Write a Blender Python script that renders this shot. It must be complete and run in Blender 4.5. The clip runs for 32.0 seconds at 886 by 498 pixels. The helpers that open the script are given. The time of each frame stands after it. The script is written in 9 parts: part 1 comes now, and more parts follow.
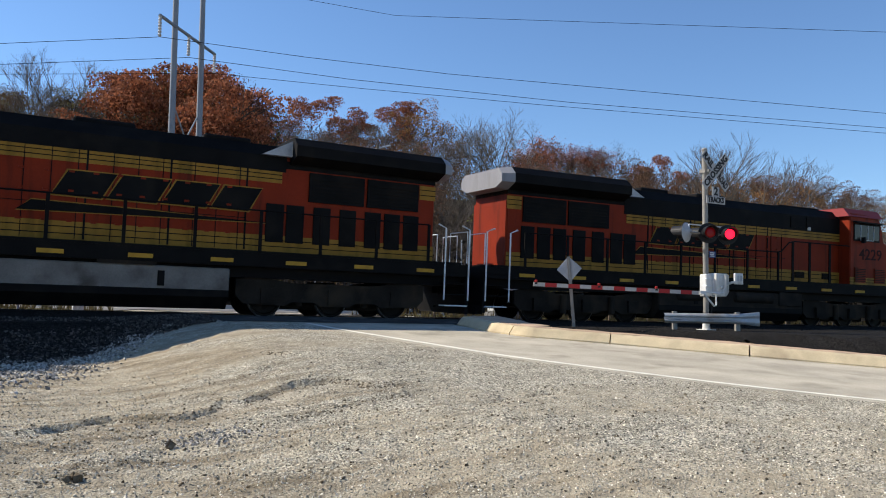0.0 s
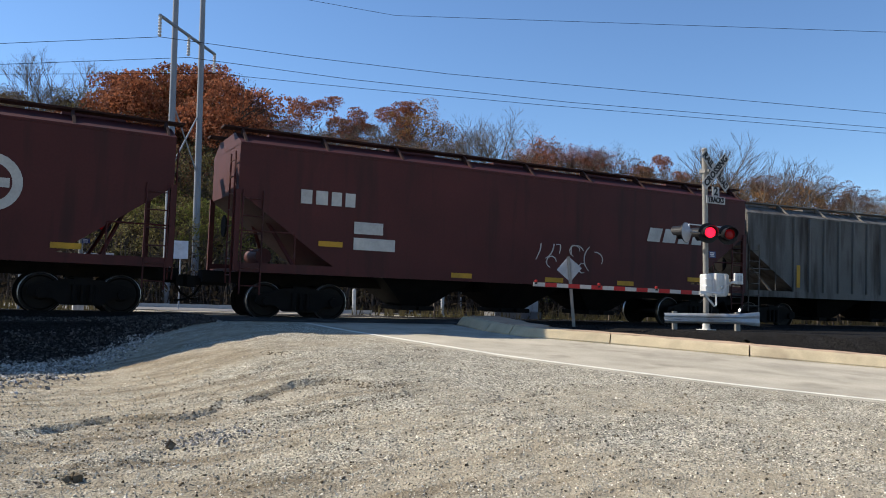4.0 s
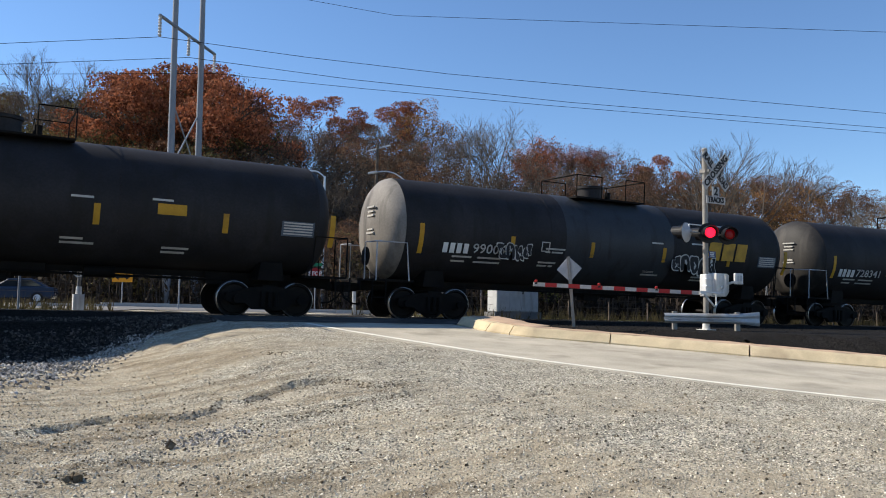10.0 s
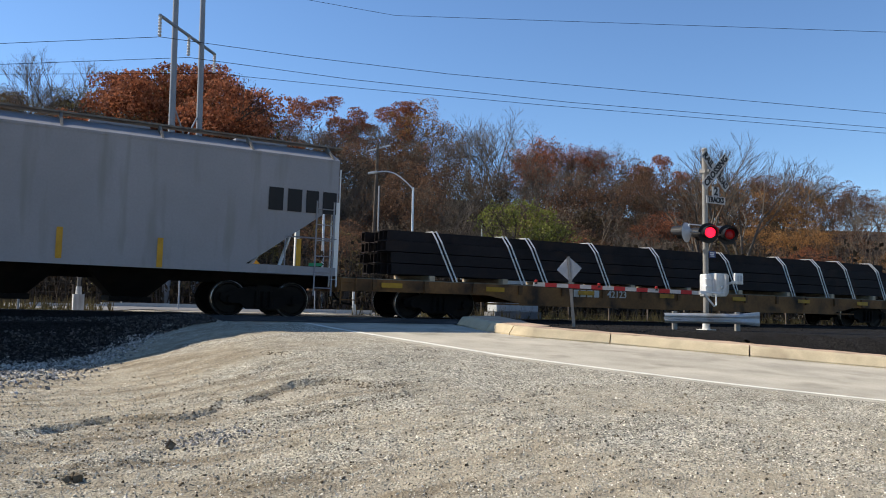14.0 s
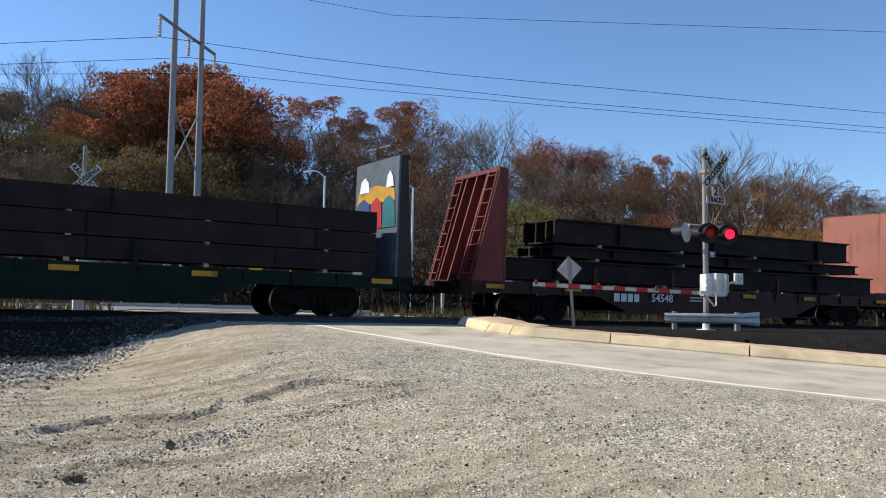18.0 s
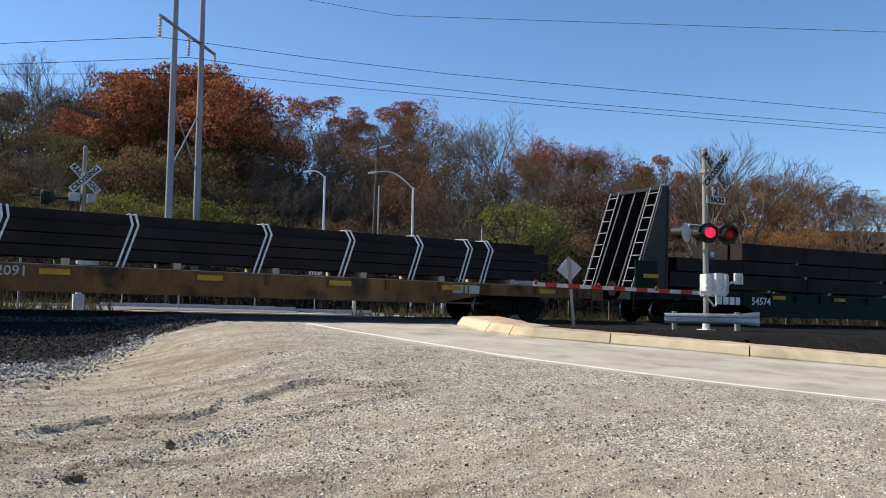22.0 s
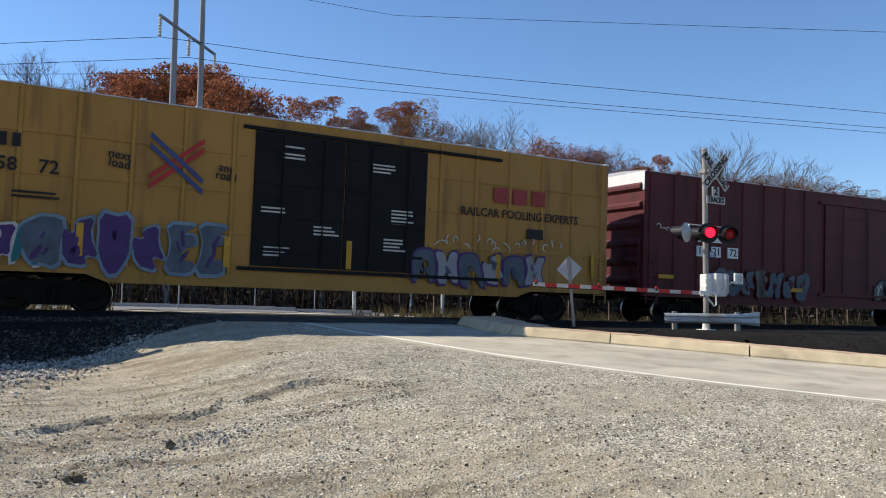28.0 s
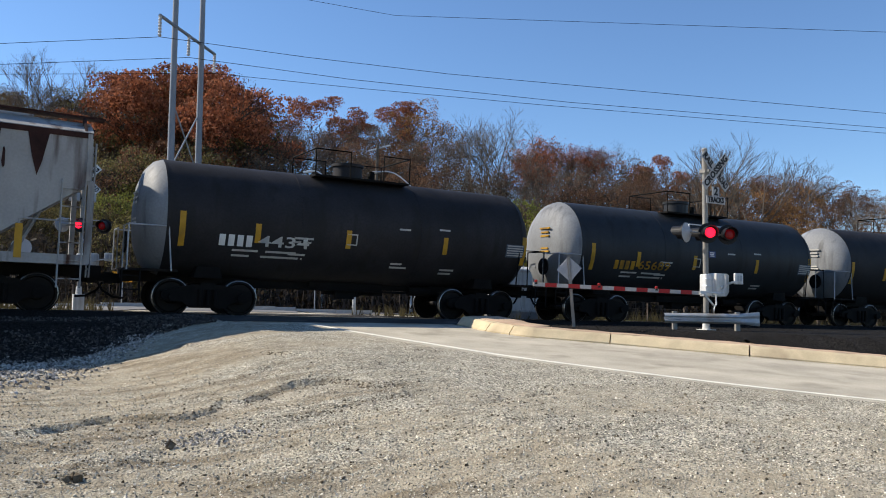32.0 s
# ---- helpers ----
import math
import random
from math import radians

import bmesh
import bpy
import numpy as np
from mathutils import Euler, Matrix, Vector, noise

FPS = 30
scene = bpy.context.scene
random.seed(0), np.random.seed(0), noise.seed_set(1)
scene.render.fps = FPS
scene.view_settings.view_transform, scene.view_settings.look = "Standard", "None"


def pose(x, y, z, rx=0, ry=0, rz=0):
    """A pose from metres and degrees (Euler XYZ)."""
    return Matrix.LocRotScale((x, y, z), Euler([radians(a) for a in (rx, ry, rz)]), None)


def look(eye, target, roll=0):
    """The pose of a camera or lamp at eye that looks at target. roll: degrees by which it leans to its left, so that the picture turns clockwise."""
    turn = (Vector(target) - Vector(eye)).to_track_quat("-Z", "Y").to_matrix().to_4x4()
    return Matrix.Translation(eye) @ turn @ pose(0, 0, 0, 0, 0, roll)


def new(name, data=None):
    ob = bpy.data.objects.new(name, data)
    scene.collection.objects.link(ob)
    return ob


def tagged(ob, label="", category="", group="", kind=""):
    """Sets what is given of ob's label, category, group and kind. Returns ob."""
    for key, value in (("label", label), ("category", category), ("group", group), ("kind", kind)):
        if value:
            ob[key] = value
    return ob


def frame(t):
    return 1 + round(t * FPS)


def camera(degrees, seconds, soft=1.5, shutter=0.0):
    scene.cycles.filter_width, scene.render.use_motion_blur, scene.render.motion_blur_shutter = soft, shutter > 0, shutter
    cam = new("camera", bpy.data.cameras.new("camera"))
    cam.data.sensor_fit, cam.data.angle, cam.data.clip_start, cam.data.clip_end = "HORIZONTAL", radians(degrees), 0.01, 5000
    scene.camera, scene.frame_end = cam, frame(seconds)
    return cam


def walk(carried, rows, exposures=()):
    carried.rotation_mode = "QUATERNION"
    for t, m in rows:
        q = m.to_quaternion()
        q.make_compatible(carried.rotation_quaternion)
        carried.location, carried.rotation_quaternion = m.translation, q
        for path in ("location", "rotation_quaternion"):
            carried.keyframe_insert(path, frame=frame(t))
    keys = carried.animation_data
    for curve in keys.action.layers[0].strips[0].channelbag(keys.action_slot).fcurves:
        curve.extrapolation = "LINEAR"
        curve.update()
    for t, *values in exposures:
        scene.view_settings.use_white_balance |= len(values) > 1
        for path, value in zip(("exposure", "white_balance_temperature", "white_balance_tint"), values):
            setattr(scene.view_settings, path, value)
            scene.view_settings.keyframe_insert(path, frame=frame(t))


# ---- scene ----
cam = camera(58.56, 32.0, soft=1.0)
EYE = (0.0, -21.057, 0.217)
AXIS, PITCH, ROLL = radians(30.2455), radians(4.2334), 0.8232
VIEW = look(EYE, (EYE[0] + 100 * math.sin(AXIS) * math.cos(PITCH), EYE[1] + 100 * math.cos(AXIS) * math.cos(PITCH),
                  EYE[2] + 100 * math.sin(PITCH)), ROLL)
walk(cam, [(0.0, VIEW), (32.0, VIEW)], exposures=[(0.0, 0.52), (32.0, 0.52)])

# ---- sky and sun ----
SUN_EL, SUN_AZ = 38.0, -48.0      # degrees; azimuth from +y towards +x
world = bpy.data.worlds.new("sky")
scene.world = world
world.use_nodes = True
wn = world.node_tree.nodes
sky = wn.new("ShaderNodeTexSky")
sky.sky_type = "NISHITA"
sky.sun_disc = False
sky.sun_elevation, sky.sun_rotation = radians(SUN_EL), radians(SUN_AZ)
sky.air_density, sky.dust_density, sky.ozone_density = 1.0, 0.0, 7.0
wn["Background"].inputs["Strength"].default_value = 0.113
world.node_tree.links.new(sky.outputs[0], wn["Background"].inputs["Color"])
sun_data = bpy.data.lights.new("sun", "SUN")
sun_data.energy, sun_data.angle, sun_data.color = 5.0, radians(0.53), (1.0, 0.915, 0.785)
sun = new("sun", sun_data)
sa, se = radians(SUN_AZ), radians(SUN_EL)
sun.matrix_world = look((math.sin(sa) * math.cos(se) * 60, math.cos(sa) * math.cos(se) * 60, math.sin(se) * 60), (0, 0, 0))


# ---- materials ----
def mat(name, col, rough=0.6, metal=0.0, var=0.18, scale=2.0, fine=30.0, dirt=None, amount=0.0, streak=False,
        bump=0.15, spec=0.25, emit=None, power=0.0, rand=0.0, island=0.0):
    """A painted or natural surface: base colour, variation at two scales, dirt or rust in patches or streaks, bump."""
    m = bpy.data.materials.new(name)
    m.use_nodes = True
    n, l = m.node_tree.nodes, m.node_tree.links
    b = n["Principled BSDF"]
    b.inputs["Roughness"].default_value, b.inputs["Metallic"].default_value = rough, metal
    b.inputs["Specular IOR Level"].default_value = spec
    tc = n.new("ShaderNodeTexCoord")
    src = tc.outputs["Object"]

    def noise_tex(sc, detail=4.0, stretch=None):
        t = n.new("ShaderNodeTexNoise")
        t.inputs["Scale"].default_value, t.inputs["Detail"].default_value = sc, detail
        if stretch:
            mp = n.new("ShaderNodeMapping")
            mp.inputs["Scale"].default_value = stretch
            l.new(src, mp.inputs[0])
            l.new(mp.outputs[0], t.inputs["Vector"])
        else:
            l.new(src, t.inputs["Vector"])
        return t

    def mix(kind, fac, a, bb):
        x = n.new("ShaderNodeMix")
        x.data_type, x.blend_type = "RGBA", kind
        for sock, v in ((x.inputs[0], fac), (x.inputs[6], a), (x.inputs[7], bb)):
            if isinstance(v, (int, float)):
                sock.default_value = v
            elif isinstance(v, tuple):
                sock.default_value = (*v[:3], 1)
            else:
                l.new(v, sock)
        return x.outputs[2]

    def ramp(sock, lo, hi):
        r = n.new("ShaderNodeMapRange")
        r.inputs["From Min"].default_value, r.inputs["From Max"].default_value = lo, hi
        l.new(sock, r.inputs["Value"])
        return r.outputs[0]

    big, small = noise_tex(scale), noise_tex(fine, 6.0)
    dark = tuple(c * (1 - var) for c in col[:3])
    lite = tuple(min(1, c * (1 + var)) for c in col[:3])
    c = mix("MIX", ramp(big.outputs[0], 0.3, 0.7), dark, lite)
    c = mix("MULTIPLY", 0.5 * min(1, var * 3), c, mix("MIX", ramp(small.outputs[0], 0.3, 0.7), (0.6, 0.6, 0.6), (1.2, 1.2, 1.2)))
    if dirt:
        d = noise_tex(1.3, 5.0, (2.2, 2.2, 0.28) if streak else None)
        c = mix("MIX", ramp(d.outputs[0], 0.62 - 0.25 * amount, 0.75 - 0.1 * amount), c, dirt)
    if rand:
        oi = n.new("ShaderNodeObjectInfo")
        hsv = n.new("ShaderNodeHueSaturation")
        l.new(ramp(oi.outputs["Random"], 0, 1), hsv.inputs["Value"])
        mr = n["Map Range"] if False else hsv.inputs["Value"].links[0].from_node
        mr.inputs["To Min"].default_value, mr.inputs["To Max"].default_value = 1 - rand, 1 + rand
        l.new(c, hsv.inputs["Color"])
        c = hsv.outputs[0]
    if island:
        ge = n.new("ShaderNodeNewGeometry")
        hs_, ri = n.new("ShaderNodeHueSaturation"), n.new("ShaderNodeMapRange")
        ri.inputs["To Min"].default_value, ri.inputs["To Max"].default_value = 1 - island, 1 + island
        l.new(ge.outputs["Random Per Island"], ri.inputs[0])
        l.new(ri.outputs[0], hs_.inputs["Value"])
        l.new(c, hs_.inputs["Color"])
        c = hs_.outputs[0]
    l.new(c, b.inputs["Base Color"])
    if bump:
        bp = n.new("ShaderNodeBump")
        bp.inputs["Strength"].default_value, bp.inputs["Distance"].default_value = bump, 0.02
        l.new(small.outputs[0], bp.inputs["Height"])
        l.new(bp.outputs[0], b.inputs["Normal"])
    if emit:
        b.inputs["Emission Color"].default_value, b.inputs["Emission Strength"].default_value = (*emit, 1), power
    return m


def leaf_mat(name, col, var=0.35):
    """Leaves: colour that differs from clump to clump, light through the blade."""
    m = bpy.data.materials.new(name)
    m.use_nodes = True
    n, l = m.node_tree.nodes, m.node_tree.links
    b = n["Principled BSDF"]
    g = n.new("ShaderNodeNewGeometry")
    r = n.new("ShaderNodeValToRGB")
    r.color_ramp.elements[0].color = (*[c * (1 - var) for c in col], 1)
    r.color_ramp.elements[1].color = (*[min(1, c * (1 + var)) for c in col], 1)
    l.new(g.outputs["Random Per Island"], r.inputs[0])
    oi = n.new("ShaderNodeObjectInfo")
    h = n.new("ShaderNodeHueSaturation")
    mr = n.new("ShaderNodeMapRange")
    mr.inputs["To Min"].default_value, mr.inputs["To Max"].default_value = 0.65, 1.3
    l.new(oi.outputs["Random"], mr.inputs[0])
    l.new(mr.outputs[0], h.inputs["Value"])
    l.new(r.outputs[0], h.inputs["Color"])
    l.new(h.outputs[0], b.inputs["Base Color"])
    b.inputs["Roughness"].default_value = 0.8
    b.inputs["Specular IOR Level"].default_value = 0.15
    tr = n.new("ShaderNodeBsdfTranslucent")
    l.new(h.outputs[0], tr.inputs[0])
    mx = n.new("ShaderNodeMixShader")
    mx.inputs[0].default_value = 0.3
    l.new(b.outputs[0], mx.inputs[1])
    l.new(tr.outputs[0], mx.inputs[2])
    l.new(mx.outputs[0], n["Material Output"].inputs[0])
    return m


def gravel_mat(name, tones, patch, cells, bump, big=0.5, tan=None, tracks=None):
    """Crushed stone: grains of their own tones over fines, broad patches of packed soil, relief from the grains."""
    m = bpy.data.materials.new(name)
    m.use_nodes = True
    n, l = m.node_tree.nodes, m.node_tree.links
    b = n["Principled BSDF"]
    b.inputs["Roughness"].default_value, b.inputs["Specular IOR Level"].default_value = 0.95, 0.1
    tc = n.new("ShaderNodeTexCoord")

    def node(kind, scale, detail=None, rough=None):
        t = n.new(kind)
        t.inputs["Scale"].default_value = scale
        if detail is not None:
            t.inputs["Detail"].default_value = detail
        if rough:
            t.inputs["Roughness"].default_value = rough
        l.new(tc.outputs["Object"], t.inputs["Vector"])
        return t

    def mixed(fac, a, c, kind="MIX"):
        x = n.new("ShaderNodeMix")
        x.data_type, x.blend_type = "RGBA", kind
        if isinstance(fac, float):
            x.inputs[0].default_value = fac
        else:
            l.new(fac, x.inputs[0])
        for s_, v in ((x.inputs[6], a), (x.inputs[7], c)):
            if isinstance(v, tuple):
                s_.default_value = (*v, 1)
            else:
                l.new(v, s_)
        return x.outputs[2]

    def ranged(sock, lo, hi):
        r = n.new("ShaderNodeMapRange")
        r.inputs["From Min"].default_value, r.inputs["From Max"].default_value = lo, hi
        l.new(sock, r.inputs["Value"])
        return r.outputs[0]

    def both(kind, a, c):
        x = n.new("ShaderNodeMath")
        x.operation = kind
        for s_, v in ((x.inputs[0], a), (x.inputs[1], c)):
            if isinstance(v, float):
                s_.default_value = v
            else:
                l.new(v, s_)
        return x.outputs[0]

    v1, v2 = node("ShaderNodeTexVoronoi", cells), node("ShaderNodeTexVoronoi", cells * 0.31)
    v2.inputs["Randomness"].default_value = 1.0
    n1, n2 = node("ShaderNodeTexNoise", big, 6.0, 0.6), node("ShaderNodeTexNoise", 2.3, 8.0, 0.65)
    n3, n4 = node("ShaderNodeTexNoise", 34.0, 6.0, 0.7), node("ShaderNodeTexNoise", 0.16, 3.0)
    sep, sep2 = n.new("ShaderNodeSeparateColor"), n.new("ShaderNodeSeparateColor")
    l.new(v1.outputs["Color"], sep.inputs[0])
    l.new(v2.outputs["Color"], sep2.inputs[0])
    grains = mixed(both("POWER", sep.outputs[0], 1.3), tones[0], tones[1])
    # scattered larger stones, dark and pale
    shape = both("MULTIPLY", ranged(v2.outputs["Distance"], 0.42, 0.3), ranged(sep2.outputs[1], 0.8, 0.84))
    grains = mixed(shape, grains, mixed(sep2.outputs[0], tuple(t * 0.4 for t in tones[0]), tuple(t * 1.05 for t in tones[1])))
    packed = mixed(sep.outputs[1], tuple(t * 0.82 for t in patch), tuple(t * 1.18 for t in patch))
    where = n1.outputs[0]
    if tan:
        sx = n.new("ShaderNodeSeparateXYZ")
        l.new(tc.outputs["Object"], sx.inputs[0])
        where = both("ADD", where, both("MULTIPLY", ranged(sx.outputs[0], tan[1], tan[0]), 0.14))
        where = both("SUBTRACT", where, 0.06)
    col = mixed(both("MULTIPLY", ranged(where, 0.44, 0.62), 0.8), grains, packed)
    if tracks:
        # bare brown soil turned up in long streaks along the way that tyres take
        mp = n.new("ShaderNodeMapping")
        mp.inputs["Rotation"].default_value = (0, 0, radians(-24))
        mp.inputs["Scale"].default_value = (0.45, 3.2, 1.0)
        l.new(tc.outputs["Object"], mp.inputs[0])
        tn = n.new("ShaderNodeTexNoise")
        tn.inputs["Scale"].default_value, tn.inputs["Detail"].default_value, tn.inputs["Roughness"].default_value = 1.0, 7.0, 0.62
        l.new(mp.outputs[0], tn.inputs["Vector"])
        soil = both("MULTIPLY", ranged(tn.outputs[0], 0.47, 0.62), both("ADD", both("MULTIPLY", ranged(sx.outputs[0], 6.0, 1.5), 0.65), 0.18))
        col = mixed(soil, col, mixed(sep.outputs[2], tuple(t * 0.6 for t in tracks), tuple(t * 1.5 for t in tracks)))
        for px, py, turn, lx, ly in ((1.5, -12.35, 24, 2.3, 0.75), (3.1, -7.6, 12, 1.3, 1.7), (4.0, -12.0, 8, 1.1, 0.6)):
            mp = n.new("ShaderNodeMapping")
            mp.vector_type = "TEXTURE"
            mp.inputs["Location"].default_value, mp.inputs["Rotation"].default_value, mp.inputs["Scale"].default_value = (px, py, 0), (0, 0, radians(turn)), (lx, ly, 9)
            l.new(tc.outputs["Object"], mp.inputs[0])
            sg_ = n.new("ShaderNodeTexGradient")
            sg_.gradient_type = "SPHERICAL"
            l.new(mp.outputs[0], sg_.inputs[0])
            worn = both("MULTIPLY", ranged(both("ADD", sg_.outputs["Fac"], both("MULTIPLY", tn.outputs[0], 0.9)), 0.5, 0.95), ranged(sg_.outputs["Fac"], 0.0, 0.25))
            col = mixed(both("MULTIPLY", worn, 0.32), col, mixed(sep.outputs[2], tuple(t * 0.75 for t in tracks), tuple(t * 1.7 for t in tracks)))
    col = mixed(0.85, col, mixed(ranged(n2.outputs[0], 0.32, 0.64), (0.7, 0.69, 0.67), (1.08, 1.08, 1.08)), "MULTIPLY")
    col = mixed(0.7, col, mixed(ranged(n4.outputs[0], 0.35, 0.6), (0.86, 0.86, 0.85), (1.05, 1.04, 1.02)), "MULTIPLY")
    col = mixed(0.6, col, mixed(ranged(n3.outputs[0], 0.3, 0.65), (0.55, 0.55, 0.55), (1.2, 1.2, 1.2)), "MULTIPLY")
    l.new(col, b.inputs["Base Color"])
    bp = n.new("ShaderNodeBump")
    bp.inputs["Strength"].default_value, bp.inputs["Distance"].default_value = bump, 0.026
    l.new(both("ADD", both("ADD", n3.outputs[0], both("MULTIPLY", v1.outputs["Distance"], -0.5)), both("MULTIPLY", shape, 0.5)), bp.inputs["Height"])
    l.new(bp.outputs[0], b.inputs["Normal"])
    return m


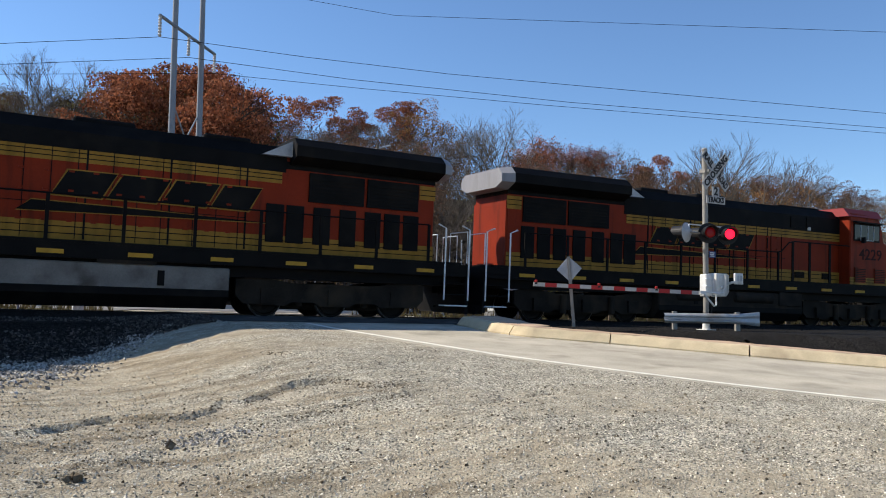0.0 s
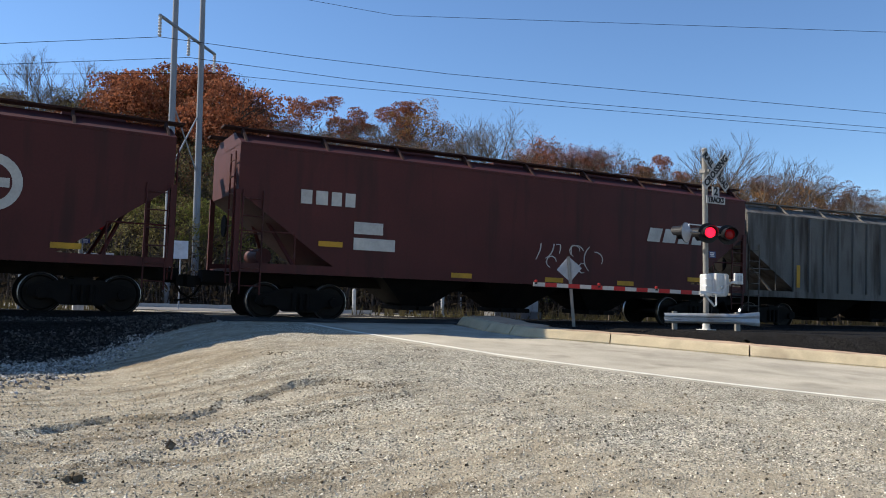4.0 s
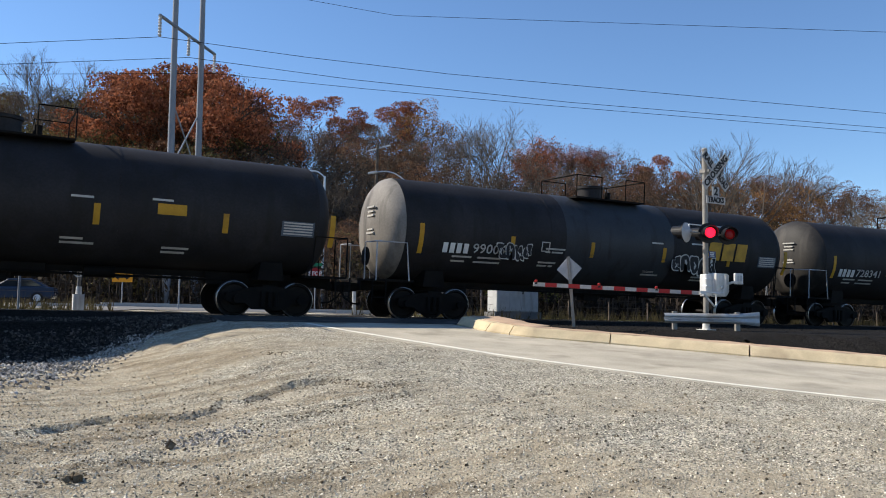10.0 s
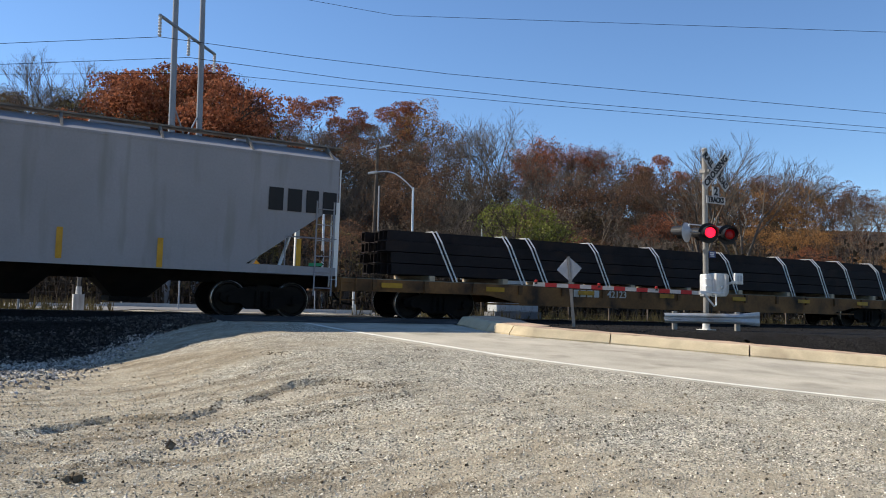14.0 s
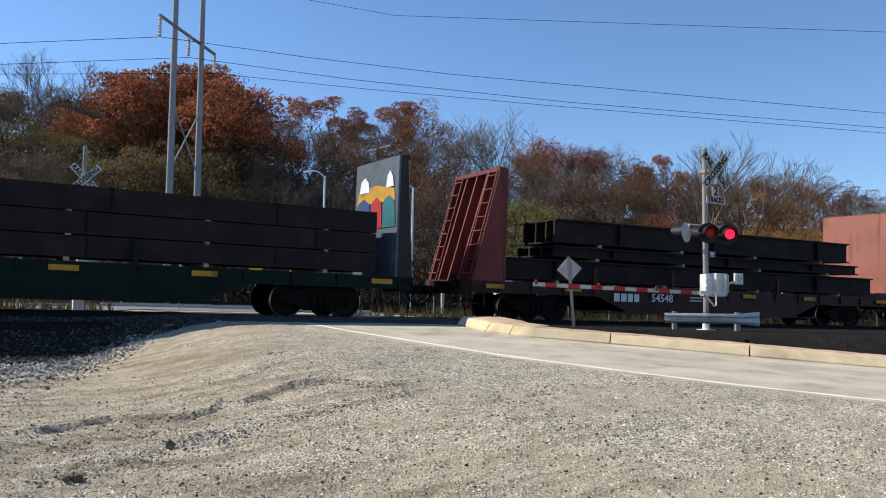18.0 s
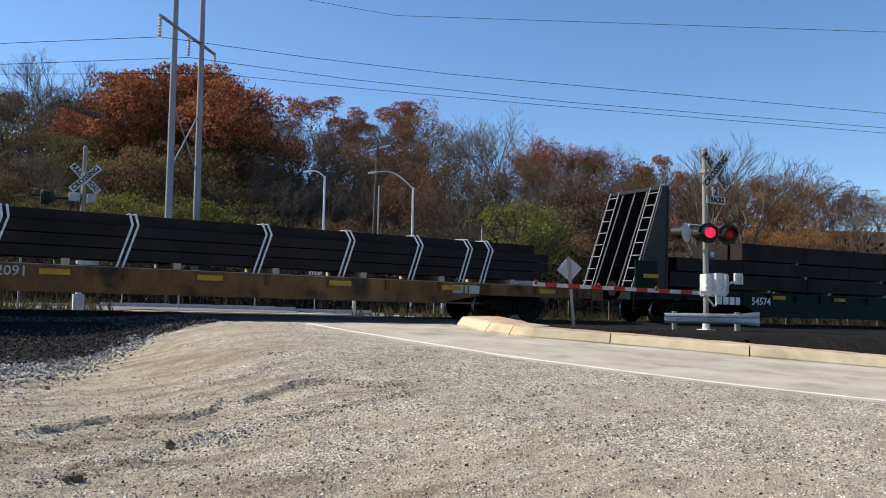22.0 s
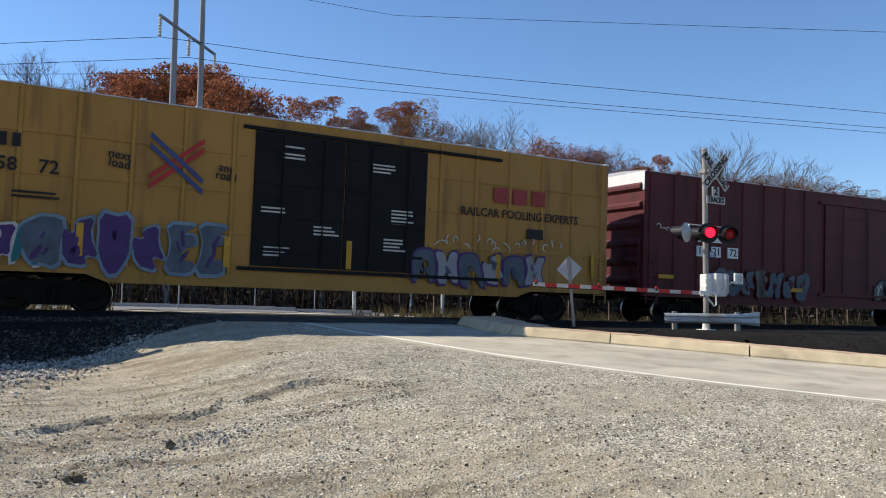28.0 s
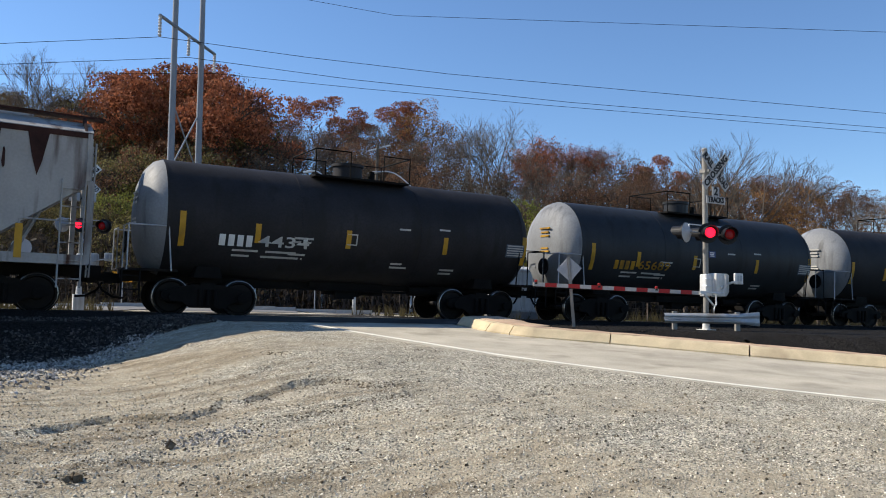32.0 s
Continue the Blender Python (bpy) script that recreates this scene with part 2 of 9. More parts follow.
RUST = (0.12, 0.055, 0.03)
GRIME = (0.05, 0.043, 0.037)
M = {
    "gravel": gravel_mat("gravel", ((0.135, 0.119, 0.092), (0.905, 0.84, 0.68)), (0.50, 0.432, 0.318), 60, 1.0, tan=(1.5, 7.0), tracks=(0.25, 0.2, 0.132)),
    # Ballast bed: dark stone, with the train's shade put into its colour
    "shaded_bed": gravel_mat("shaded_bed", ((0.007, 0.0065, 0.006), (0.032, 0.029, 0.026)), (0.013, 0.012, 0.011), 40, 1.0),
    "sand": mat("sand", (0.34, 0.30, 0.24), 0.95, var=0.25, scale=1.2, fine=24, bump=0.6, spec=0.2),
    "stone": mat("stone", (0.47, 0.43, 0.35), 0.9, var=0.4, scale=9, fine=40, bump=0.5, spec=0.12, island=0.8),
    "clod": mat("clod", (0.15, 0.118, 0.08), 0.95, var=0.4, scale=9, fine=40, bump=0.6, spec=0.03, island=0.6),
    # Bank stones, with the train's shade put into their colour
    "ballast": mat("ballast", (0.062, 0.056, 0.051), 0.95, var=0.5, scale=7, fine=30, bump=0.6, spec=0.08, island=0.6),
    "pale_ballast": mat("pale_ballast", (0.34, 0.315, 0.28), 0.95, var=0.4, scale=7, fine=30, bump=0.6, spec=0.1, island=0.7),
    "road": mat("road", (0.45, 0.405, 0.32), 0.95, var=0.2, scale=0.9, fine=38, dirt=(0.30, 0.27, 0.21), amount=0.28, bump=0.55, spec=0.1),
    "asphalt": mat("asphalt", (0.16, 0.155, 0.15), 0.9, var=0.2, scale=0.7, fine=40, bump=0.3, spec=0.25),
    "kerb": mat("kerb", (0.55, 0.45, 0.29), 0.85, var=0.13, scale=2.6, fine=40, dirt=(0.36, 0.285, 0.185), amount=0.3, bump=0.3, spec=0.15, rand=0.07),
    "island": mat("island", (0.50, 0.355, 0.245), 0.9, var=0.16, scale=1.6, fine=30, dirt=(0.33, 0.25, 0.18), amount=0.35, bump=0.4, spec=0.12),
    "white_line": mat("white_line", (0.76, 0.725, 0.61), 0.7, var=0.12, scale=3, fine=30, dirt=(0.5, 0.475, 0.41), amount=0.2),
    "rail": mat("rail", (0.10, 0.075, 0.06), 0.6, 0.6, var=0.3, scale=4, fine=40),
    "rail_head": mat("rail_head", (0.5, 0.5, 0.5), 0.3, 1.0, var=0.1, scale=6, fine=60),
    "shaded_stone": mat("shaded_stone", (0.017, 0.0155, 0.014), 0.95, var=0.5, scale=7, fine=30, bump=0.6, spec=0.05, island=0.6),
    "tie": mat("tie", (0.10, 0.08, 0.06), 0.9, var=0.4, scale=5, fine=30),
    "grass": mat("grass", (0.06, 0.062, 0.026), 0.95, var=0.5, scale=0.5, fine=8, dirt=(0.12, 0.092, 0.05), amount=0.5, bump=0.8, spec=0.05),
    "dry_grass": leaf_mat("dry_grass", (0.085, 0.07, 0.034), 0.4),
    "litter": mat("litter", (0.06, 0.042, 0.027), 0.95, var=0.5, scale=0.4, fine=6, bump=0.8, spec=0.1),
    "galv": mat("galv", (0.36, 0.37, 0.385), 0.55, 0.3, var=0.15, scale=3, fine=30),
    "mast_grey": mat("mast_grey", (0.25, 0.235, 0.21), 0.6, 0.2, var=0.15, scale=3, fine=30, dirt=(0.2, 0.17, 0.13), amount=0.3, streak=True),
    "cabinet": mat("cabinet", (0.45, 0.45, 0.43), 0.6, var=0.1, scale=3, fine=30, dirt=(0.26, 0.24, 0.2), amount=0.3, streak=True),
    "machine": mat("machine", (0.62, 0.62, 0.60), 0.55, var=0.1, scale=4, fine=30, dirt=(0.35, 0.32, 0.27), amount=0.25, streak=True),
    "rail_galv": mat("rail_galv", (0.40, 0.41, 0.42), 0.45, 0.5, var=0.15, scale=3, fine=30, dirt=(0.25, 0.23, 0.2), amount=0.3),
    "arm_white": mat("arm_white", (0.40, 0.385, 0.37), 0.6, var=0.1, scale=4, fine=30, dirt=(0.25, 0.23, 0.21), amount=0.3),
    "car_blue": mat("car_blue", (0.03, 0.045, 0.075), 0.25, var=0.1, bump=0),
    "walk_grey": mat("walk_grey", (0.15, 0.135, 0.115), 0.7, 0.1, var=0.25, scale=2, fine=20, dirt=(0.09, 0.055, 0.035), amount=0.4),
    # Near-white for hopper ends, which puts sunlight into their colour
    "hopper_sunlit": mat("hopper_sunlit", (0.62, 0.615, 0.59), 0.55, var=0.06, scale=1, fine=20, dirt=(0.42, 0.36, 0.28), amount=0.15, streak=True, bump=0.03),
    # Undergrowth leaves, with the shade of the wood put into their colour
    "l_under": leaf_mat("l_under", (0.045, 0.034, 0.022)),
    "l_bush": leaf_mat("l_bush", (0.085, 0.062, 0.036), 0.5),
    "board_white": mat("board_white", (0.36, 0.36, 0.355), 0.6, var=0.06, scale=3, fine=30),
    # Crossing surface, with the train's shade put into its dark colour
    "crossing": mat("crossing", (0.055, 0.053, 0.05), 0.9, var=0.3, scale=0.9, fine=35, dirt=(0.13, 0.12, 0.105), amount=0.25, bump=0.3, spec=0.15),
    "rust_stain": mat("rust_stain", (0.032, 0.012, 0.009), 0.85, var=0.35, scale=2, fine=20, bump=0.1),
    # Flat car red, lightened for the bulkhead plates that face the sun
    "sunlit_red": mat("sunlit_red", (0.27, 0.105, 0.08), 0.7, var=0.12, scale=0.8, fine=18, dirt=(0.16, 0.06, 0.045), amount=0.3, streak=True, bump=0.05),
    "steel_pole": mat("steel_pole", (0.23, 0.245, 0.27), 0.7, 0.1, var=0.1, scale=0.6, fine=20),
    "silver": mat("silver", (0.62, 0.64, 0.66), 0.4, 0.4, var=0.1, scale=5, fine=40, dirt=(0.35, 0.33, 0.30), amount=0.2),
    "wood_pole": mat("wood_pole", (0.11, 0.085, 0.065), 0.9, var=0.35, scale=3, fine=30),
    "black": mat("black", (0.012, 0.012, 0.013), 0.5, var=0.3, scale=3, fine=30),
    "under": mat("under", (0.007, 0.0062, 0.0056), 0.75, var=0.4, scale=3, fine=30, dirt=(0.0126, 0.0088, 0.0063), amount=0.3, spec=0.1),
    "wheel": mat("wheel", (0.0090, 0.0072, 0.0060), 0.6, 0.5, var=0.3, scale=5, fine=30),
    "tread": mat("tread", (0.374, 0.3604, 0.34), 0.3, 1.0, var=0.1, scale=5, fine=40),
    "yellow": mat("yellow", (0.42, 0.225, 0.018), 0.55, var=0.15, scale=4, fine=30, dirt=(0.18, 0.1, 0.02), amount=0.25),
    "white": mat("white", (0.6290, 0.6290, 0.6120), 0.55, var=0.06, scale=3, fine=30),
    "red": mat("red", (0.3300, 0.0180, 0.0180), 0.5, var=0.1, scale=4, fine=30),
    "blue": mat("blue", (0.03, 0.05, 0.15), 0.5, var=0.1, scale=4, fine=30),
    "green_sign": mat("green_sign", (0.02, 0.2, 0.09), 0.5, var=0.1),
    "amber": mat("amber", (0.8, 0.33, 0.02), 0.5, var=0.1),
    "cab_glass": mat("cab_glass", (0.012, 0.013, 0.015), 0.12, 0.0, var=0.2, bump=0, spec=0.22),
    "glass": mat("glass", (0.02, 0.025, 0.03), 0.08, 0.0, var=0.1, bump=0, spec=0.8),
    "lamp_off": mat("lamp_off", (0.13, 0.004, 0.006), 0.25, var=0.05, bump=0, emit=(0.5, 0.01, 0.01), power=0.05),
    "lamp_on": mat("lamp_on", (0.3, 0.003, 0.006), 0.3, var=0.05, bump=0, emit=(1.0, 0.008, 0.03), power=2.4),
    "bark": mat("bark", (0.075, 0.06, 0.05), 0.95, var=0.3, scale=3, fine=20, spec=0.1),
    "twig": mat("twig", (0.135, 0.11, 0.088), 0.95, var=0.3, scale=1, fine=10, bump=0, spec=0.1, rand=0.3),
    "l_rust": leaf_mat("l_rust", (0.27, 0.1, 0.05), 0.55),
    "l_brown": leaf_mat("l_brown", (0.145, 0.08, 0.047), 0.45),
    "l_orange": leaf_mat("l_orange", (0.25, 0.13, 0.046), 0.45),
    "l_dull": leaf_mat("l_dull", (0.145, 0.122, 0.048), 0.45),
    "l_green": leaf_mat("l_green", (0.14, 0.145, 0.036)),
    # rolling stock
    "orange": mat("orange", (0.185, 0.0205, 0.006), 0.5, var=0.14, scale=1.2, fine=25, dirt=(0.075, 0.012, 0.005), amount=0.32, streak=True, bump=0.05, spec=0.08),
    "loco_black": mat("loco_black", (0.006, 0.0058, 0.006), 0.6, var=0.3, scale=1.5, fine=25, dirt=(0.012, 0.0105, 0.009), amount=0.4, bump=0.05, spec=0.06),
    "loco_yellow": mat("loco_yellow", (0.265, 0.142, 0.022), 0.5, var=0.12, scale=2, fine=25, dirt=(0.12, 0.07, 0.01), amount=0.4, streak=True, bump=0.05, spec=0.1),
    "number_dark": mat("number_dark", (0.032, 0.007, 0.005), 0.6, var=0.3, scale=6, fine=25, bump=0, spec=0.08),
    "loco_grime": mat("loco_grime", (0.022, 0.018, 0.0145), 0.8, var=0.35, scale=1.6, fine=25, dirt=(0.045, 0.033, 0.022), amount=0.45, bump=0.1, spec=0.08),
    "loco_tank": mat("loco_tank", (0.1496, 0.1384, 0.1272), 0.55, var=0.2, scale=2, fine=25, dirt=(0.0449, 0.0374, 0.0318), amount=0.5, bump=0.05),
    "box_red": mat("box_red", (0.075, 0.0098, 0.012), 0.6, var=0.16, scale=0.7, fine=18, dirt=(0.04, 0.007, 0.006), amount=0.35, streak=True, bump=0.06),
    "hopper_red": mat("hopper_red", (0.06, 0.0115, 0.01), 0.6, var=0.16, scale=0.7, fine=18, dirt=(0.034, 0.0085, 0.007), amount=0.35, streak=True, bump=0.06),
    # Flat car red with sunlight put into it, for the bulkheads
    "bulk_red": mat("bulk_red", (0.15, 0.032, 0.029), 0.65, var=0.18, scale=1.0, fine=18, dirt=(0.075, 0.02, 0.016), amount=0.35, streak=True, bump=0.08),
    "flat_red": mat("flat_red", (0.042, 0.0125, 0.0115), 0.65, var=0.18, scale=1.0, fine=18, dirt=(0.02, 0.0085, 0.007), amount=0.4, streak=True, bump=0.08),
    "box_yellow": mat("box_yellow", (0.3, 0.155, 0.03), 0.5, var=0.1, scale=0.6, fine=18, dirt=(0.19, 0.095, 0.022), amount=0.3, streak=True, bump=0.05),
    "door_black": mat("door_black", (0.008, 0.009, 0.01), 0.5, var=0.2, scale=1.5, fine=20, bump=0.05, spec=0.08),
    "tank_black": mat("tank_black", (0.023, 0.0215, 0.0225), 0.62, var=0.3, scale=0.8, fine=18, dirt=(0.017, 0.0155, 0.014), amount=0.35, streak=True, bump=0.05, spec=0.14),
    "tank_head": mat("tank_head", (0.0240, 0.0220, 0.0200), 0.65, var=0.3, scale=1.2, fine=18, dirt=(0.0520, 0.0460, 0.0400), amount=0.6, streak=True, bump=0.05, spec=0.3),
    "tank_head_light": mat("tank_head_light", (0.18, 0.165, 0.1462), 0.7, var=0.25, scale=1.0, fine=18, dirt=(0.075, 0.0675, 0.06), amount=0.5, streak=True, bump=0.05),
    "tank_blue": mat("tank_blue", (0.024, 0.026, 0.029), 0.5, var=0.2, scale=0.8, fine=18, dirt=(0.0164, 0.0164, 0.0149), amount=0.35, streak=True, bump=0.05, spec=0.16),
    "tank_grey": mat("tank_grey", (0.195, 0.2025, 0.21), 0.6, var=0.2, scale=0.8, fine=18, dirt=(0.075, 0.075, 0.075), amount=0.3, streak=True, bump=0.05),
    "tank_band": mat("tank_band", (0.034, 0.037, 0.042), 0.55, var=0.2, scale=0.8, fine=18, dirt=(0.022, 0.022, 0.022), amount=0.35, streak=True, bump=0.05, spec=0.2),
    "spray_blue": mat("spray_blue", (0.13, 0.185, 0.235), 0.6, var=0.2, scale=2, fine=20, bump=0),
    "spray_tan": mat("spray_tan", (0.16, 0.125, 0.09), 0.6, var=0.2, scale=2, fine=20, bump=0),
    "hopper_grey": mat("hopper_grey", (0.142, 0.139, 0.15), 0.55, var=0.1, scale=0.5, fine=18, dirt=(0.112, 0.108, 0.112), amount=0.3, streak=True, bump=0.05),
    "hopper_pale": mat("hopper_pale", (0.225, 0.222, 0.235), 0.55, var=0.08, scale=0.5, fine=18, dirt=(0.185, 0.18, 0.18), amount=0.25, streak=True, bump=0.05),
    "hopper_old": mat("hopper_old", (0.30, 0.293, 0.282), 0.7, var=0.15, scale=0.8, fine=18, dirt=(0.05, 0.02, 0.012), amount=0.28, streak=True, bump=0.1),
    "hopper_dirty": mat("hopper_dirty", (0.1260, 0.1176, 0.1050), 0.7, var=0.2, scale=0.8, fine=18, dirt=(0.0378, 0.0294, 0.0231), amount=0.6, streak=True, bump=0.1),
    "rusty": mat("rusty", RUST, 0.85, var=0.4, scale=2, fine=20, bump=0.3),
    "reefer": mat("reefer", (0.485, 0.462, 0.435), 0.5, var=0.05, scale=0.5, fine=18, dirt=(0.33, 0.285, 0.225), amount=0.18, streak=True, bump=0.03),
    "coil_grey": mat("coil_grey", (0.25, 0.255, 0.26), 0.6, var=0.15, scale=0.8, fine=18, dirt=(0.13, 0.12, 0.11), amount=0.4, streak=True, bump=0.05),
    "coil_black": mat("coil_black", (0.0049, 0.0049, 0.0054), 0.6, var=0.3, scale=1.0, fine=18, dirt=(0.0147, 0.0111, 0.0086), amount=0.4, bump=0.05, spec=0.1),
    "coil_green": mat("coil_green", (0.012, 0.032, 0.016), 0.6, var=0.2, scale=1.0, fine=18, dirt=(0.016, 0.017, 0.012), amount=0.5, bump=0.05),
    "lime": mat("lime", (0.19, 0.29, 0.1), 0.55, var=0.15, scale=2, fine=18),
    "brown": mat("brown", (0.036, 0.015, 0.011), 0.7, var=0.25, scale=1.2, fine=18, dirt=(0.016, 0.011, 0.0085), amount=0.5, bump=0.1),
    "ochre": mat("ochre", (0.17, 0.082, 0.028), 0.75, var=0.3, scale=1.2, fine=18, dirt=(0.03, 0.02, 0.013), amount=0.6, bump=0.1),
    "dark_green": mat("dark_green", (0.003, 0.014, 0.0105), 0.6, var=0.2, scale=1.2, fine=18, dirt=(0.008, 0.008, 0.007), amount=0.5, bump=0.08, spec=0.1),
    "steel": mat("steel", (0.05, 0.053, 0.058), 0.4, 0.7, var=0.12, scale=1.5, fine=30, bump=0.03),
    "dark_steel": mat("dark_steel", (0.0175, 0.0148, 0.0155), 0.7, 0.0, var=0.3, scale=1.0, fine=20, dirt=(0.03, 0.02, 0.0165), amount=0.4, bump=0.1, spec=0.1),
    "tarp": mat("tarp", (0.0045, 0.0055, 0.0115), 0.55, var=0.25, scale=1.5, fine=6, bump=0.5, spec=0.12),
    "strap": mat("strap", (0.576, 0.576, 0.56), 0.6, var=0.08, scale=4, fine=30),
    "foil": mat("foil", (0.6, 0.6, 0.62), 0.25, 0.8, var=0.2, scale=8, fine=20, bump=0.6),
    "plank": mat("plank", (0.30, 0.265, 0.21), 0.85, var=0.35, scale=1.5, fine=30, dirt=(0.15, 0.13, 0.1), amount=0.55, bump=0.4, rand=0.38),
    "timber": mat("timber", (0.36, 0.29, 0.2), 0.8, var=0.15, scale=3, fine=30, bump=0.2),
    "teal": mat("teal", (0.014, 0.115, 0.135), 0.55, var=0.15, scale=3, fine=20, bump=0),
    "sky_blue": mat("sky_blue", (0.24, 0.368, 0.448), 0.55, var=0.12, scale=2, fine=20, bump=0),
    "pale": mat("pale", (0.416, 0.4, 0.368), 0.6, var=0.15, scale=3, fine=20, bump=0),
    "purple": mat("purple", (0.05, 0.022, 0.105), 0.55, var=0.2, scale=3, fine=20, bump=0),
    "cream": mat("cream", (0.44, 0.376, 0.264), 0.6, var=0.12, scale=3, fine=20, bump=0),
    "leaf_green": mat("leaf_green", (0.22, 0.30, 0.10), 0.6, var=0.15, scale=3, fine=20, bump=0),
    "slate": mat("slate", (0.065, 0.085, 0.11), 0.6, var=0.2, scale=3, fine=20, bump=0),
    "l_grey": leaf_mat("l_grey", (0.115, 0.088, 0.064)),
    "mark_dark": mat("mark_dark", (0.01, 0.01, 0.011), 0.6, var=0.1, bump=0),
    "plate_red": mat("plate_red", (0.238, 0.034, 0.034), 0.6, var=0.1, bump=0),
}


# ---- shape building ----
class Shape:
    """Vertices and faces gathered from simple solids."""

    def __init__(self):
        self.v, self.f = [], []

    def add(self, vs, fs, m=None):
        k = len(self.v)
        self.v += [tuple(m @ Vector(p)) for p in vs] if m is not None else [tuple(p) for p in vs]
        self.f += [tuple(i + k for i in q) for q in fs]
        return self

    def box(self, x0, x1, y0, y1, z0, z1, m=None):
        vs = [(x0, y0, z0), (x1, y0, z0), (x1, y1, z0), (x0, y1, z0), (x0, y0, z1), (x1, y0, z1), (x1, y1, z1), (x0, y1, z1)]
        return self.add(vs, [(3, 2, 1, 0), (4, 5, 6, 7), (0, 1, 5, 4), (1, 2, 6, 5), (2, 3, 7, 6), (3, 0, 4, 7)], m)

    def prism(self, pts, a, b, axis="y", m=None):
        """An outline drawn out from a to b along an axis. The outline is (x, z) for y, (y, z) for x, (x, y) for z."""
        n = len(pts)
        put = {"y": lambda p, c: (p[0], c, p[1]), "x": lambda p, c: (c, p[0], p[1]), "z": lambda p, c: (p[0], p[1], c)}[axis]
        vs = [put(p, a) for p in pts] + [put(p, b) for p in pts]
        fs = [tuple(range(n)), tuple(range(2 * n - 1, n - 1, -1))]
        fs += [(i, i + n, (i + 1) % n + n, (i + 1) % n) for i in range(n)]
        return self.add(vs, fs, m)

    def rod(self, p, q, r, n=6, r2=None):
        """A round bar from p to q."""
        p, q = Vector(p), Vector(q)
        d = q - p
        if d.length < 1e-6:
            return self
        t = d.to_track_quat("Z", "Y").to_matrix()
        r2 = r if r2 is None else r2
        vs = []
        for c, rr in ((p, r), (q, r2)):
            for i in range(n):
                a = 2 * math.pi * i / n
                vs.append(c + t @ Vector((rr * math.cos(a), rr * math.sin(a), 0)))
        fs = [(i, (i + 1) % n, (i + 1) % n + n, i + n) for i in range(n)]
        fs += [tuple(range(n - 1, -1, -1)), tuple(range(n, 2 * n))]
        return self.add(vs, fs)

    def path(self, pts, r, n=6):
        return self.tube(pts, r, n)

    def lathe(self, prof, n=24, axis="x", centre=(0, 0, 0), caps=True):
        """A body of revolution about an axis through centre; the profile is (along, radius)."""
        vs, fs = [], []
        c = Vector(centre)
        for a, r in prof:
            for i in range(n):
                w = 2 * math.pi * i / n
                u, v = r * math.cos(w), r * math.sin(w)
                vs.append(c + Vector({"x": (a, u, v), "y": (u, a, -v), "z": (u, v, a)}[axis]))
        m = len(prof)
        for j in range(m - 1):
            for i in range(n):
                k = (i + 1) % n
                fs.append((j * n + i, j * n + k, (j + 1) * n + k, (j + 1) * n + i)[::-1])
        if caps:
            fs += [tuple(range(n)), tuple(range(m * n - 1, (m - 1) * n - 1, -1))]
        return self.add(vs, fs)

    def tube(self, pts, r, n=4):
        """A thin round line through many points, in one piece."""
        k = len(self.v)
        for i, p in enumerate(pts):
            d = Vector(pts[min(i + 1, len(pts) - 1)]) - Vector(pts[max(i - 1, 0)])
            t = d.to_track_quat("Z", "Y").to_matrix()
            self.v += [tuple(Vector(p) + t @ Vector((r * math.cos(6.2832 * j / n), r * math.sin(6.2832 * j / n), 0))) for j in range(n)]
        m = len(pts)
        self.f += [(k + i * n + j, k + i * n + (j + 1) % n, k + (i + 1) * n + (j + 1) % n, k + (i + 1) * n + j) for i in range(m - 1) for j in range(n)]
        self.f += [tuple(range(k + n - 1, k - 1, -1)), tuple(range(k + (m - 1) * n, k + m * n))]
        return self

    def mesh(self, name, material, smooth=False, bevel=0.0):
        me = bpy.data.meshes.new(name)
        me.from_pydata(self.v, [], self.f)
        if bevel:
            bm = bmesh.new()
            bm.from_mesh(me)
            bmesh.ops.recalc_face_normals(bm, faces=bm.faces)
            bmesh.ops.bevel(bm, geom=bm.edges, offset=bevel, segments=1, affect="EDGES", clamp_overlap=True)
            bm.to_mesh(me)
            bm.free()
        me.materials.append(material)
        me.update()
        if smooth:
            me.polygons.foreach_set("use_smooth", [True] * len(me.polygons))
            me.set_sharp_from_angle(angle=radians(38))
        return me


def S():
    return Shape()


def part(name, shape, material, parent, label="", smooth=False, bevel=0.0, at=None):
    """One mesh object under a thing or a part."""
    me = shape if isinstance(shape, bpy.types.Mesh) else shape.mesh(name, material, smooth, bevel)
    ob = new(name, me)
    ob.parent = parent
    if at is not None:
        ob.matrix_basis = at
    if label:
        ob["label"] = label
    return ob


def thing(name, label, category, group="", kind="", shape=None, material=None, smooth=False, bevel=0.0):
    ob = new(name, shape.mesh(name, material, smooth, bevel) if shape else None)
    return tagged(ob, label, category, group, kind)


def patch(name, x0, x1, z0, z1, radius, centre, material, parent, label="", lift=0.008):
    """A sheet bent round the near side of a tank."""
    s = S()
    for z in (z0, z0 + (z1 - z0) / 3, z0 + (z1 - z0) * 2 / 3, z1):
        d = z - centre
        y = -math.sqrt(radius * radius - d * d)
        s.v += [(x0, y - lift, z), (x1, y - lift, z), (x1, y + 0.01, z), (x0, y + 0.01, z)]
    s.f = [(4 * i + a, 4 * i + (a + 1) % 4, 4 * i + 4 + (a + 1) % 4, 4 * i + 4 + a) for i in range(3) for a in range(4)] + [(3, 2, 1, 0), (12, 13, 14, 15)]
    return part(name, s, material, parent, label)


# ---- lettering ----
WORDS = {}


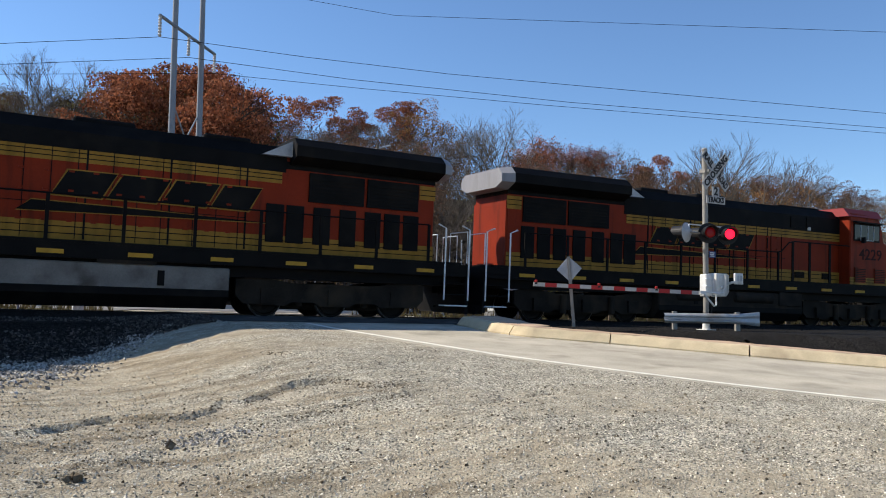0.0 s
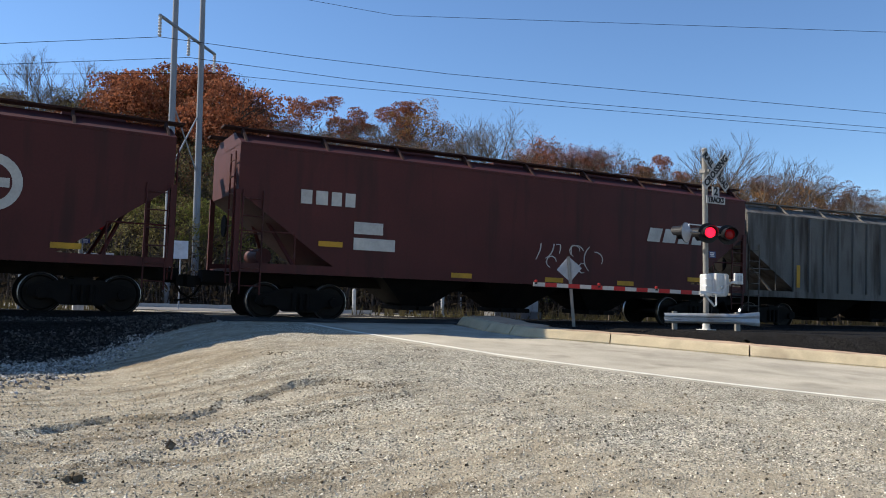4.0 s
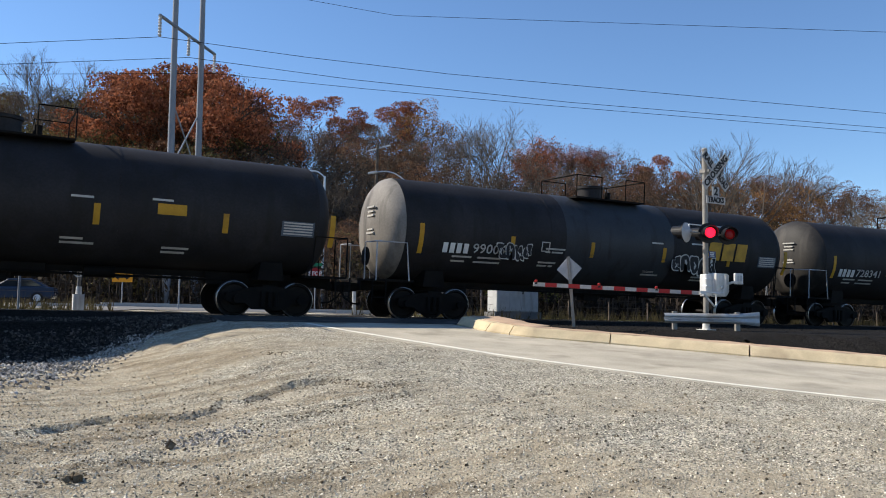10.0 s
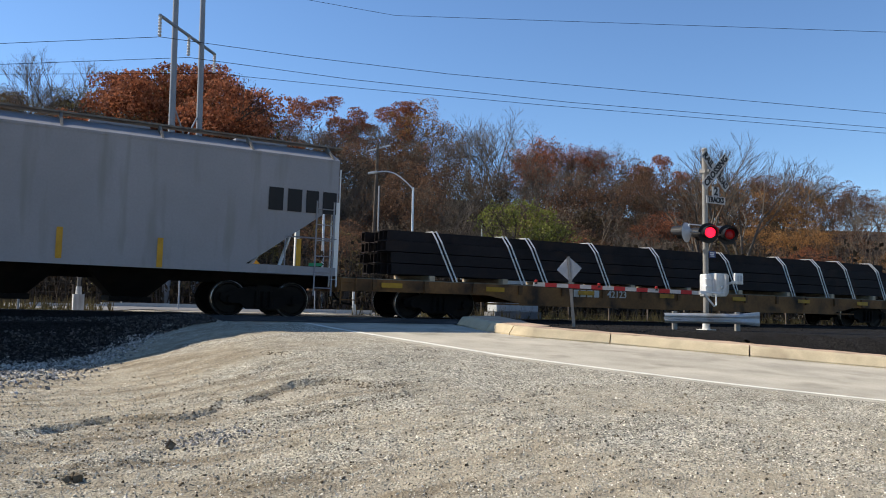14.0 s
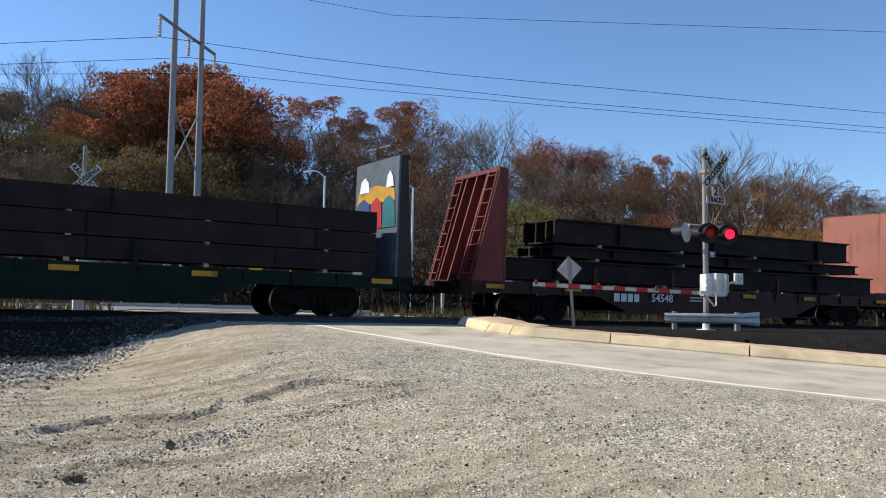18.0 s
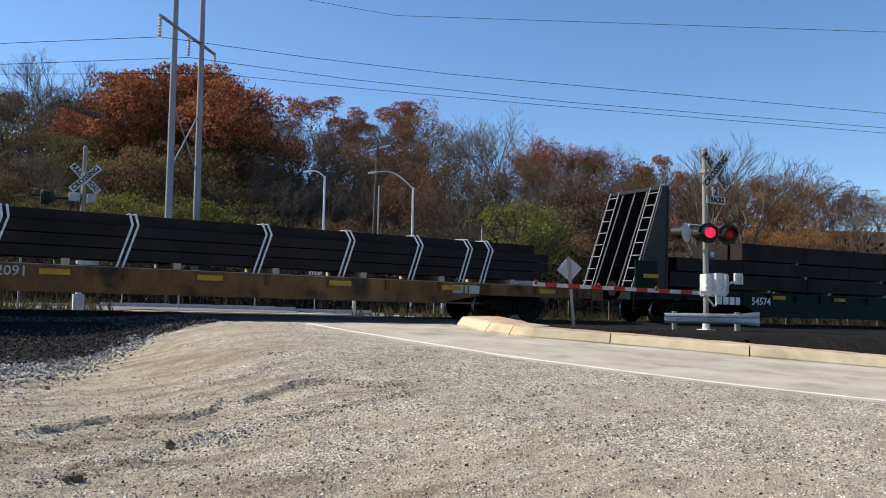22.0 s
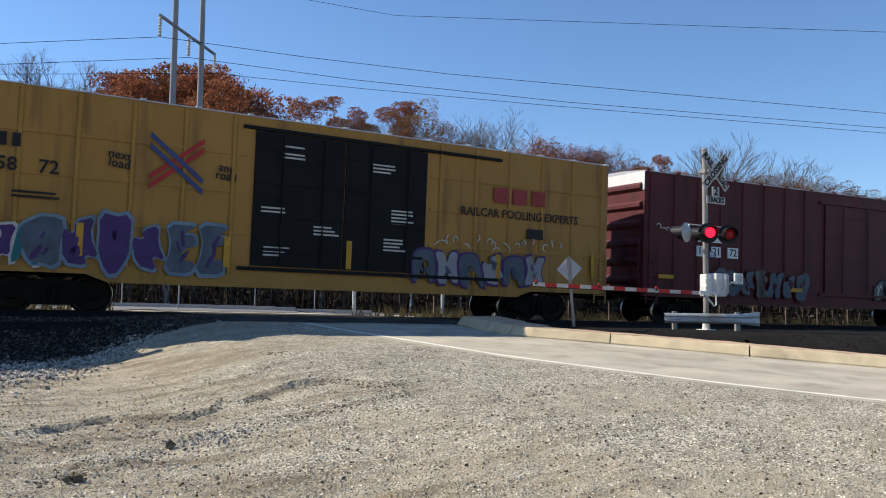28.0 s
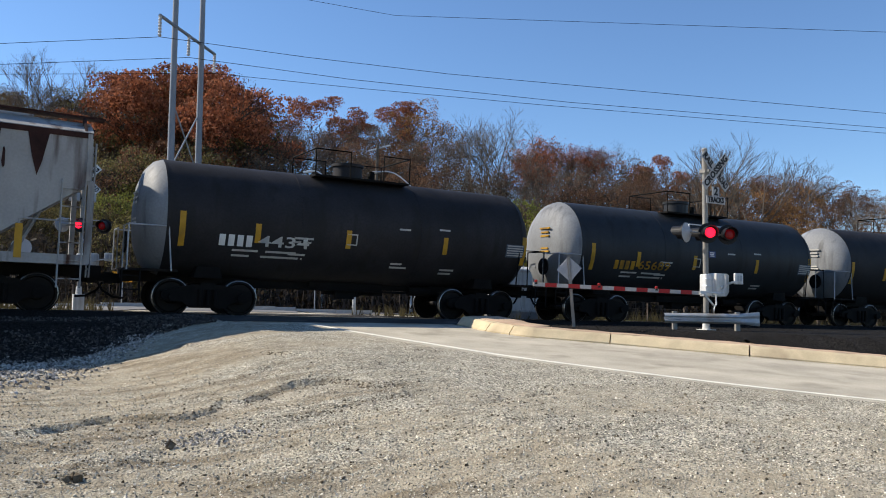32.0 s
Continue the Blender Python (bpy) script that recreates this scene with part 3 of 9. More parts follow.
def write_words(words):
    made = []
    for w in words:
        cu = bpy.data.curves.new("word", "FONT")
        cu.body, cu.size, cu.resolution_u, cu.extrude = w, 1.0, 2, 0.004
        cu.offset = 0.035 if w in ("RAIL", "ROAD", "CROSSING", "TRACKS", "2", "STOP") else 0.012
        cu.align_x, cu.align_y = "CENTER", "CENTER"
        made.append((w, new("word", cu)))
    bpy.context.view_layer.update()
    dg = bpy.context.evaluated_depsgraph_get()
    for w, ob in made:
        me = bpy.data.meshes.new_from_object(ob.evaluated_get(dg))
        xs = [v.co.x for v in me.vertices]
        WORDS[w] = (me, max(xs) - min(xs))
    for w, ob in made:
        bpy.data.objects.remove(ob)


write_words(["RAILROAD", "CROSSING", "RAIL", "ROAD", "CROS", "SING", "2", "TRACKS", "70069", "41933", "535330", "480039", "4229", "469", "352", "28", "30",
             "676459", "677484", "718341", "716876", "990044", "728341", "728336", "5889", "75045", "142123",
             "545801", "545780", "54548", "546 244", "136176", "142091", "54574", "793300", "793871", "536607", "67", "58", "72",
             "next", "load", "any", "road", "RAILCAR POOLING EXPERTS", "17", "21", "231086", "73665", "4434", "65689", "COIL CAR",
             "LD LMT", "LT WT", "CLOSE AND LOCK", "DOORS BEFORE", "MOVING CAR", "STOP", "ACF CENTER FLOW"])


def word(w, parent, x, y, z, height, material, width=None, slant=0.0, turn=0.0, tank=None):
    """Raised lettering on a side that faces -y, centred at x, z."""
    me, wide = WORDS[w]
    me = me.copy()
    me.materials.clear()
    me.materials.append(material)
    k = height / 0.7
    kx = width / wide if width else k
    ob = new("lettering", me)
    ob.parent = parent
    basis = pose(x, y, z, 90, 0, turn) @ Matrix(((kx, slant * k, 0, 0), (0, k, 0, 0), (0, 0, 1, 0), (0, 0, 0, 1)))
    if tank:
        wrap(me, basis, *tank)
    else:
        ob.matrix_basis = basis
    return ob


def wrap(me, basis, radius, centre):
    """Bend lettering round a tank."""
    me.transform(basis)
    for v in me.vertices:
        d = v.co.z - centre
        v.co.y = -math.sqrt(max(0.0, radius * radius - d * d)) - 0.007


def bars(parent, x, y, z, widths, height, material, gap=0.12, slant=0.0, name="mark"):
    """A mark drawn as plain bars, left edge at x, lower edge at z, on a side that faces -y."""
    for w in widths:
        part(name, S().prism([(x, z), (x + w, z), (x + w + slant * height, z + height), (x + slant * height, z + height)], y - 0.006, y + 0.004), material, parent)
        x += w + gap


def lines(parent, x, y, z, w, n, material, h=0.05, gap=0.05):
    """Small print: a few short bars one below another."""
    rng = random.Random(int(abs(x) * 131 + n))
    s = S()
    for i in range(n):
        ww = w * rng.uniform(0.6, 1.0)
        s.box(x, x + ww, y - 0.006, y + 0.004, z - i * (h + gap) - h, z - i * (h + gap))
    return tagged(part("small_print", s, material, parent), kind="stuff")


# ---- the lie of the land ----
CURVE, GRADE, CANT = 0.0029, 0.0104, 1.69     # per metre, fall per metre, degrees
BEND = 60.0                                   # the curve runs this far either way, then straight


def on_track(s, side=0.0):
    """Centre line of the near track at s metres along it: x, y, z, heading in radians. side: metres towards the far side."""
    a = max(-BEND, min(BEND, s))
    w = CURVE * a
    x, y = math.sin(w) / CURVE, -(1 - math.cos(w)) / CURVE
    if s != a:
        x, y = x + (s - a) * math.cos(w), y - (s - a) * math.sin(w)
    return x + side * math.sin(w), y + side * math.cos(w), -GRADE * a, -w


def track_y(x):
    a = max(-BEND, min(BEND, x))
    return -CURVE * a * a / 2 - (CURVE * BEND * (abs(x) - BEND) if abs(x) > BEND else 0)


def ease(a, b, t):
    t = max(0.0, min(1.0, (t - a) / (b - a)))
    return t * t * (3 - 2 * t)


def hill(x, y):
    """Rise of the wooded hill behind."""
    far = math.hypot(x, y + 21)
    return 17.0 * ease(58, 118, far) * ease(-5, 12, y - track_y(x)) * (1 - 0.45 * ease(40, 110, x))


def kerb_x(y):
    """Where the road's right edge runs."""
    return 10.5 if y > -6.2 else 10.5 + (-6.2 - y) * 0.82


def ground_z(x, y):
    d = track_y(x) - y
    z = -GRADE * max(-BEND, min(BEND, x)) - 0.02
    if d > 1.6:
        ramp = ease(1.2, 5.2, x)
        flat = 0.068 * (min(d, 21.5) - 1.6)
        bank = 0.16 + 0.74 * ease(1.8, 5.2, d) + 0.0307 * max(0.0, min(d, 21.5) - 5.0)
        right = 0.07 + 0.006 * (min(d, 21.5) - 1.6)
        r2 = ease(1.0, 1.9, x - kerb_x(y))
        z -= (flat * ramp + bank * (1 - ramp)) * (1 - r2) + right * r2
    elif d < -1.6:
        z -= 0.1 * ease(-1.6, -2.2, -abs(d)) * (1 - ease(4.5, 5.5, x) * (1 - ease(13, 15, x)))
    if d < -6:
        z += 0.006 * min(-d - 6, 40) + hill(x, y)
    return z


LINE = [(6.0, 12.0), (6.3, 2.0), (6.62, -3.5), (6.85, -5.0), (7.66, -8.0), (8.05, -9.6), (8.89, -11.3), (9.75, -13.0), (11.0, -14.7), (14.0, -18.5), (26.0, -31.0)]
KERB = [(10.75, -3.4), (10.48, -5.1), (10.75, -6.4), (12.1, -7.9), (13.74, -10.1), (15.3, -12.05), (17.6, -14.6), (29.0, -27.0)]


# low broken edges left by tyres: the ground beyond them stands this much higher
SCARPS = ((0.078, ((0.66, -11.74), (1.37, -11.35), (1.99, -11.69), (2.45, -11.45), (2.59, -11.23), (2.89, -11.39), (3.62, -10.98), (4.1, -11.15))),
          (0.04, ((4.1, -11.15), (4.21, -11.42), (4.3, -11.82), (4.69, -11.94))),
          (0.035, ((2.44, -12.92), (2.86, -12.79), (3.42, -12.71), (3.97, -12.64), (4.49, -12.52))),
          (0.04, ((0.6, -13.85), (1.11, -13.51), (1.37, -13.33), (1.74, -12.93), (2.05, -12.92))),
          (0.03, ((0.22, -13.16), (0.82, -12.58), (1.5, -12.38), (2.09, -12.13))),
          (0.025, ((0.05, -12.75), (0.7, -12.25), (1.4, -12.02), (2.0, -11.9))),
          (0.035, ((0.44, -14.16), (0.98, -13.87), (1.44, -13.5))),
          (0.05, ((3.2, -5.4), (3.93, -6.47))), (0.035, ((4.06, -8.18), (4.44, -8.64))), (0.04, ((6.5, -8.35), (7.09, -8.95))),
          (0.03, ((2.5, -9.9), (3.3, -9.75), (3.9, -9.3))), (0.03, ((4.9, -10.3), (5.6, -10.1), (6.3, -9.6))), (0.03, ((5.2, -13.3), (6.0, -13.1), (7.0, -12.6))))
SCARP_BITS = [(h, a, b, math.dist(a, b), min(a[0], b[0]) - 0.9, max(a[0], b[0]) + 0.9, min(a[1], b[1]) - 0.9, max(a[1], b[1]) + 0.9) for h, line in SCARPS for a, b in zip(line, line[1:])]


def bumpy(x, y):
    n = noise.noise((x * 0.9, y * 0.9, 0)) * 0.035 + noise.noise((x * 3.1, y * 3.1, 4)) * 0.022 + noise.noise((x * 6.3, y * 6.3, 9)) * 0.014
    # shallow tyre tracks that run up towards the crossing
    v = (x * 0.42 - y * 0.91) + 0.35 * noise.noise((x * 0.5, y * 0.5, 3))
    n += 0.012 * math.sin(v * 15) * max(0.0, noise.noise((x * 0.35, y * 0.8, 12)) + 0.1) * ease(6.5, 2.0, x)
    best, lift = 9.0, 0.0
    for h, a, b, ln, x0, x1, y0, y1 in SCARP_BITS:
        if not (x0 < x < x1 and y0 < y < y1):
            continue
        tx, ty = (b[0] - a[0]) / ln, (b[1] - a[1]) / ln
        u = max(0.0, min(ln, (x - a[0]) * tx + (y - a[1]) * ty))
        px, py = x - a[0] - u * tx, y - a[1] - u * ty
        r = math.hypot(px, py)
        if r < best:
            best = r
            side = px * -ty + py * tx          # above the edge or below it
            lift = 0.8 * h * (math.exp(-r / 0.42) * ease(-0.03, 0.05, side) - 0.55 * math.exp(-r / 0.16) * ease(0.03, -0.05, side)) * (0.75 + 0.5 * noise.noise((x * 2, y * 2, 1)))
    return n + lift


def sheet(name, xs, ys, height, material, label, category, smooth=True):
    sh = S()
    sh.v = [(x, y, height(x, y)) for y in ys for x in xs]
    n = len(xs)
    sh.f = [(j * n + i, j * n + i + 1, (j + 1) * n + i + 1, (j + 1) * n + i) for j in range(len(ys) - 1) for i in range(n - 1)]
    return thing(name, label, category, kind="structure", shape=sh, material=material, smooth=smooth)


def spread(stops):
    """Coordinates from (start, step) pairs up to the last value."""
    out = []
    for (a, st), (b, _) in zip(stops, stops[1:]):
        k = max(1, round((b - a) / st))
        out += [a + (b - a) * i / k for i in range(k)]
    return out + [stops[-1][0]]


def edge_x(y):
    """Where the road's left edge runs."""
    return float(np.interp(-y, [-p[1] for p in LINE], [p[0] for p in LINE])) - 0.32


def gz(x, y):
    d = track_y(x) - y
    z = ground_z(x, y)
    if d < 2.2 or d > 21:
        return z - (0.03 if -12 < y < 12 and edge_x(y) < x < kerb_x(y) else 0)
    e = edge_x(y) - x
    if x > kerb_x(y) + 0.6:
        return z - 0.16
    z += 0.0185 - 0.0885 * ease(-0.03, -0.2, e)
    return z + (bumpy(x, y) * ease(0.05, 1.0, e) if -8 < x < 16 else 0) * ease(2.2, 3.2, d)


ground = sheet("ground", spread([(-1500, 250), (-200, 40), (-60, 8), (-12, 0.5), (-2, 0.16), (0, 0.05), (7.5, 0.08), (12.5, 0.5), (40, 4), (120, 20), (260, 250), (1500, 250)]),
               spread([(-1500, 300), (-120, 20), (-24, 0.6), (-17.5, 0.05), (-10.5, 0.09), (-6, 0.13), (-3, 0.3), (3, 2), (14, 6), (40, 4), (130, 30), (300, 300), (1500, 300)]),
               gz, M["gravel"], "grey gravel lot rising to the crossing, worn by tyres", "ground")


# ---- road, white line, kerb ----
def lerp_line(pts, n):
    """n + 1 points evenly along a polyline, rounded at the corners."""
    seg = [math.dist(a, b) for a, b in zip(pts, pts[1:])]
    tot = sum(seg)
    out = []
    for i in range(n + 1):
        d = tot * i / n
        for k, sl in enumerate(seg):
            if d <= sl or k == len(seg) - 1:
                t = d / sl
                out.append(tuple(pts[k][c] + (pts[k + 1][c] - pts[k][c]) * t for c in (0, 1)))
                break
            d -= sl
    for _ in range(3):
        out = [out[0]] + [tuple((a[c] + 2 * b[c] + e[c]) / 4 for c in (0, 1)) for a, b, e in zip(out, out[1:], out[2:])] + [out[-1]]
    return out


def strip(left, right, lift, n=60):
    a, b = lerp_line(left, n), lerp_line(right, n)
    sh = S()
    cols = 6
    for p, q in zip(a, b):
        for i in range(cols + 1):
            x, y = p[0] + (q[0] - p[0]) * i / cols, p[1] + (q[1] - p[1]) * i / cols
            sh.v.append((x, y, ground_z(x, y) + lift))
    c = cols + 1
    sh.f = [(j * c + i, (j + 1) * c + i, (j + 1) * c + i + 1, j * c + i + 1) for j in range(n) for i in range(cols)]
    return sh


LEFT_EDGE = [(x - 0.36, y) for x, y in LINE]
road = thing("road", "pale worn road rising over the level crossing", "road", kind="structure",
             shape=strip(LEFT_EDGE, [(10.9, 12.0), (10.8, 2.0), (10.7, -3.0)] + KERB[1:], 0.02), material=M["road"], smooth=True)
part("edge_line", strip([(x - 0.12, y) for x, y in LINE[2:]], [(x + 0.06, y) for x, y in LINE[2:]], 0.026, 90), M["white_line"], road, "worn white painted edge line")
far_road = thing("road", "grey asphalt street beyond the railway", "road", kind="structure",
                 shape=strip([(-70, 40), (-30, 33), (-6, 24), (4.5, 14), (6.0, 9.0)], [(60, 24), (34, 23), (20, 20), (13, 15), (10.9, 9.0)], 0.04), material=M["asphalt"], smooth=True)

# the kerb is cast in blocks with open joints; its face slopes
kerb = thing("kerb", "sand-coloured concrete kerb in cast blocks", "kerb", kind="structure")
kl = lerp_line(KERB, 192)
i0 = 0
for step in [11, 5, 15, 18] + [17] * 9:
    i1 = min(192, i0 + step)
    sh = S()
    rows = []
    for k in range(i0, i1 + 1):
        (xa, ya), (xb, yb) = kl[max(0, k - 1)], kl[min(192, k + 1)]
        ln = math.hypot(xb - xa, yb - ya)
        tx, ty = (xb - xa) / ln, (yb - ya) / ln
        nx, ny = -ty, tx            # away from the road
        sh_in = 0.014 if k == i0 else (-0.014 if k == i1 else 0)
        x, y = kl[k][0] + tx * sh_in, kl[k][1] + ty * sh_in
        z = ground_z(x, y)
        for off, up in ((0, -0.2), (0, 0.05), (0.13, 0.205), (0.17, 0.23), (0.34, 0.238), (0.35, -0.2)):
            dent = 0.012 * noise.noise((x * 2.3, y * 2.3, off * 9)) if off else 0
            rows.append((x + nx * off, y + ny * off, z + up + dent))
    sh.v = rows
    m = i1 - i0
    sh.f = [(j * 6 + i, j * 6 + i + 1, (j + 1) * 6 + i + 1, (j + 1) * 6 + i) for j in range(m) for i in range(5)]
    sh.f += [tuple(range(5, -1, -1)), tuple(range(m * 6, m * 6 + 6))]
    part("kerb_block", sh, M["kerb"], kerb)
    i0 = i1
    if i0 >= 192:
        break
island = S()
for k in range(193):
    (xa, ya), (xb, yb) = kl[max(0, k - 1)], kl[min(192, k + 1)]
    ln = math.hypot(xb - xa, yb - ya)
    nx, ny = -(yb - ya) / ln, (xb - xa) / ln
    z = ground_z(*kl[k])
    for off, up in ((0.352, 0.1), (0.352, 0.243), (0.75, 0.252), (1.2, 0.25), (1.3, 0.22), (1.34, -0.2)):
        x, y = kl[k][0] + nx * off, kl[k][1] + ny * off
        island.v.append((x, y, z + up + (0.01 * noise.noise((x * 1.7, y * 1.7, 2)) if up > 0.2 else 0)))
island.f = [(j * 6 + i, j * 6 + i + 1, (j + 1) * 6 + i + 1, (j + 1) * 6 + i) for j in range(192) for i in range(5)] + [(5, 4, 3, 2, 1, 0), tuple(range(1152, 1158))]
thing("pavement", "narrow reddish concrete island behind the kerb", "pavement", kind="structure", shape=island, material=M["island"], smooth=True)


# ballast beds along both tracks, darkened for shade; grass verge and leaf litter beyond
def bed(name, label, category, material, s0, s1, lo, hi, keep, step=1.0, k=8, lift=0.015):
    sh = S()
    ss = [s0 + (s1 - s0) * i / round((s1 - s0) / step) for i in range(round((s1 - s0) / step) + 1)]
    for s in ss:
        for j in range(k + 1):
            x, y, z, w = on_track(s, lo + (hi - lo) * j / k)
            zz = ground_z(x, y) + lift
            sh.v.append((x, y, max(zz, z - 0.2) if -3 < lo + (hi - lo) * j / k < 7 and hi < 8 else zz))
    c = k + 1
    for j in range(len(ss) - 1):
        for i in range(k):
            a = sh.v[j * c + i]
            if keep(a[0], a[1]):
                sh.f.append((j * c + i, (j + 1) * c + i, (j + 1) * c + i + 1, j * c + i + 1))
    return thing(name, label, category, kind="structure", shape=sh, material=material, smooth=True)


bed("ballast_bed", "ballast bed under the tracks, darkened for the train's shade", "ballast", M["shaded_bed"], 12.0, 90.0, -12.0, 7.5, lambda x, y: y > -5.0 and x > 12.6 or x > kerb_x(y) + 0.45, 0.5, 26, 0.035)
bed("ballast_bed", "ballast bed under the tracks, darkened for the train's shade", "ballast", M["shaded_bed"], -60.0, 4.6, -5.9, 7.5, lambda x, y: track_y(x) - y < 5.4 - 0.5 * max(0, x) + 0.5 * noise.noise((x * 1.3, y * 1.3, 7)), 0.3, 30, 0.055)
bed("verge", "rough autumn grass verge beyond the tracks", "grass", M["grass"], -60.0, 3.0, 8.0, 40.0, lambda x, y: True, 3.0)
bed("verge", "rough autumn grass verge beyond the tracks", "grass", M["grass"], 19.0, 100.0, 8.0, 40.0, lambda x, y: True, 3.0)
hs = S()
for j in range(13):
    for i in range(61):
        u_, d_ = -1.2 + 2.4 * i / 60, 52 + 8 * j
        x_, y_ = EYE[0] + d_ * (math.sin(AXIS) + u_ * math.cos(AXIS)), EYE[1] + d_ * (math.cos(AXIS) - u_ * math.sin(AXIS))
        hs.v.append((x_, y_, ground_z(x_, y_) + 0.06 + 0.7 * ease(56, 66, d_)))
hs.f = [(j * 61 + i, j * 61 + i + 1, (j + 1) * 61 + i + 1, (j + 1) * 61 + i) for j in range(12) for i in range(60) if hs.v[j * 61 + i][1] > 14]
thing("hillside", "dark leaf-strewn slope under the trees", "hillside", kind="structure", shape=hs, material=M["litter"], smooth=True)


# ---- two tracks ----
def track(side, label, tilt):
    base = thing("railway_track", label, "railway track", kind="structure")
    c = math.sin(radians(tilt))
    prof = [(-0.075, -0.18), (0.075, -0.18), (0.075, -0.165), (0.012, -0.14), (0.012, -0.045), (0.036, -0.035), (0.036, 0), (-0.036, 0), (-0.036, -0.035), (-0.012, -0.045), (-0.012, -0.14), (-0.075, -0.165)]
    for off in (-0.755, 0.755):
        sh = S()
        ss = spread([(-120, 20), (-60, 3), (60, 20), (160, 20)])
        for s in ss:
            x, y, z, w = on_track(s, side + off)
            for a, b in prof:
                sh.v.append((x - a * math.sin(w), y + a * math.cos(w), z + off * c + b))
        n = len(prof)
        sh.f = [(j * n + i, j * n + (i + 1) % n, (j + 1) * n + (i + 1) % n, (j + 1) * n + i) for j in range(len(ss) - 1) for i in range(n)]
        part("rail", sh, M["rail"], base, "rusty steel rail with a bright head")
        head = S()
        for s in ss:
            x, y, z, w = on_track(s, side + off)
            for a in (-0.03, 0.03):
                head.v.append((x - a * math.sin(w), y + a * math.cos(w), z + off * c + 0.003))
        head.f = [(2 * j, 2 * j + 1, 2 * j + 3, 2 * j + 2) for j in range(len(ss) - 1)]
        part("rail_head", head, M["rail_head"], base)
    tie = S().box(-0.115, 0.115, -1.3, 1.3, -0.36, -0.185).mesh("tie", M["tie"], bevel=0.01)
    for i in range(-16, 96):
        s = i * 0.52
        if 4.6 < s < 12.2:
            continue
        x, y, z, w = on_track(s, side)
        part("tie", tie, None, base, at=pose(x, y, z, tilt, 0, math.degrees(w)))
    return base


track(0.0, "near railway track on stone ballast with steel rails", CANT)
track(4.4, "far railway track on stone ballast with steel rails", 0.6)


# surface between and beside the rails where the road crosses, darkened for shade
cp = S()
for j_ in range(31):
    for i_ in range(13):
        s_, l_ = 4.75 + 7.4 * i_ / 12, -2.9 + 9.6 * j_ / 30
        x_, y_, z_, w_ = on_track(s_, l_ - (0.25 * noise.noise((s_ * 0.8, 3, 1)) + 0.3 if j_ == 0 else 0))
        cp.v.append((x_, y_, (ground_z(x_, y_) if abs(l_) > 1.6 and abs(l_ - 4.4) > 1.6 else z_ - 0.03) + 0.03))
cp.f = [(j_ * 13 + i_, j_ * 13 + i_ + 1, j_ * 13 + i_ + 14, j_ * 13 + i_ + 13) for j_ in range(30) for i_ in range(12)]
thing("crossing_surface", "crossing surface between the rails, darkened for the train's shade", "level crossing", kind="structure", shape=cp, material=M["crossing"], smooth=True)


def stones(name, label, count, place, size, material, seed):
    rng = random.Random(seed)
    sh = S()
    base = [Vector(p).normalized() for p in ((0, 0, 1), (1, 0, 0.2), (-0.4, 0.9, 0.1), (-0.5, -0.8, 0.2), (0.3, 0.5, -0.7), (0.2, -0.5, -0.8))]
    faces = [(0, 1, 2), (0, 2, 3), (0, 3, 1), (1, 4, 2), (2, 4, 5), (2, 5, 3), (3, 5, 1), (1, 5, 4)]
    for _ in range(count):
        x, y, z = place(rng)
        r = rng.uniform(*size)
        t = Euler((rng.uniform(0, 6), rng.uniform(0, 6), rng.uniform(0, 6))).to_matrix()
        k = Vector((r, r * rng.uniform(0.6, 1), r * rng.uniform(0.5, 0.9)))
        sh.add([t @ Vector(b * k * rng.uniform(0.8, 1.15)) + Vector((x, y, z)) for b in base], faces)
    return thing(name, label, "stones", kind="stuff", shape=sh, material=material)


def bank_place(rng):
    x = rng.uniform(-5, 4.6)
    d = rng.uniform(1.0, 5.5 - 0.5 * max(0, x)) if rng.random() < 0.85 else rng.uniform(-3.4, -1.0)
    y = track_y(x) - d
    return x, y, (ground_z(x, y) + 0.045 if d > 1.7 else -0.17 - GRADE * x) + rng.uniform(-0.015, 0.025)


def foot_place(rng):
    x = rng.uniform(-3.5, 3.7)
    d = 4.6 + abs(rng.gauss(0, 2.0)) * ease(4.5, -1.0, x) - 0.42 * max(0, x)
    y = track_y(x) - d
    return x, y, gz(x, y) + rng.uniform(-0.008, 0.012)


def right_place(rng):
    x = rng.uniform(12.5, 46)
    d = rng.uniform(1.0, 3.2 + 5 * (x < 24) * rng.random())
    while track_y(x) - d < -6 and x < kerb_x(track_y(x) - d) + 1.5:
        x += 1.0
    y = track_y(x) - d
    return x, y, (ground_z(x, y) if d > 1.7 else -0.17 - GRADE * x) + rng.uniform(-0.02, 0.03)


def lot_place(rng):
    while True:
        a, r = rng.uniform(-0.1, 1.15), 4.2 * (2.6 ** rng.random()) + rng.random() * 4
        x, y = r * math.sin(a), EYE[1] + r * math.cos(a)
        if y < -3.5 - ease(4, 1, x) * 3 and x < edge_x(y) + (-0.02 if rng.random() < 0.97 else 1.5):
            return x, y, gz(x, y) + 0.001


def pile_place(rng):
    x, y = 2.0 + rng.gauss(0, 0.25), -13.0 + rng.gauss(0, 0.16)
    return x, y, gz(x, y) + 0.002


def clod_place(rng):
    x, y = rng.choice(((1.95, -14.79), (0.71, -14.23), (1.62, -13.2)))
    x, y = x + rng.gauss(0, 0.05), y + rng.gauss(0, 0.05)
    return x, y, gz(x, y) + 0.02


TRACES = [line for h, line in SCARPS]


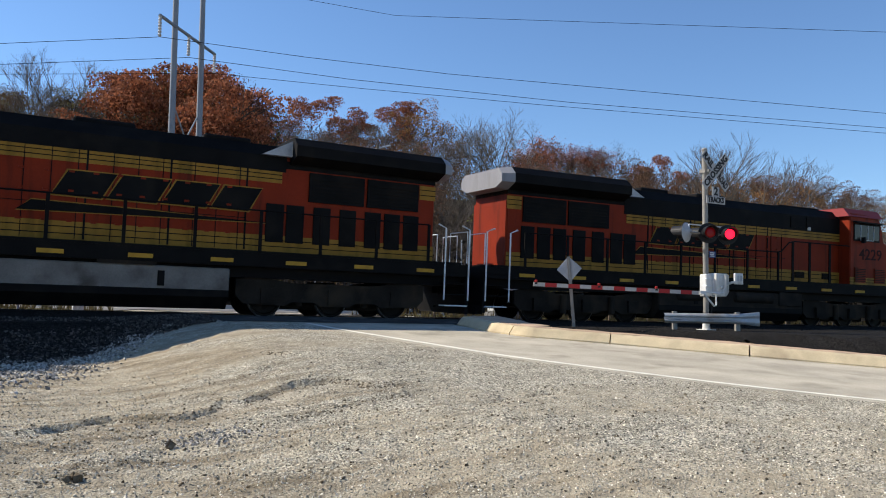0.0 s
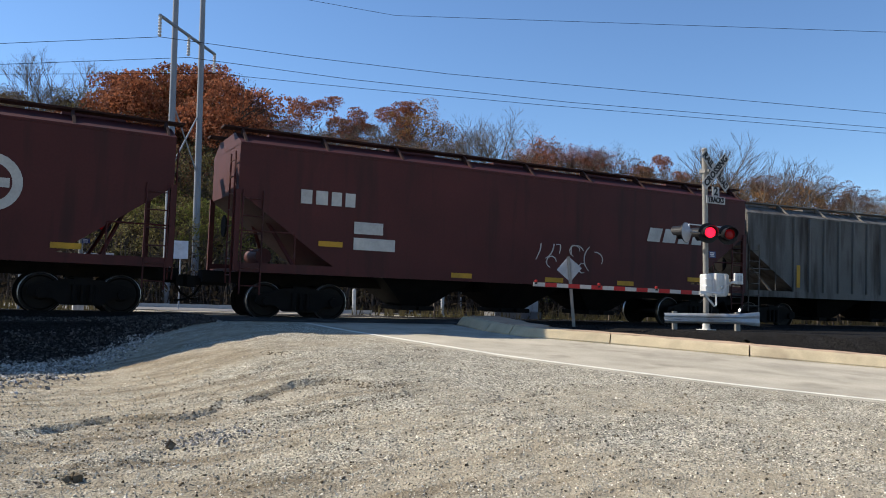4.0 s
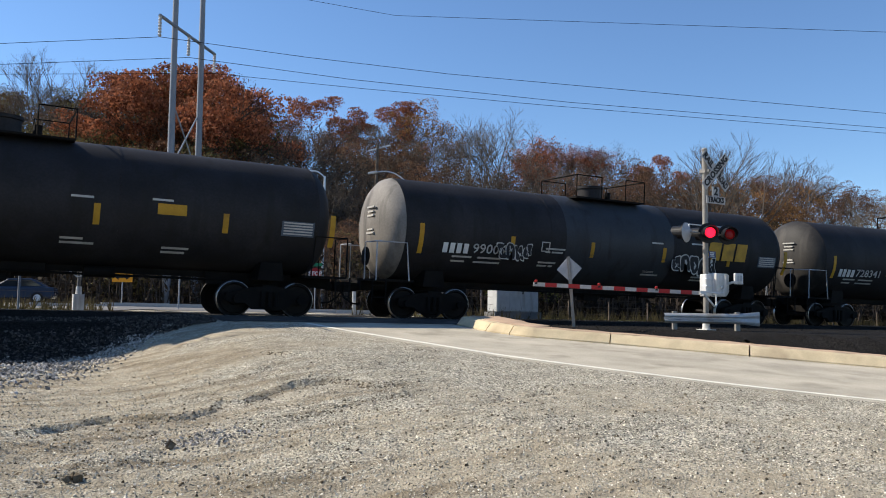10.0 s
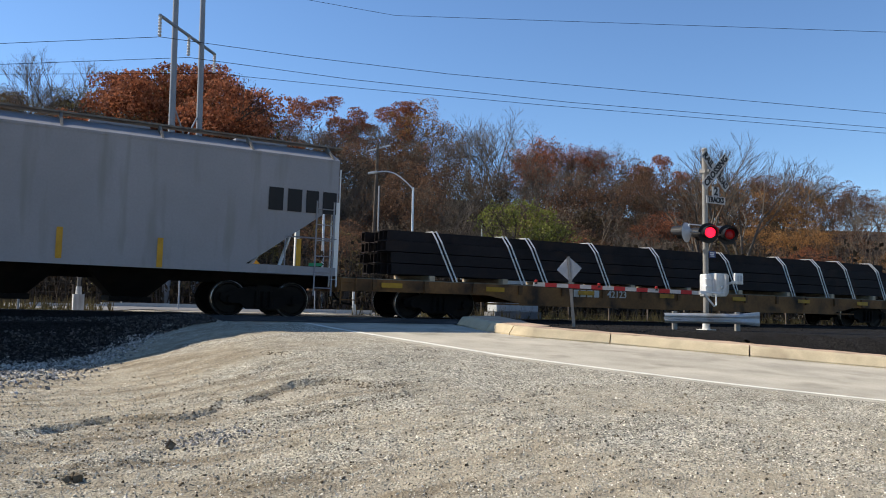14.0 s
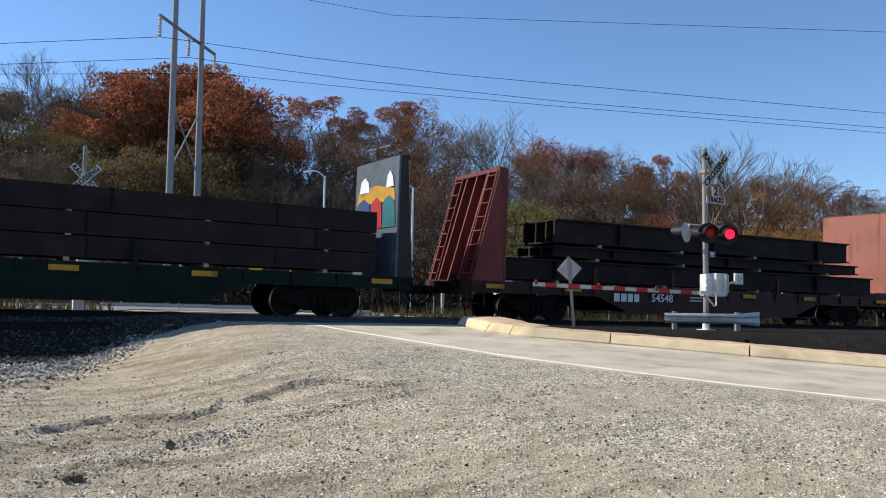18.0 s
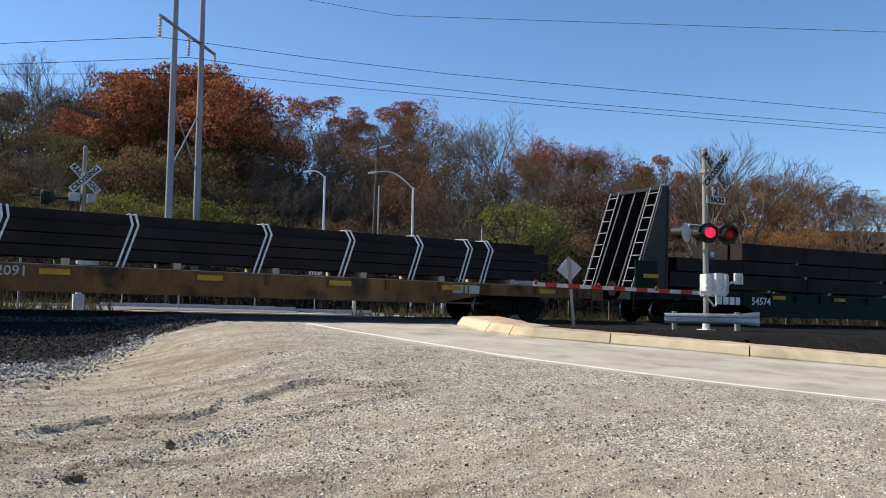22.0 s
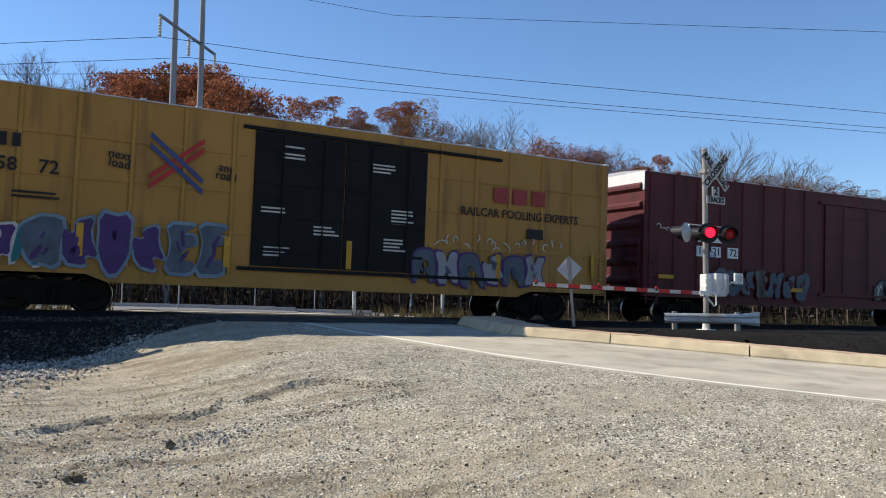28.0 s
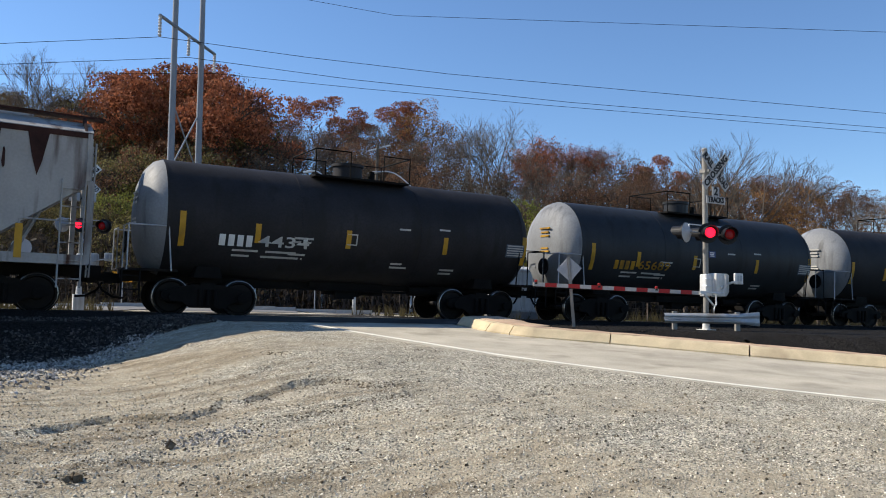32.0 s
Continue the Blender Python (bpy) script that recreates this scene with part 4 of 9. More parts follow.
# dark crumbs that also stand in for shade below the rut edges
def rut_place(rng):
    tr = lerp_line(rng.choice(TRACES + TRACES[:1] * 4 + TRACES[1:3] * 2), 40)
    p = rng.choice(tr)
    x, y = p[0] + rng.gauss(0, 0.05), p[1] - 0.05 + rng.gauss(0, 0.06)
    return x, y, gz(x, y) + 0.001


# Stones near the tracks are coloured dark for shade, those at the foot pale for sun
stones("ballast", "angular grey crushed stone along the tracks", 15000, bank_place, (0.022, 0.05), M["ballast"], 3)
stones("ballast", "pale crushed stone at the foot of the track bank", 12500, foot_place, (0.018, 0.048), M["pale_ballast"], 9)
stones("ballast", "angular dark crushed stone along the tracks", 7000, right_place, (0.022, 0.05), M["shaded_stone"], 4)
stones("gravel", "patch of coarser grey stones in the lot", 260, pile_place, (0.01, 0.028), M["pale_ballast"], 8)
stones("soil", "dark soil crumbs along the tyre ruts, deepening their shade", 1300, rut_place, (0.006, 0.02), M["clod"], 10)
stones("gravel", "small loose stones scattered over the gravel lot", 40000, lot_place, (0.005, 0.015), M["stone"], 5)
stones("gravel", "larger loose stones scattered over the gravel lot", 420, lot_place, (0.012, 0.03), M["stone"], 6)
stones("soil", "dark clods scattered over the gravel lot", 1500, lot_place, (0.008, 0.026), M["clod"], 11)
stones("soil", "large dark clod lying on the gravel lot", 7, clod_place, (0.04, 0.075), M["clod"], 12)


# ---- the train: parts that the cars share ----
RIDERS = []          # (thing, place along the train, pose on the car)


def ride(ob, q, m=None):
    RIDERS.append((ob, q, m or Matrix()))
    return ob


def wheel_mesh():
    prof = [(-0.07, 0.08), (-0.075, 0.14), (-0.045, 0.17), (-0.035, 0.36), (-0.07, 0.39), (-0.07, 0.44), (-0.06, 0.457), (0.03, 0.462), (0.045, 0.49), (0.06, 0.485), (0.062, 0.39), (0.03, 0.36), (0.03, 0.15), (0.06, 0.12)]
    me = S().lathe(prof, 22, "y").mesh("wheel", M["wheel"], smooth=True)
    me.materials.append(M["tread"])
    for p in me.polygons:
        r = math.hypot(p.center.x, p.center.z)
        p.material_index = 1 if 0.425 < r < 0.459 and p.center.y < 0 and len(p.vertices) == 4 else 0
    return me


WHEEL = wheel_mesh()
AXLE = S().rod((0, -0.95, 0), (0, 0.95, 0), 0.075, 10).mesh("axle", M["wheel"])
SIDE_FRAME = S()
SIDE_FRAME.prism([(-1.12, 0.42), (-0.98, 0.36), (-0.6, 0.34), (-0.42, 0.2), (0.42, 0.2), (0.6, 0.34), (0.98, 0.36), (1.12, 0.42), (1.1, 0.6), (0.7, 0.7), (0.35, 0.78), (-0.35, 0.78), (-0.7, 0.7), (-1.1, 0.6)], -0.07, 0.07)
for _x in (-0.18, 0, 0.18):
    SIDE_FRAME.rod((_x, -0.1, 0.26), (_x, -0.1, 0.66), 0.06, 8)
for _x in (-0.84, 0.84):
    SIDE_FRAME.rod((_x, -0.16, 0.457), (_x, 0.1, 0.457), 0.11, 10)
SIDE_FRAME = SIDE_FRAME.mesh("side_frame", M["under"])
BOLSTER = S().box(-0.2, 0.2, -1.1, 1.1, 0.5, 0.82).box(-0.3, 0.3, -0.25, 0.25, 0.8, 0.95).box(-0.75, 0.75, -0.5, -0.42, 0.35, 0.5).mesh("truck", M["under"])


def truck(car, x, wb=1.68, axles=2):
    t = part("truck", BOLSTER, None, car, at=pose(x, 0, 0))
    if axles == 2:
        xs = (-wb / 2, wb / 2)
        for side, turn in ((-1.02, 0), (1.02, 180)):
            part("side_frame", SIDE_FRAME, None, t, at=pose(0, side, 0, 0, 0, turn))
    else:
        xs = (-1.85, 0, 1.85)
        for side in (-1.05, 1.05):
            f = S().prism([(-2.7, 0.55), (-2.5, 0.34), (-1.4, 0.3), (-1.2, 0.4), (-0.6, 0.4), (-0.4, 0.3), (0.4, 0.3), (0.6, 0.4), (1.2, 0.4), (1.4, 0.3), (2.5, 0.34), (2.7, 0.55), (2.7, 0.95), (2.2, 1.05), (1.2, 0.9), (-1.2, 0.9), (-2.2, 1.05), (-2.7, 0.95)], side - 0.06, side + 0.06)
            for xx in xs:
                f.box(xx - 0.2, xx + 0.2, side - 0.16, side + 0.1, 0.36, 0.74)
            for xx in (-0.95, 0.95):
                f.rod((xx, side - 0.14, 0.3), (xx, side - 0.14, 0.85), 0.1, 10)
            part("side_frame", f, M["loco_grime"], t)
    for xx in xs:
        part("axle", AXLE, None, t, at=pose(xx, 0, 0.457))
        part("wheel", WHEEL, None, t, at=pose(xx, -0.78, 0.457))
        part("wheel", WHEEL, None, t, at=pose(xx, 0.78, 0.457, 0, 0, 180))
    return t


COUPLER = S().box(-0.55, 0.25, -0.07, 0.07, 0.78, 0.95).box(0.2, 0.42, -0.14, 0.14, 0.72, 1.0)
COUPLER.prism([(0.4, -0.16), (0.62, -0.12), (0.66, 0.02), (0.5, 0.02), (0.42, 0.14)], 0.74, 0.98, "z")
COUPLER.path([(0.0, -0.35, 0.8), (0.15, -0.35, 0.55), (0.4, -0.33, 0.4), (0.65, -0.28, 0.38)], 0.03)
COUPLER = COUPLER.mesh("coupler", M["under"])


def running_gear(car, length, inset=2.3, reach=0.3, sill=True):
    for sgn in (-1, 1):
        truck(car, sgn * (length / 2 - inset))
        part("coupler", COUPLER, None, car, at=pose(sgn * (length / 2 + reach - 0.2), 0, 0, 0, 0, 0 if sgn > 0 else 180))
    if sill:
        part("centre_sill", S().box(-length / 2 - reach + 0.1, length / 2 + reach - 0.1, -0.3, 0.3, 0.85, 1.15), M["under"], car)


def ladder(car, x, y, z0, z1, w, material, along="x", n=None, name="ladder"):
    s = S()
    n = n or max(2, int((z1 - z0) / 0.38))
    a = Vector((w / 2, 0, 0)) if along == "x" else Vector((0, w / 2, 0))
    c = Vector((x, y, 0))
    for e in (-1, 1):
        s.rod(c + a * e + Vector((0, 0, z0)), c + a * e + Vector((0, 0, z1)), 0.022, 5)
    for i in range(n):
        z = z0 + (z1 - z0) * (i + 0.5) / n
        s.rod(c - a + Vector((0, 0, z)), c + a + Vector((0, 0, z)), 0.016, 5)
    return part(name, s, material, car)


def stripes(car, y, places, material=None, horizontal=True, w=0.62, h=0.13):
    """Reflective strips, each a part."""
    for x, z in places:
        if horizontal:
            part("reflector", S().box(x - w / 2, x + w / 2, y - 0.008, y + 0.003, z - h / 2, z + h / 2), material or M["yellow"], car)
        else:
            part("reflector", S().box(x - h / 2, x + h / 2, y - 0.008, y + 0.003, z - w / 2, z + w / 2), material or M["yellow"], car)


def blob(rng, cx, cz, rx, rz, lean, n=18, lump=0.22):
    pts = []
    ph = [rng.uniform(0, 6.28) for _ in range(3)]
    for i in range(n):
        a = 2 * math.pi * i / n
        ca, sa_ = math.cos(a), math.sin(a)
        k = (abs(ca) ** 3.2 + abs(sa_) ** 3.2) ** (-1 / 3.2)
        k *= 1 + lump * (0.5 * math.sin(2 * a + ph[0]) + 0.4 * math.sin(3 * a + ph[1]) + 0.35 * math.sin(5 * a + ph[2]))
        x, z = k * rx * ca, k * rz * sa_
        pts.append((cx + x + lean * z, cz + z))
    return pts


GLYPHS = ([(-1, -1), (-0.2, -1), (-0.1, -0.2), (0.2, -0.9), (1, -1), (0.6, 0), (1, 1), (0.1, 0.9), (-0.1, 0.3), (-0.3, 1), (-1, 0.9), (-0.7, 0)],
          [(-1, -0.8), (0.3, -1), (0.2, -0.4), (1, -0.6), (0.7, 0.2), (1, 1), (-0.2, 0.8), (-0.1, 0.3), (-0.9, 0.5)],
          [(-1, -1), (-0.4, -1), (-0.35, 0), (0, 0.35), (0.35, 0), (0.4, -1), (1, -1), (0.95, 0.5), (0.5, 1), (-0.5, 1), (-0.95, 0.5)],
          [(-0.9, -1), (0.9, -1), (1, -0.5), (0.1, -0.4), (0.2, 0.1), (0.9, 0.2), (0.8, 0.6), (0.1, 0.5), (0.9, 1), (-1, 1), (-0.6, 0)])


def spray(rng, cx, cz, rx, rz, lean):
    """An angular or rounded sprayed shape."""
    kind = rng.randrange(5)
    if kind == 4:
        return blob(rng, cx, cz, rx, rz, lean)
    out = []
    for x, z in GLYPHS[kind]:
        x, z = x + rng.uniform(-0.12, 0.12), z + rng.uniform(-0.1, 0.1)
        out.append((cx + x * rx + lean * z * rz, cz + z * rz))
    soft = []
    for p, q in zip(out, out[1:] + out[:1]):
        soft += [(p[0] * 0.78 + q[0] * 0.22, p[1] * 0.78 + q[1] * 0.22), (p[0] * 0.22 + q[0] * 0.78, p[1] * 0.22 + q[1] * 0.78)]
    return soft


def graffiti(car, x0, x1, z0, z1, y, n, fill, edge, seed, halo=None, trim=None):
    """Sprayed shapes in overlapping rounded blocks, each with a rim; no letters."""
    rng = random.Random(seed)
    w = (x1 - x0) / n
    for i in range(n):
        cx, cz = x0 + w * (i + 0.5), (z0 + z1) / 2 + rng.uniform(-0.05, 0.05)
        rx, rz = w * 0.52, (z1 - z0) / 2 * rng.uniform(0.85, 1.0)
        lean = rng.uniform(-0.25, 0.25)
        o = 0.002 * (i % 2)
        st = rng.getstate()
        if halo:
            part("graffiti", S().prism(spray(rng, cx, cz, rx * 1.3, rz * 1.2, lean), y - 0.004 - o / 2, y), halo, car)
            rng.setstate(st)
        g = part("graffiti", S().prism(spray(rng, cx, cz, rx * 1.12, rz * 1.08, lean), y - 0.008 - o, y), edge, car, "sprayed graffiti block with a rim")
        rng.setstate(st)
        k = rng.randrange(len(fill))
        rng.setstate(st)
        sub = g if g.parent.parent is None else car
        part("fill", S().prism(spray(rng, cx, cz, rx * 0.95, rz * 0.94, lean), y - 0.013 - o, y), fill[k], sub)
        for _ in range(3):
            hx, hz = cx + rng.uniform(-0.35, 0.35) * rx, cz + rng.uniform(-0.5, 0.5) * rz
            part("fleck", S().prism(blob(rng, hx, hz, rx * rng.uniform(0.06, 0.2), rz * rng.uniform(0.12, 0.34), lean + rng.uniform(-0.6, 0.6), 10), y - 0.018, y), trim or edge, sub)


def scrawl(car, x0, x1, z0, z1, y, material, seed, strokes=9):
    """Thin sprayed lines that bend and loop."""
    rng = random.Random(seed)
    s = S()
    for i in range(strokes):
        x = x0 + (x1 - x0) * (i + rng.random()) / strokes
        z = z0 + (z1 - z0) * rng.uniform(0.1, 0.8)
        a, turn = rng.uniform(0.2, 2.6), rng.uniform(-0.75, 0.75)
        step = (z1 - z0) * rng.uniform(0.09, 0.17)
        up, dn = [], []
        for k in range(8):
            w = 0.019 * (0.6 + 0.4 * math.sin(math.pi * k / 7))
            up.append((x - math.sin(a) * w, z + math.cos(a) * w))
            dn.append((x + math.sin(a) * w, z - math.cos(a) * w))
            x, z = x + math.cos(a) * step, min(z1 + 0.1, max(z0 - 0.05, z + math.sin(a) * step))
            a += turn + rng.uniform(-0.15, 0.15)
        for k in range(7):
            s.prism([up[k], dn[k], dn[k + 1], up[k + 1]], y - 0.005 - 0.0005 * (i % 4), y)
    tagged(part("graffiti", s, material, car, "thin sprayed scrawl"), kind="stuff")


def end_platform(car, x, material, rail_mat=None):
    """Brake-end platform with railing and wheel at x (the end nearer -x)."""
    s = S().box(x, x + 0.5, -1.35, 1.35, 1.12, 1.17)
    part("end_platform", s, M["under"], car)
    r = S()
    for yy in (-1.4, -0.5, 0.5, 1.4):
        r.rod((x + 0.04, yy, 1.1), (x + 0.04, yy, 2.05), 0.02, 5)
    r.rod((x + 0.04, -1.4, 2.05), (x + 0.04, 1.4, 2.05), 0.02, 5)
    r.rod((x + 0.04, -1.4, 1.6), (x + 0.04, 1.4, 1.6), 0.016, 5)
    part("railing", r, rail_mat or M["galv"], car)


# ---- box cars ----
def box_car(q0, q1, top, col, label, group="freight cars", ribs=18, grid=False, door=None, white_top=False, sill=0.95, half=1.55):
    L = q1 - q0
    q = (q0 + q1) / 2
    car = ride(thing("box_car", label, "freight car", group), q)
    h = L / 2
    eave = top - 0.12
    part("body", S().box(-h, h, -half, half, sill + 0.12, eave), M[col], car)
    roof = S().prism([(-half - 0.03, eave), (half + 0.03, eave), (half + 0.03, eave + 0.03), (0.35, top), (-0.35, top), (-half - 0.03, eave + 0.03)], -h, h, "x")
    part("roof", roof, M["galv"], car, "bare galvanised roof")
    rr = S().prism([(-half - 0.06, eave + 0.0), (-half - 0.06, eave + 0.06), (0, top + 0.05), (half + 0.06, eave + 0.06), (half + 0.06, eave)], -0.06, 0.06, "x").mesh("roof_rib", M["box_red" if col == "box_red" else "galv"])
    nr = 15
    for i in range(nr):
        part("roof_rib", rr, None, car, at=pose(-h + 0.1 + (L - 0.2) * i / (nr - 1), 0, 0))
    part("side_sill", S().prism([(-h, sill + 0.12), (h, sill + 0.12), (h, sill - 0.02), (h - 2.9, sill - 0.02), (h - 3.4, sill - 0.2), (-h + 3.4, sill - 0.2), (-h + 2.9, sill - 0.02), (-h, sill - 0.02)], -half - 0.01, -half + 0.1), M[col], car)
    d0, d1 = door or (-1.6, 1.6)
    post = S().prism([(-0.07, 0), (0.07, 0), (0.035, -0.05), (-0.035, -0.05)], sill + 0.14, eave - 0.05, "z").mesh("side_post", M[col])
    xs = [-h + 0.25 + (L - 0.5) * i / (ribs - 1) for i in range(ribs)]
    for x in xs:
        if not d0 - 0.05 < x < d1 + 0.05:
            part("side_post", post, None, car, at=pose(x, -half, 0))
    if grid:
        for k in (0.28, 0.53, 0.76):
            z = sill + (eave - sill) * k
            for a, b in ((-h + 0.05, d0 - 0.1), (d1 + 0.1, h - 0.05)):
                part("side_rail", S().box(a, b, -half - 0.03, -half, z - 0.04, z + 0.04), M[col], car)
    # ribbed end
    for i in range(6):
        z = sill + 0.5 + (eave - sill - 1.0) * i / 5
        e = S().prism([(-h, z - 0.16), (-h - 0.11, z - 0.05), (-h - 0.11, z + 0.05), (-h, z + 0.16)], -half + 0.12, half - 0.12)
        part("end_rib", e, M[col], car)
    if white_top:
        part("end_panel", S().box(-h - 0.02, -h + 0.0, -half, half, eave - 0.62, eave), M["white"], car, "white painted top of the end wall")
    ladder(car, -h - 0.14, -half + 0.3, sill + 0.1, sill + 1.7, 0.45, M[col], "y")
    ladder(car, -h + 0.3, -half - 0.09, sill - 0.3, sill + 1.6, 0.45, M[col], "x")
    ladder(car, h - 0.3, -half - 0.09, sill - 0.3, sill + 1.2, 0.45, M[col], "x")
    part("hand_brake", S().lathe([(-h - 0.16, 0.27), (-h - 0.2, 0.27)], 16, "x", (0, -0.5, sill + 1.35)), M[col], car)
    part("end_platform", S().box(-h - 0.35, -h, -1.2, 0.2, sill + 0.12, sill + 0.17), M["under"], car)
    running_gear(car, L, 2.3, 0.75)
    return car, h


def plug_doors(car, d0, d1, z0, z1, half, material, leaves=2, rods=True):
    w = (d1 - d0) / leaves
    for i in range(leaves):
        a, b = d0 + w * i, d0 + w * (i + 1)
        dr = part("door", S().box(a + 0.02, b - 0.02, -half - 0.06, -half + 0.02, z0, z1), material, car)
        for k in range(4):
            z = z0 + (z1 - z0) * (k + 0.5) / 4
            part("door_rib", S().box(a + 0.08, b - 0.08, -half - 0.09, -half - 0.06, z - 0.04, z + 0.04), material, dr)
        if rods:
            for xx in (a + w * 0.3, a + w * 0.75):
                part("lock_rod", S().rod((xx, -half - 0.12, z0 + 0.05), (xx, -half - 0.12, z1 - 0.05), 0.02, 6), material, dr)
    part("door_track", S().box(d0 - 0.3, d1 + w, -half - 0.1, -half, z0 - 0.12, z0 - 0.03).box(d0 - 0.3, d1 + w, -half - 0.1, -half, z1 + 0.02, z1 + 0.1), material, car)


# ---- tank cars ----
def tank_car(q0, q1, body, head, label, number="", num_mat="white", radius=1.5, centre=2.62, stripe_x=None, band=None, yellow_mark=False, dome=0.0, num_x=-6.65, prefix=(0.15, 0.15, 0.15, 0.15)):
    L = q1 - q0
    car = ride(thing("tank_car", label, "tank car", "tank cars"), (q0 + q1) / 2)
    h = L / 2
    c = (0, 0, centre)
    R = radius
    cyl = h - 0.62
    part("tank", S().lathe([(-cyl, R), (cyl, R)], 40, "x", c, caps=False), M[body], car, smooth=True)
    hd = [(0.62, 0.001), (0.60, 0.3 * R), (0.53, 0.58 * R), (0.40, 0.8 * R), (0.2, 0.95 * R), (0.0, R)]
    # The -x head has a paler material; the +x head takes the barrel's
    part("tank_head", S().lathe([(-cyl - a, r) for a, r in hd], 40, "x", c, caps=False), M[head], car, "dished tank end, paler than the barrel", smooth=True)
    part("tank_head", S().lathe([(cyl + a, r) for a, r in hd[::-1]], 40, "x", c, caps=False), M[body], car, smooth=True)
    for x in (-cyl, -cyl * 0.34, cyl * 0.34, cyl):
        part("weld_band", S().lathe([(x - 0.03, R), (x - 0.03, R + 0.008), (x + 0.03, R + 0.008), (x + 0.03, R)], 40, "x", c, caps=False), M[body], car, smooth=True)
    if band:
        part("band", S().lathe([(band[0], R + 0.006), (band[1], R + 0.006)], 40, "x", c, caps=False), M[band[2]], car, "grey repainted band", smooth=True)
    # manway, platform, railing
    top = centre + R
    mw = part("manway", S().lathe([(top - 0.1, 0.42), (top + 0.32, 0.42), (top + 0.34, 0.46), (top + 0.42, 0.46), (top + 0.45, 0.2)], 18, "z", (dome, 0, 0)), M[body], car, smooth=True)
    part("valve", S().rod((dome + 0.75, 0, top - 0.05), (dome + 0.75, 0, top + 0.3), 0.1, 8), M["under"], mw)
    part("platform", S().box(dome - 1.3, dome + 1.5, -1.0, -0.5, top - 0.12, top - 0.07).box(dome - 1.3, dome + 1.5, 0.5, 1.0, top - 0.12, top - 0.07), M["under"], car)
    for e, a, b in ((-1, -1.3, -0.3), (1, 0.7, 1.5)):
        for yy in (-1.0, 1.0):
            part("railing", S().path([(dome + a, yy, top - 0.1), (dome + a, yy, top + 0.62), (dome + b, yy, top + 0.62), (dome + b, yy, top - 0.1)], 0.022, 5), M["under"], car)
        part("rail_bar", S().rod((dome + (a if e < 0 else b), -1.0, top + 0.62), (dome + (a if e < 0 else b), 1.0, top + 0.62), 0.022, 5), M["under"], car)
    # frame, saddles, end railings
    for e in (-1, 1):
        x = e * (h - 1.7)
        part("saddle", S().prism([(x - 0.35, 0.95), (x + 0.35, 0.95), (x + 0.28, centre - R * 0.8), (x - 0.28, centre - R * 0.8)], -1.1, 1.1), M["under"], car)
        a = e * (h + 0.25)
        part("stub_sill", S().box(min(a, e * (h - 3.2)), max(a, e * (h - 3.2)), -0.32, 0.32, 0.8, 1.12), M["under"], car)
        part("end_deck", S().box(min(a, e * (h - 0.9)), max(a, e * (h - 0.9)), -1.45, 1.45, 1.06, 1.12), M["under"], car)
        # The -x railings are paler than the +x ones
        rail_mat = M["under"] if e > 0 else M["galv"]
        for yy in (-1.45, 1.45):
            part("end_railing", S().path([(a - e * 1.0, yy, 1.08), (a - e * 0.9, yy, 2.15), (a, yy, 2.15), (a, yy * 0.41, 2.15), (a, yy * 0.41, 1.1)], 0.021, 5), rail_mat, car)
            part("rail_post", S().rod((a, yy, 1.08), (a, yy, 2.13), 0.02, 5), rail_mat, car)
        ladder(car, a - e * 0.1, -1.47, 0.45, 1.1, 0.4, M["under"], "x", 2, "step")
    part("hand_brake", S().lathe([(-h - 0.2, 0.27), (-h - 0.24, 0.27)], 16, "x", (0, -0.55, 1.75)), M["under"], car)
    part("outlet", S().lathe([(centre - R - 0.35, 0.16), (centre - R + 0.05, 0.2)], 12, "z", (0.3, 0, 0)).box(-0.6, 1.2, -0.1, 0.1, centre - R - 0.3, centre - R - 0.1), M["under"], car)
    running_gear(car, L, 1.72, 0.75, sill=False)
    # markings bent round the side
    yy = -R - 0.012
    low_ = centre - 0.31
    row_ = low_ - 0.2
    xs = stripe_x or [f * L for f in (-0.433, -0.245, -0.06, 0.125, 0.31, 0.487)]
    for i, x in enumerate(xs):
        t = 0.42 if i in (0, len(xs) - 1) else 0.24
        patch("reflector", x - 0.07, x + 0.07, low_ - t, low_ + t, R, centre, M["yellow"], car, "upright yellow reflective strip")
    x = num_x
    if number:
        for i, w in enumerate(prefix):
            patch("mark", x, x + w, row_ - 0.15, row_ + 0.13, R, centre, M[num_mat], car)
            x += w + 0.075
        word(number, car, x + 0.75, yy, row_, 0.27, M[num_mat], 1.35, tank=(R, centre))
        for i, (a, b, z) in enumerate(((num_x + 0.35, num_x + 1.0, -0.27), (num_x + 1.2, num_x + 2.0, -0.27), (num_x + 0.35, num_x + 0.8, -0.4), (num_x + 1.1, num_x + 2.0, -0.4),
                                       (0.08 * L, 0.11 * L, -0.4), (0.08 * L, 0.125 * L, -0.5), (0.22 * L, 0.26 * L, -0.5), (0.22 * L, 0.255 * L, -0.6), (-0.17 * L, -0.125 * L, 0.12), (-0.17 * L, -0.13 * L, 0.02),
                                       (-0.18 * L, -0.14 * L, -0.3), (-0.18 * L, -0.145 * L, -0.4), (0.2 * L, 0.23 * L, 0.62), (0.09 * L, 0.12 * L, 0.55))):
            tagged(patch("small_print", a, b, row_ + z, row_ + z + 0.05, R, centre, M["pale"], car, lift=0.006), kind="stuff")
        nt = patch("notice", 0.4 * L, 0.455 * L, low_ - 0.2, low_ + 0.18, R, centre, M["slate"], car, "test-data stencil panel")
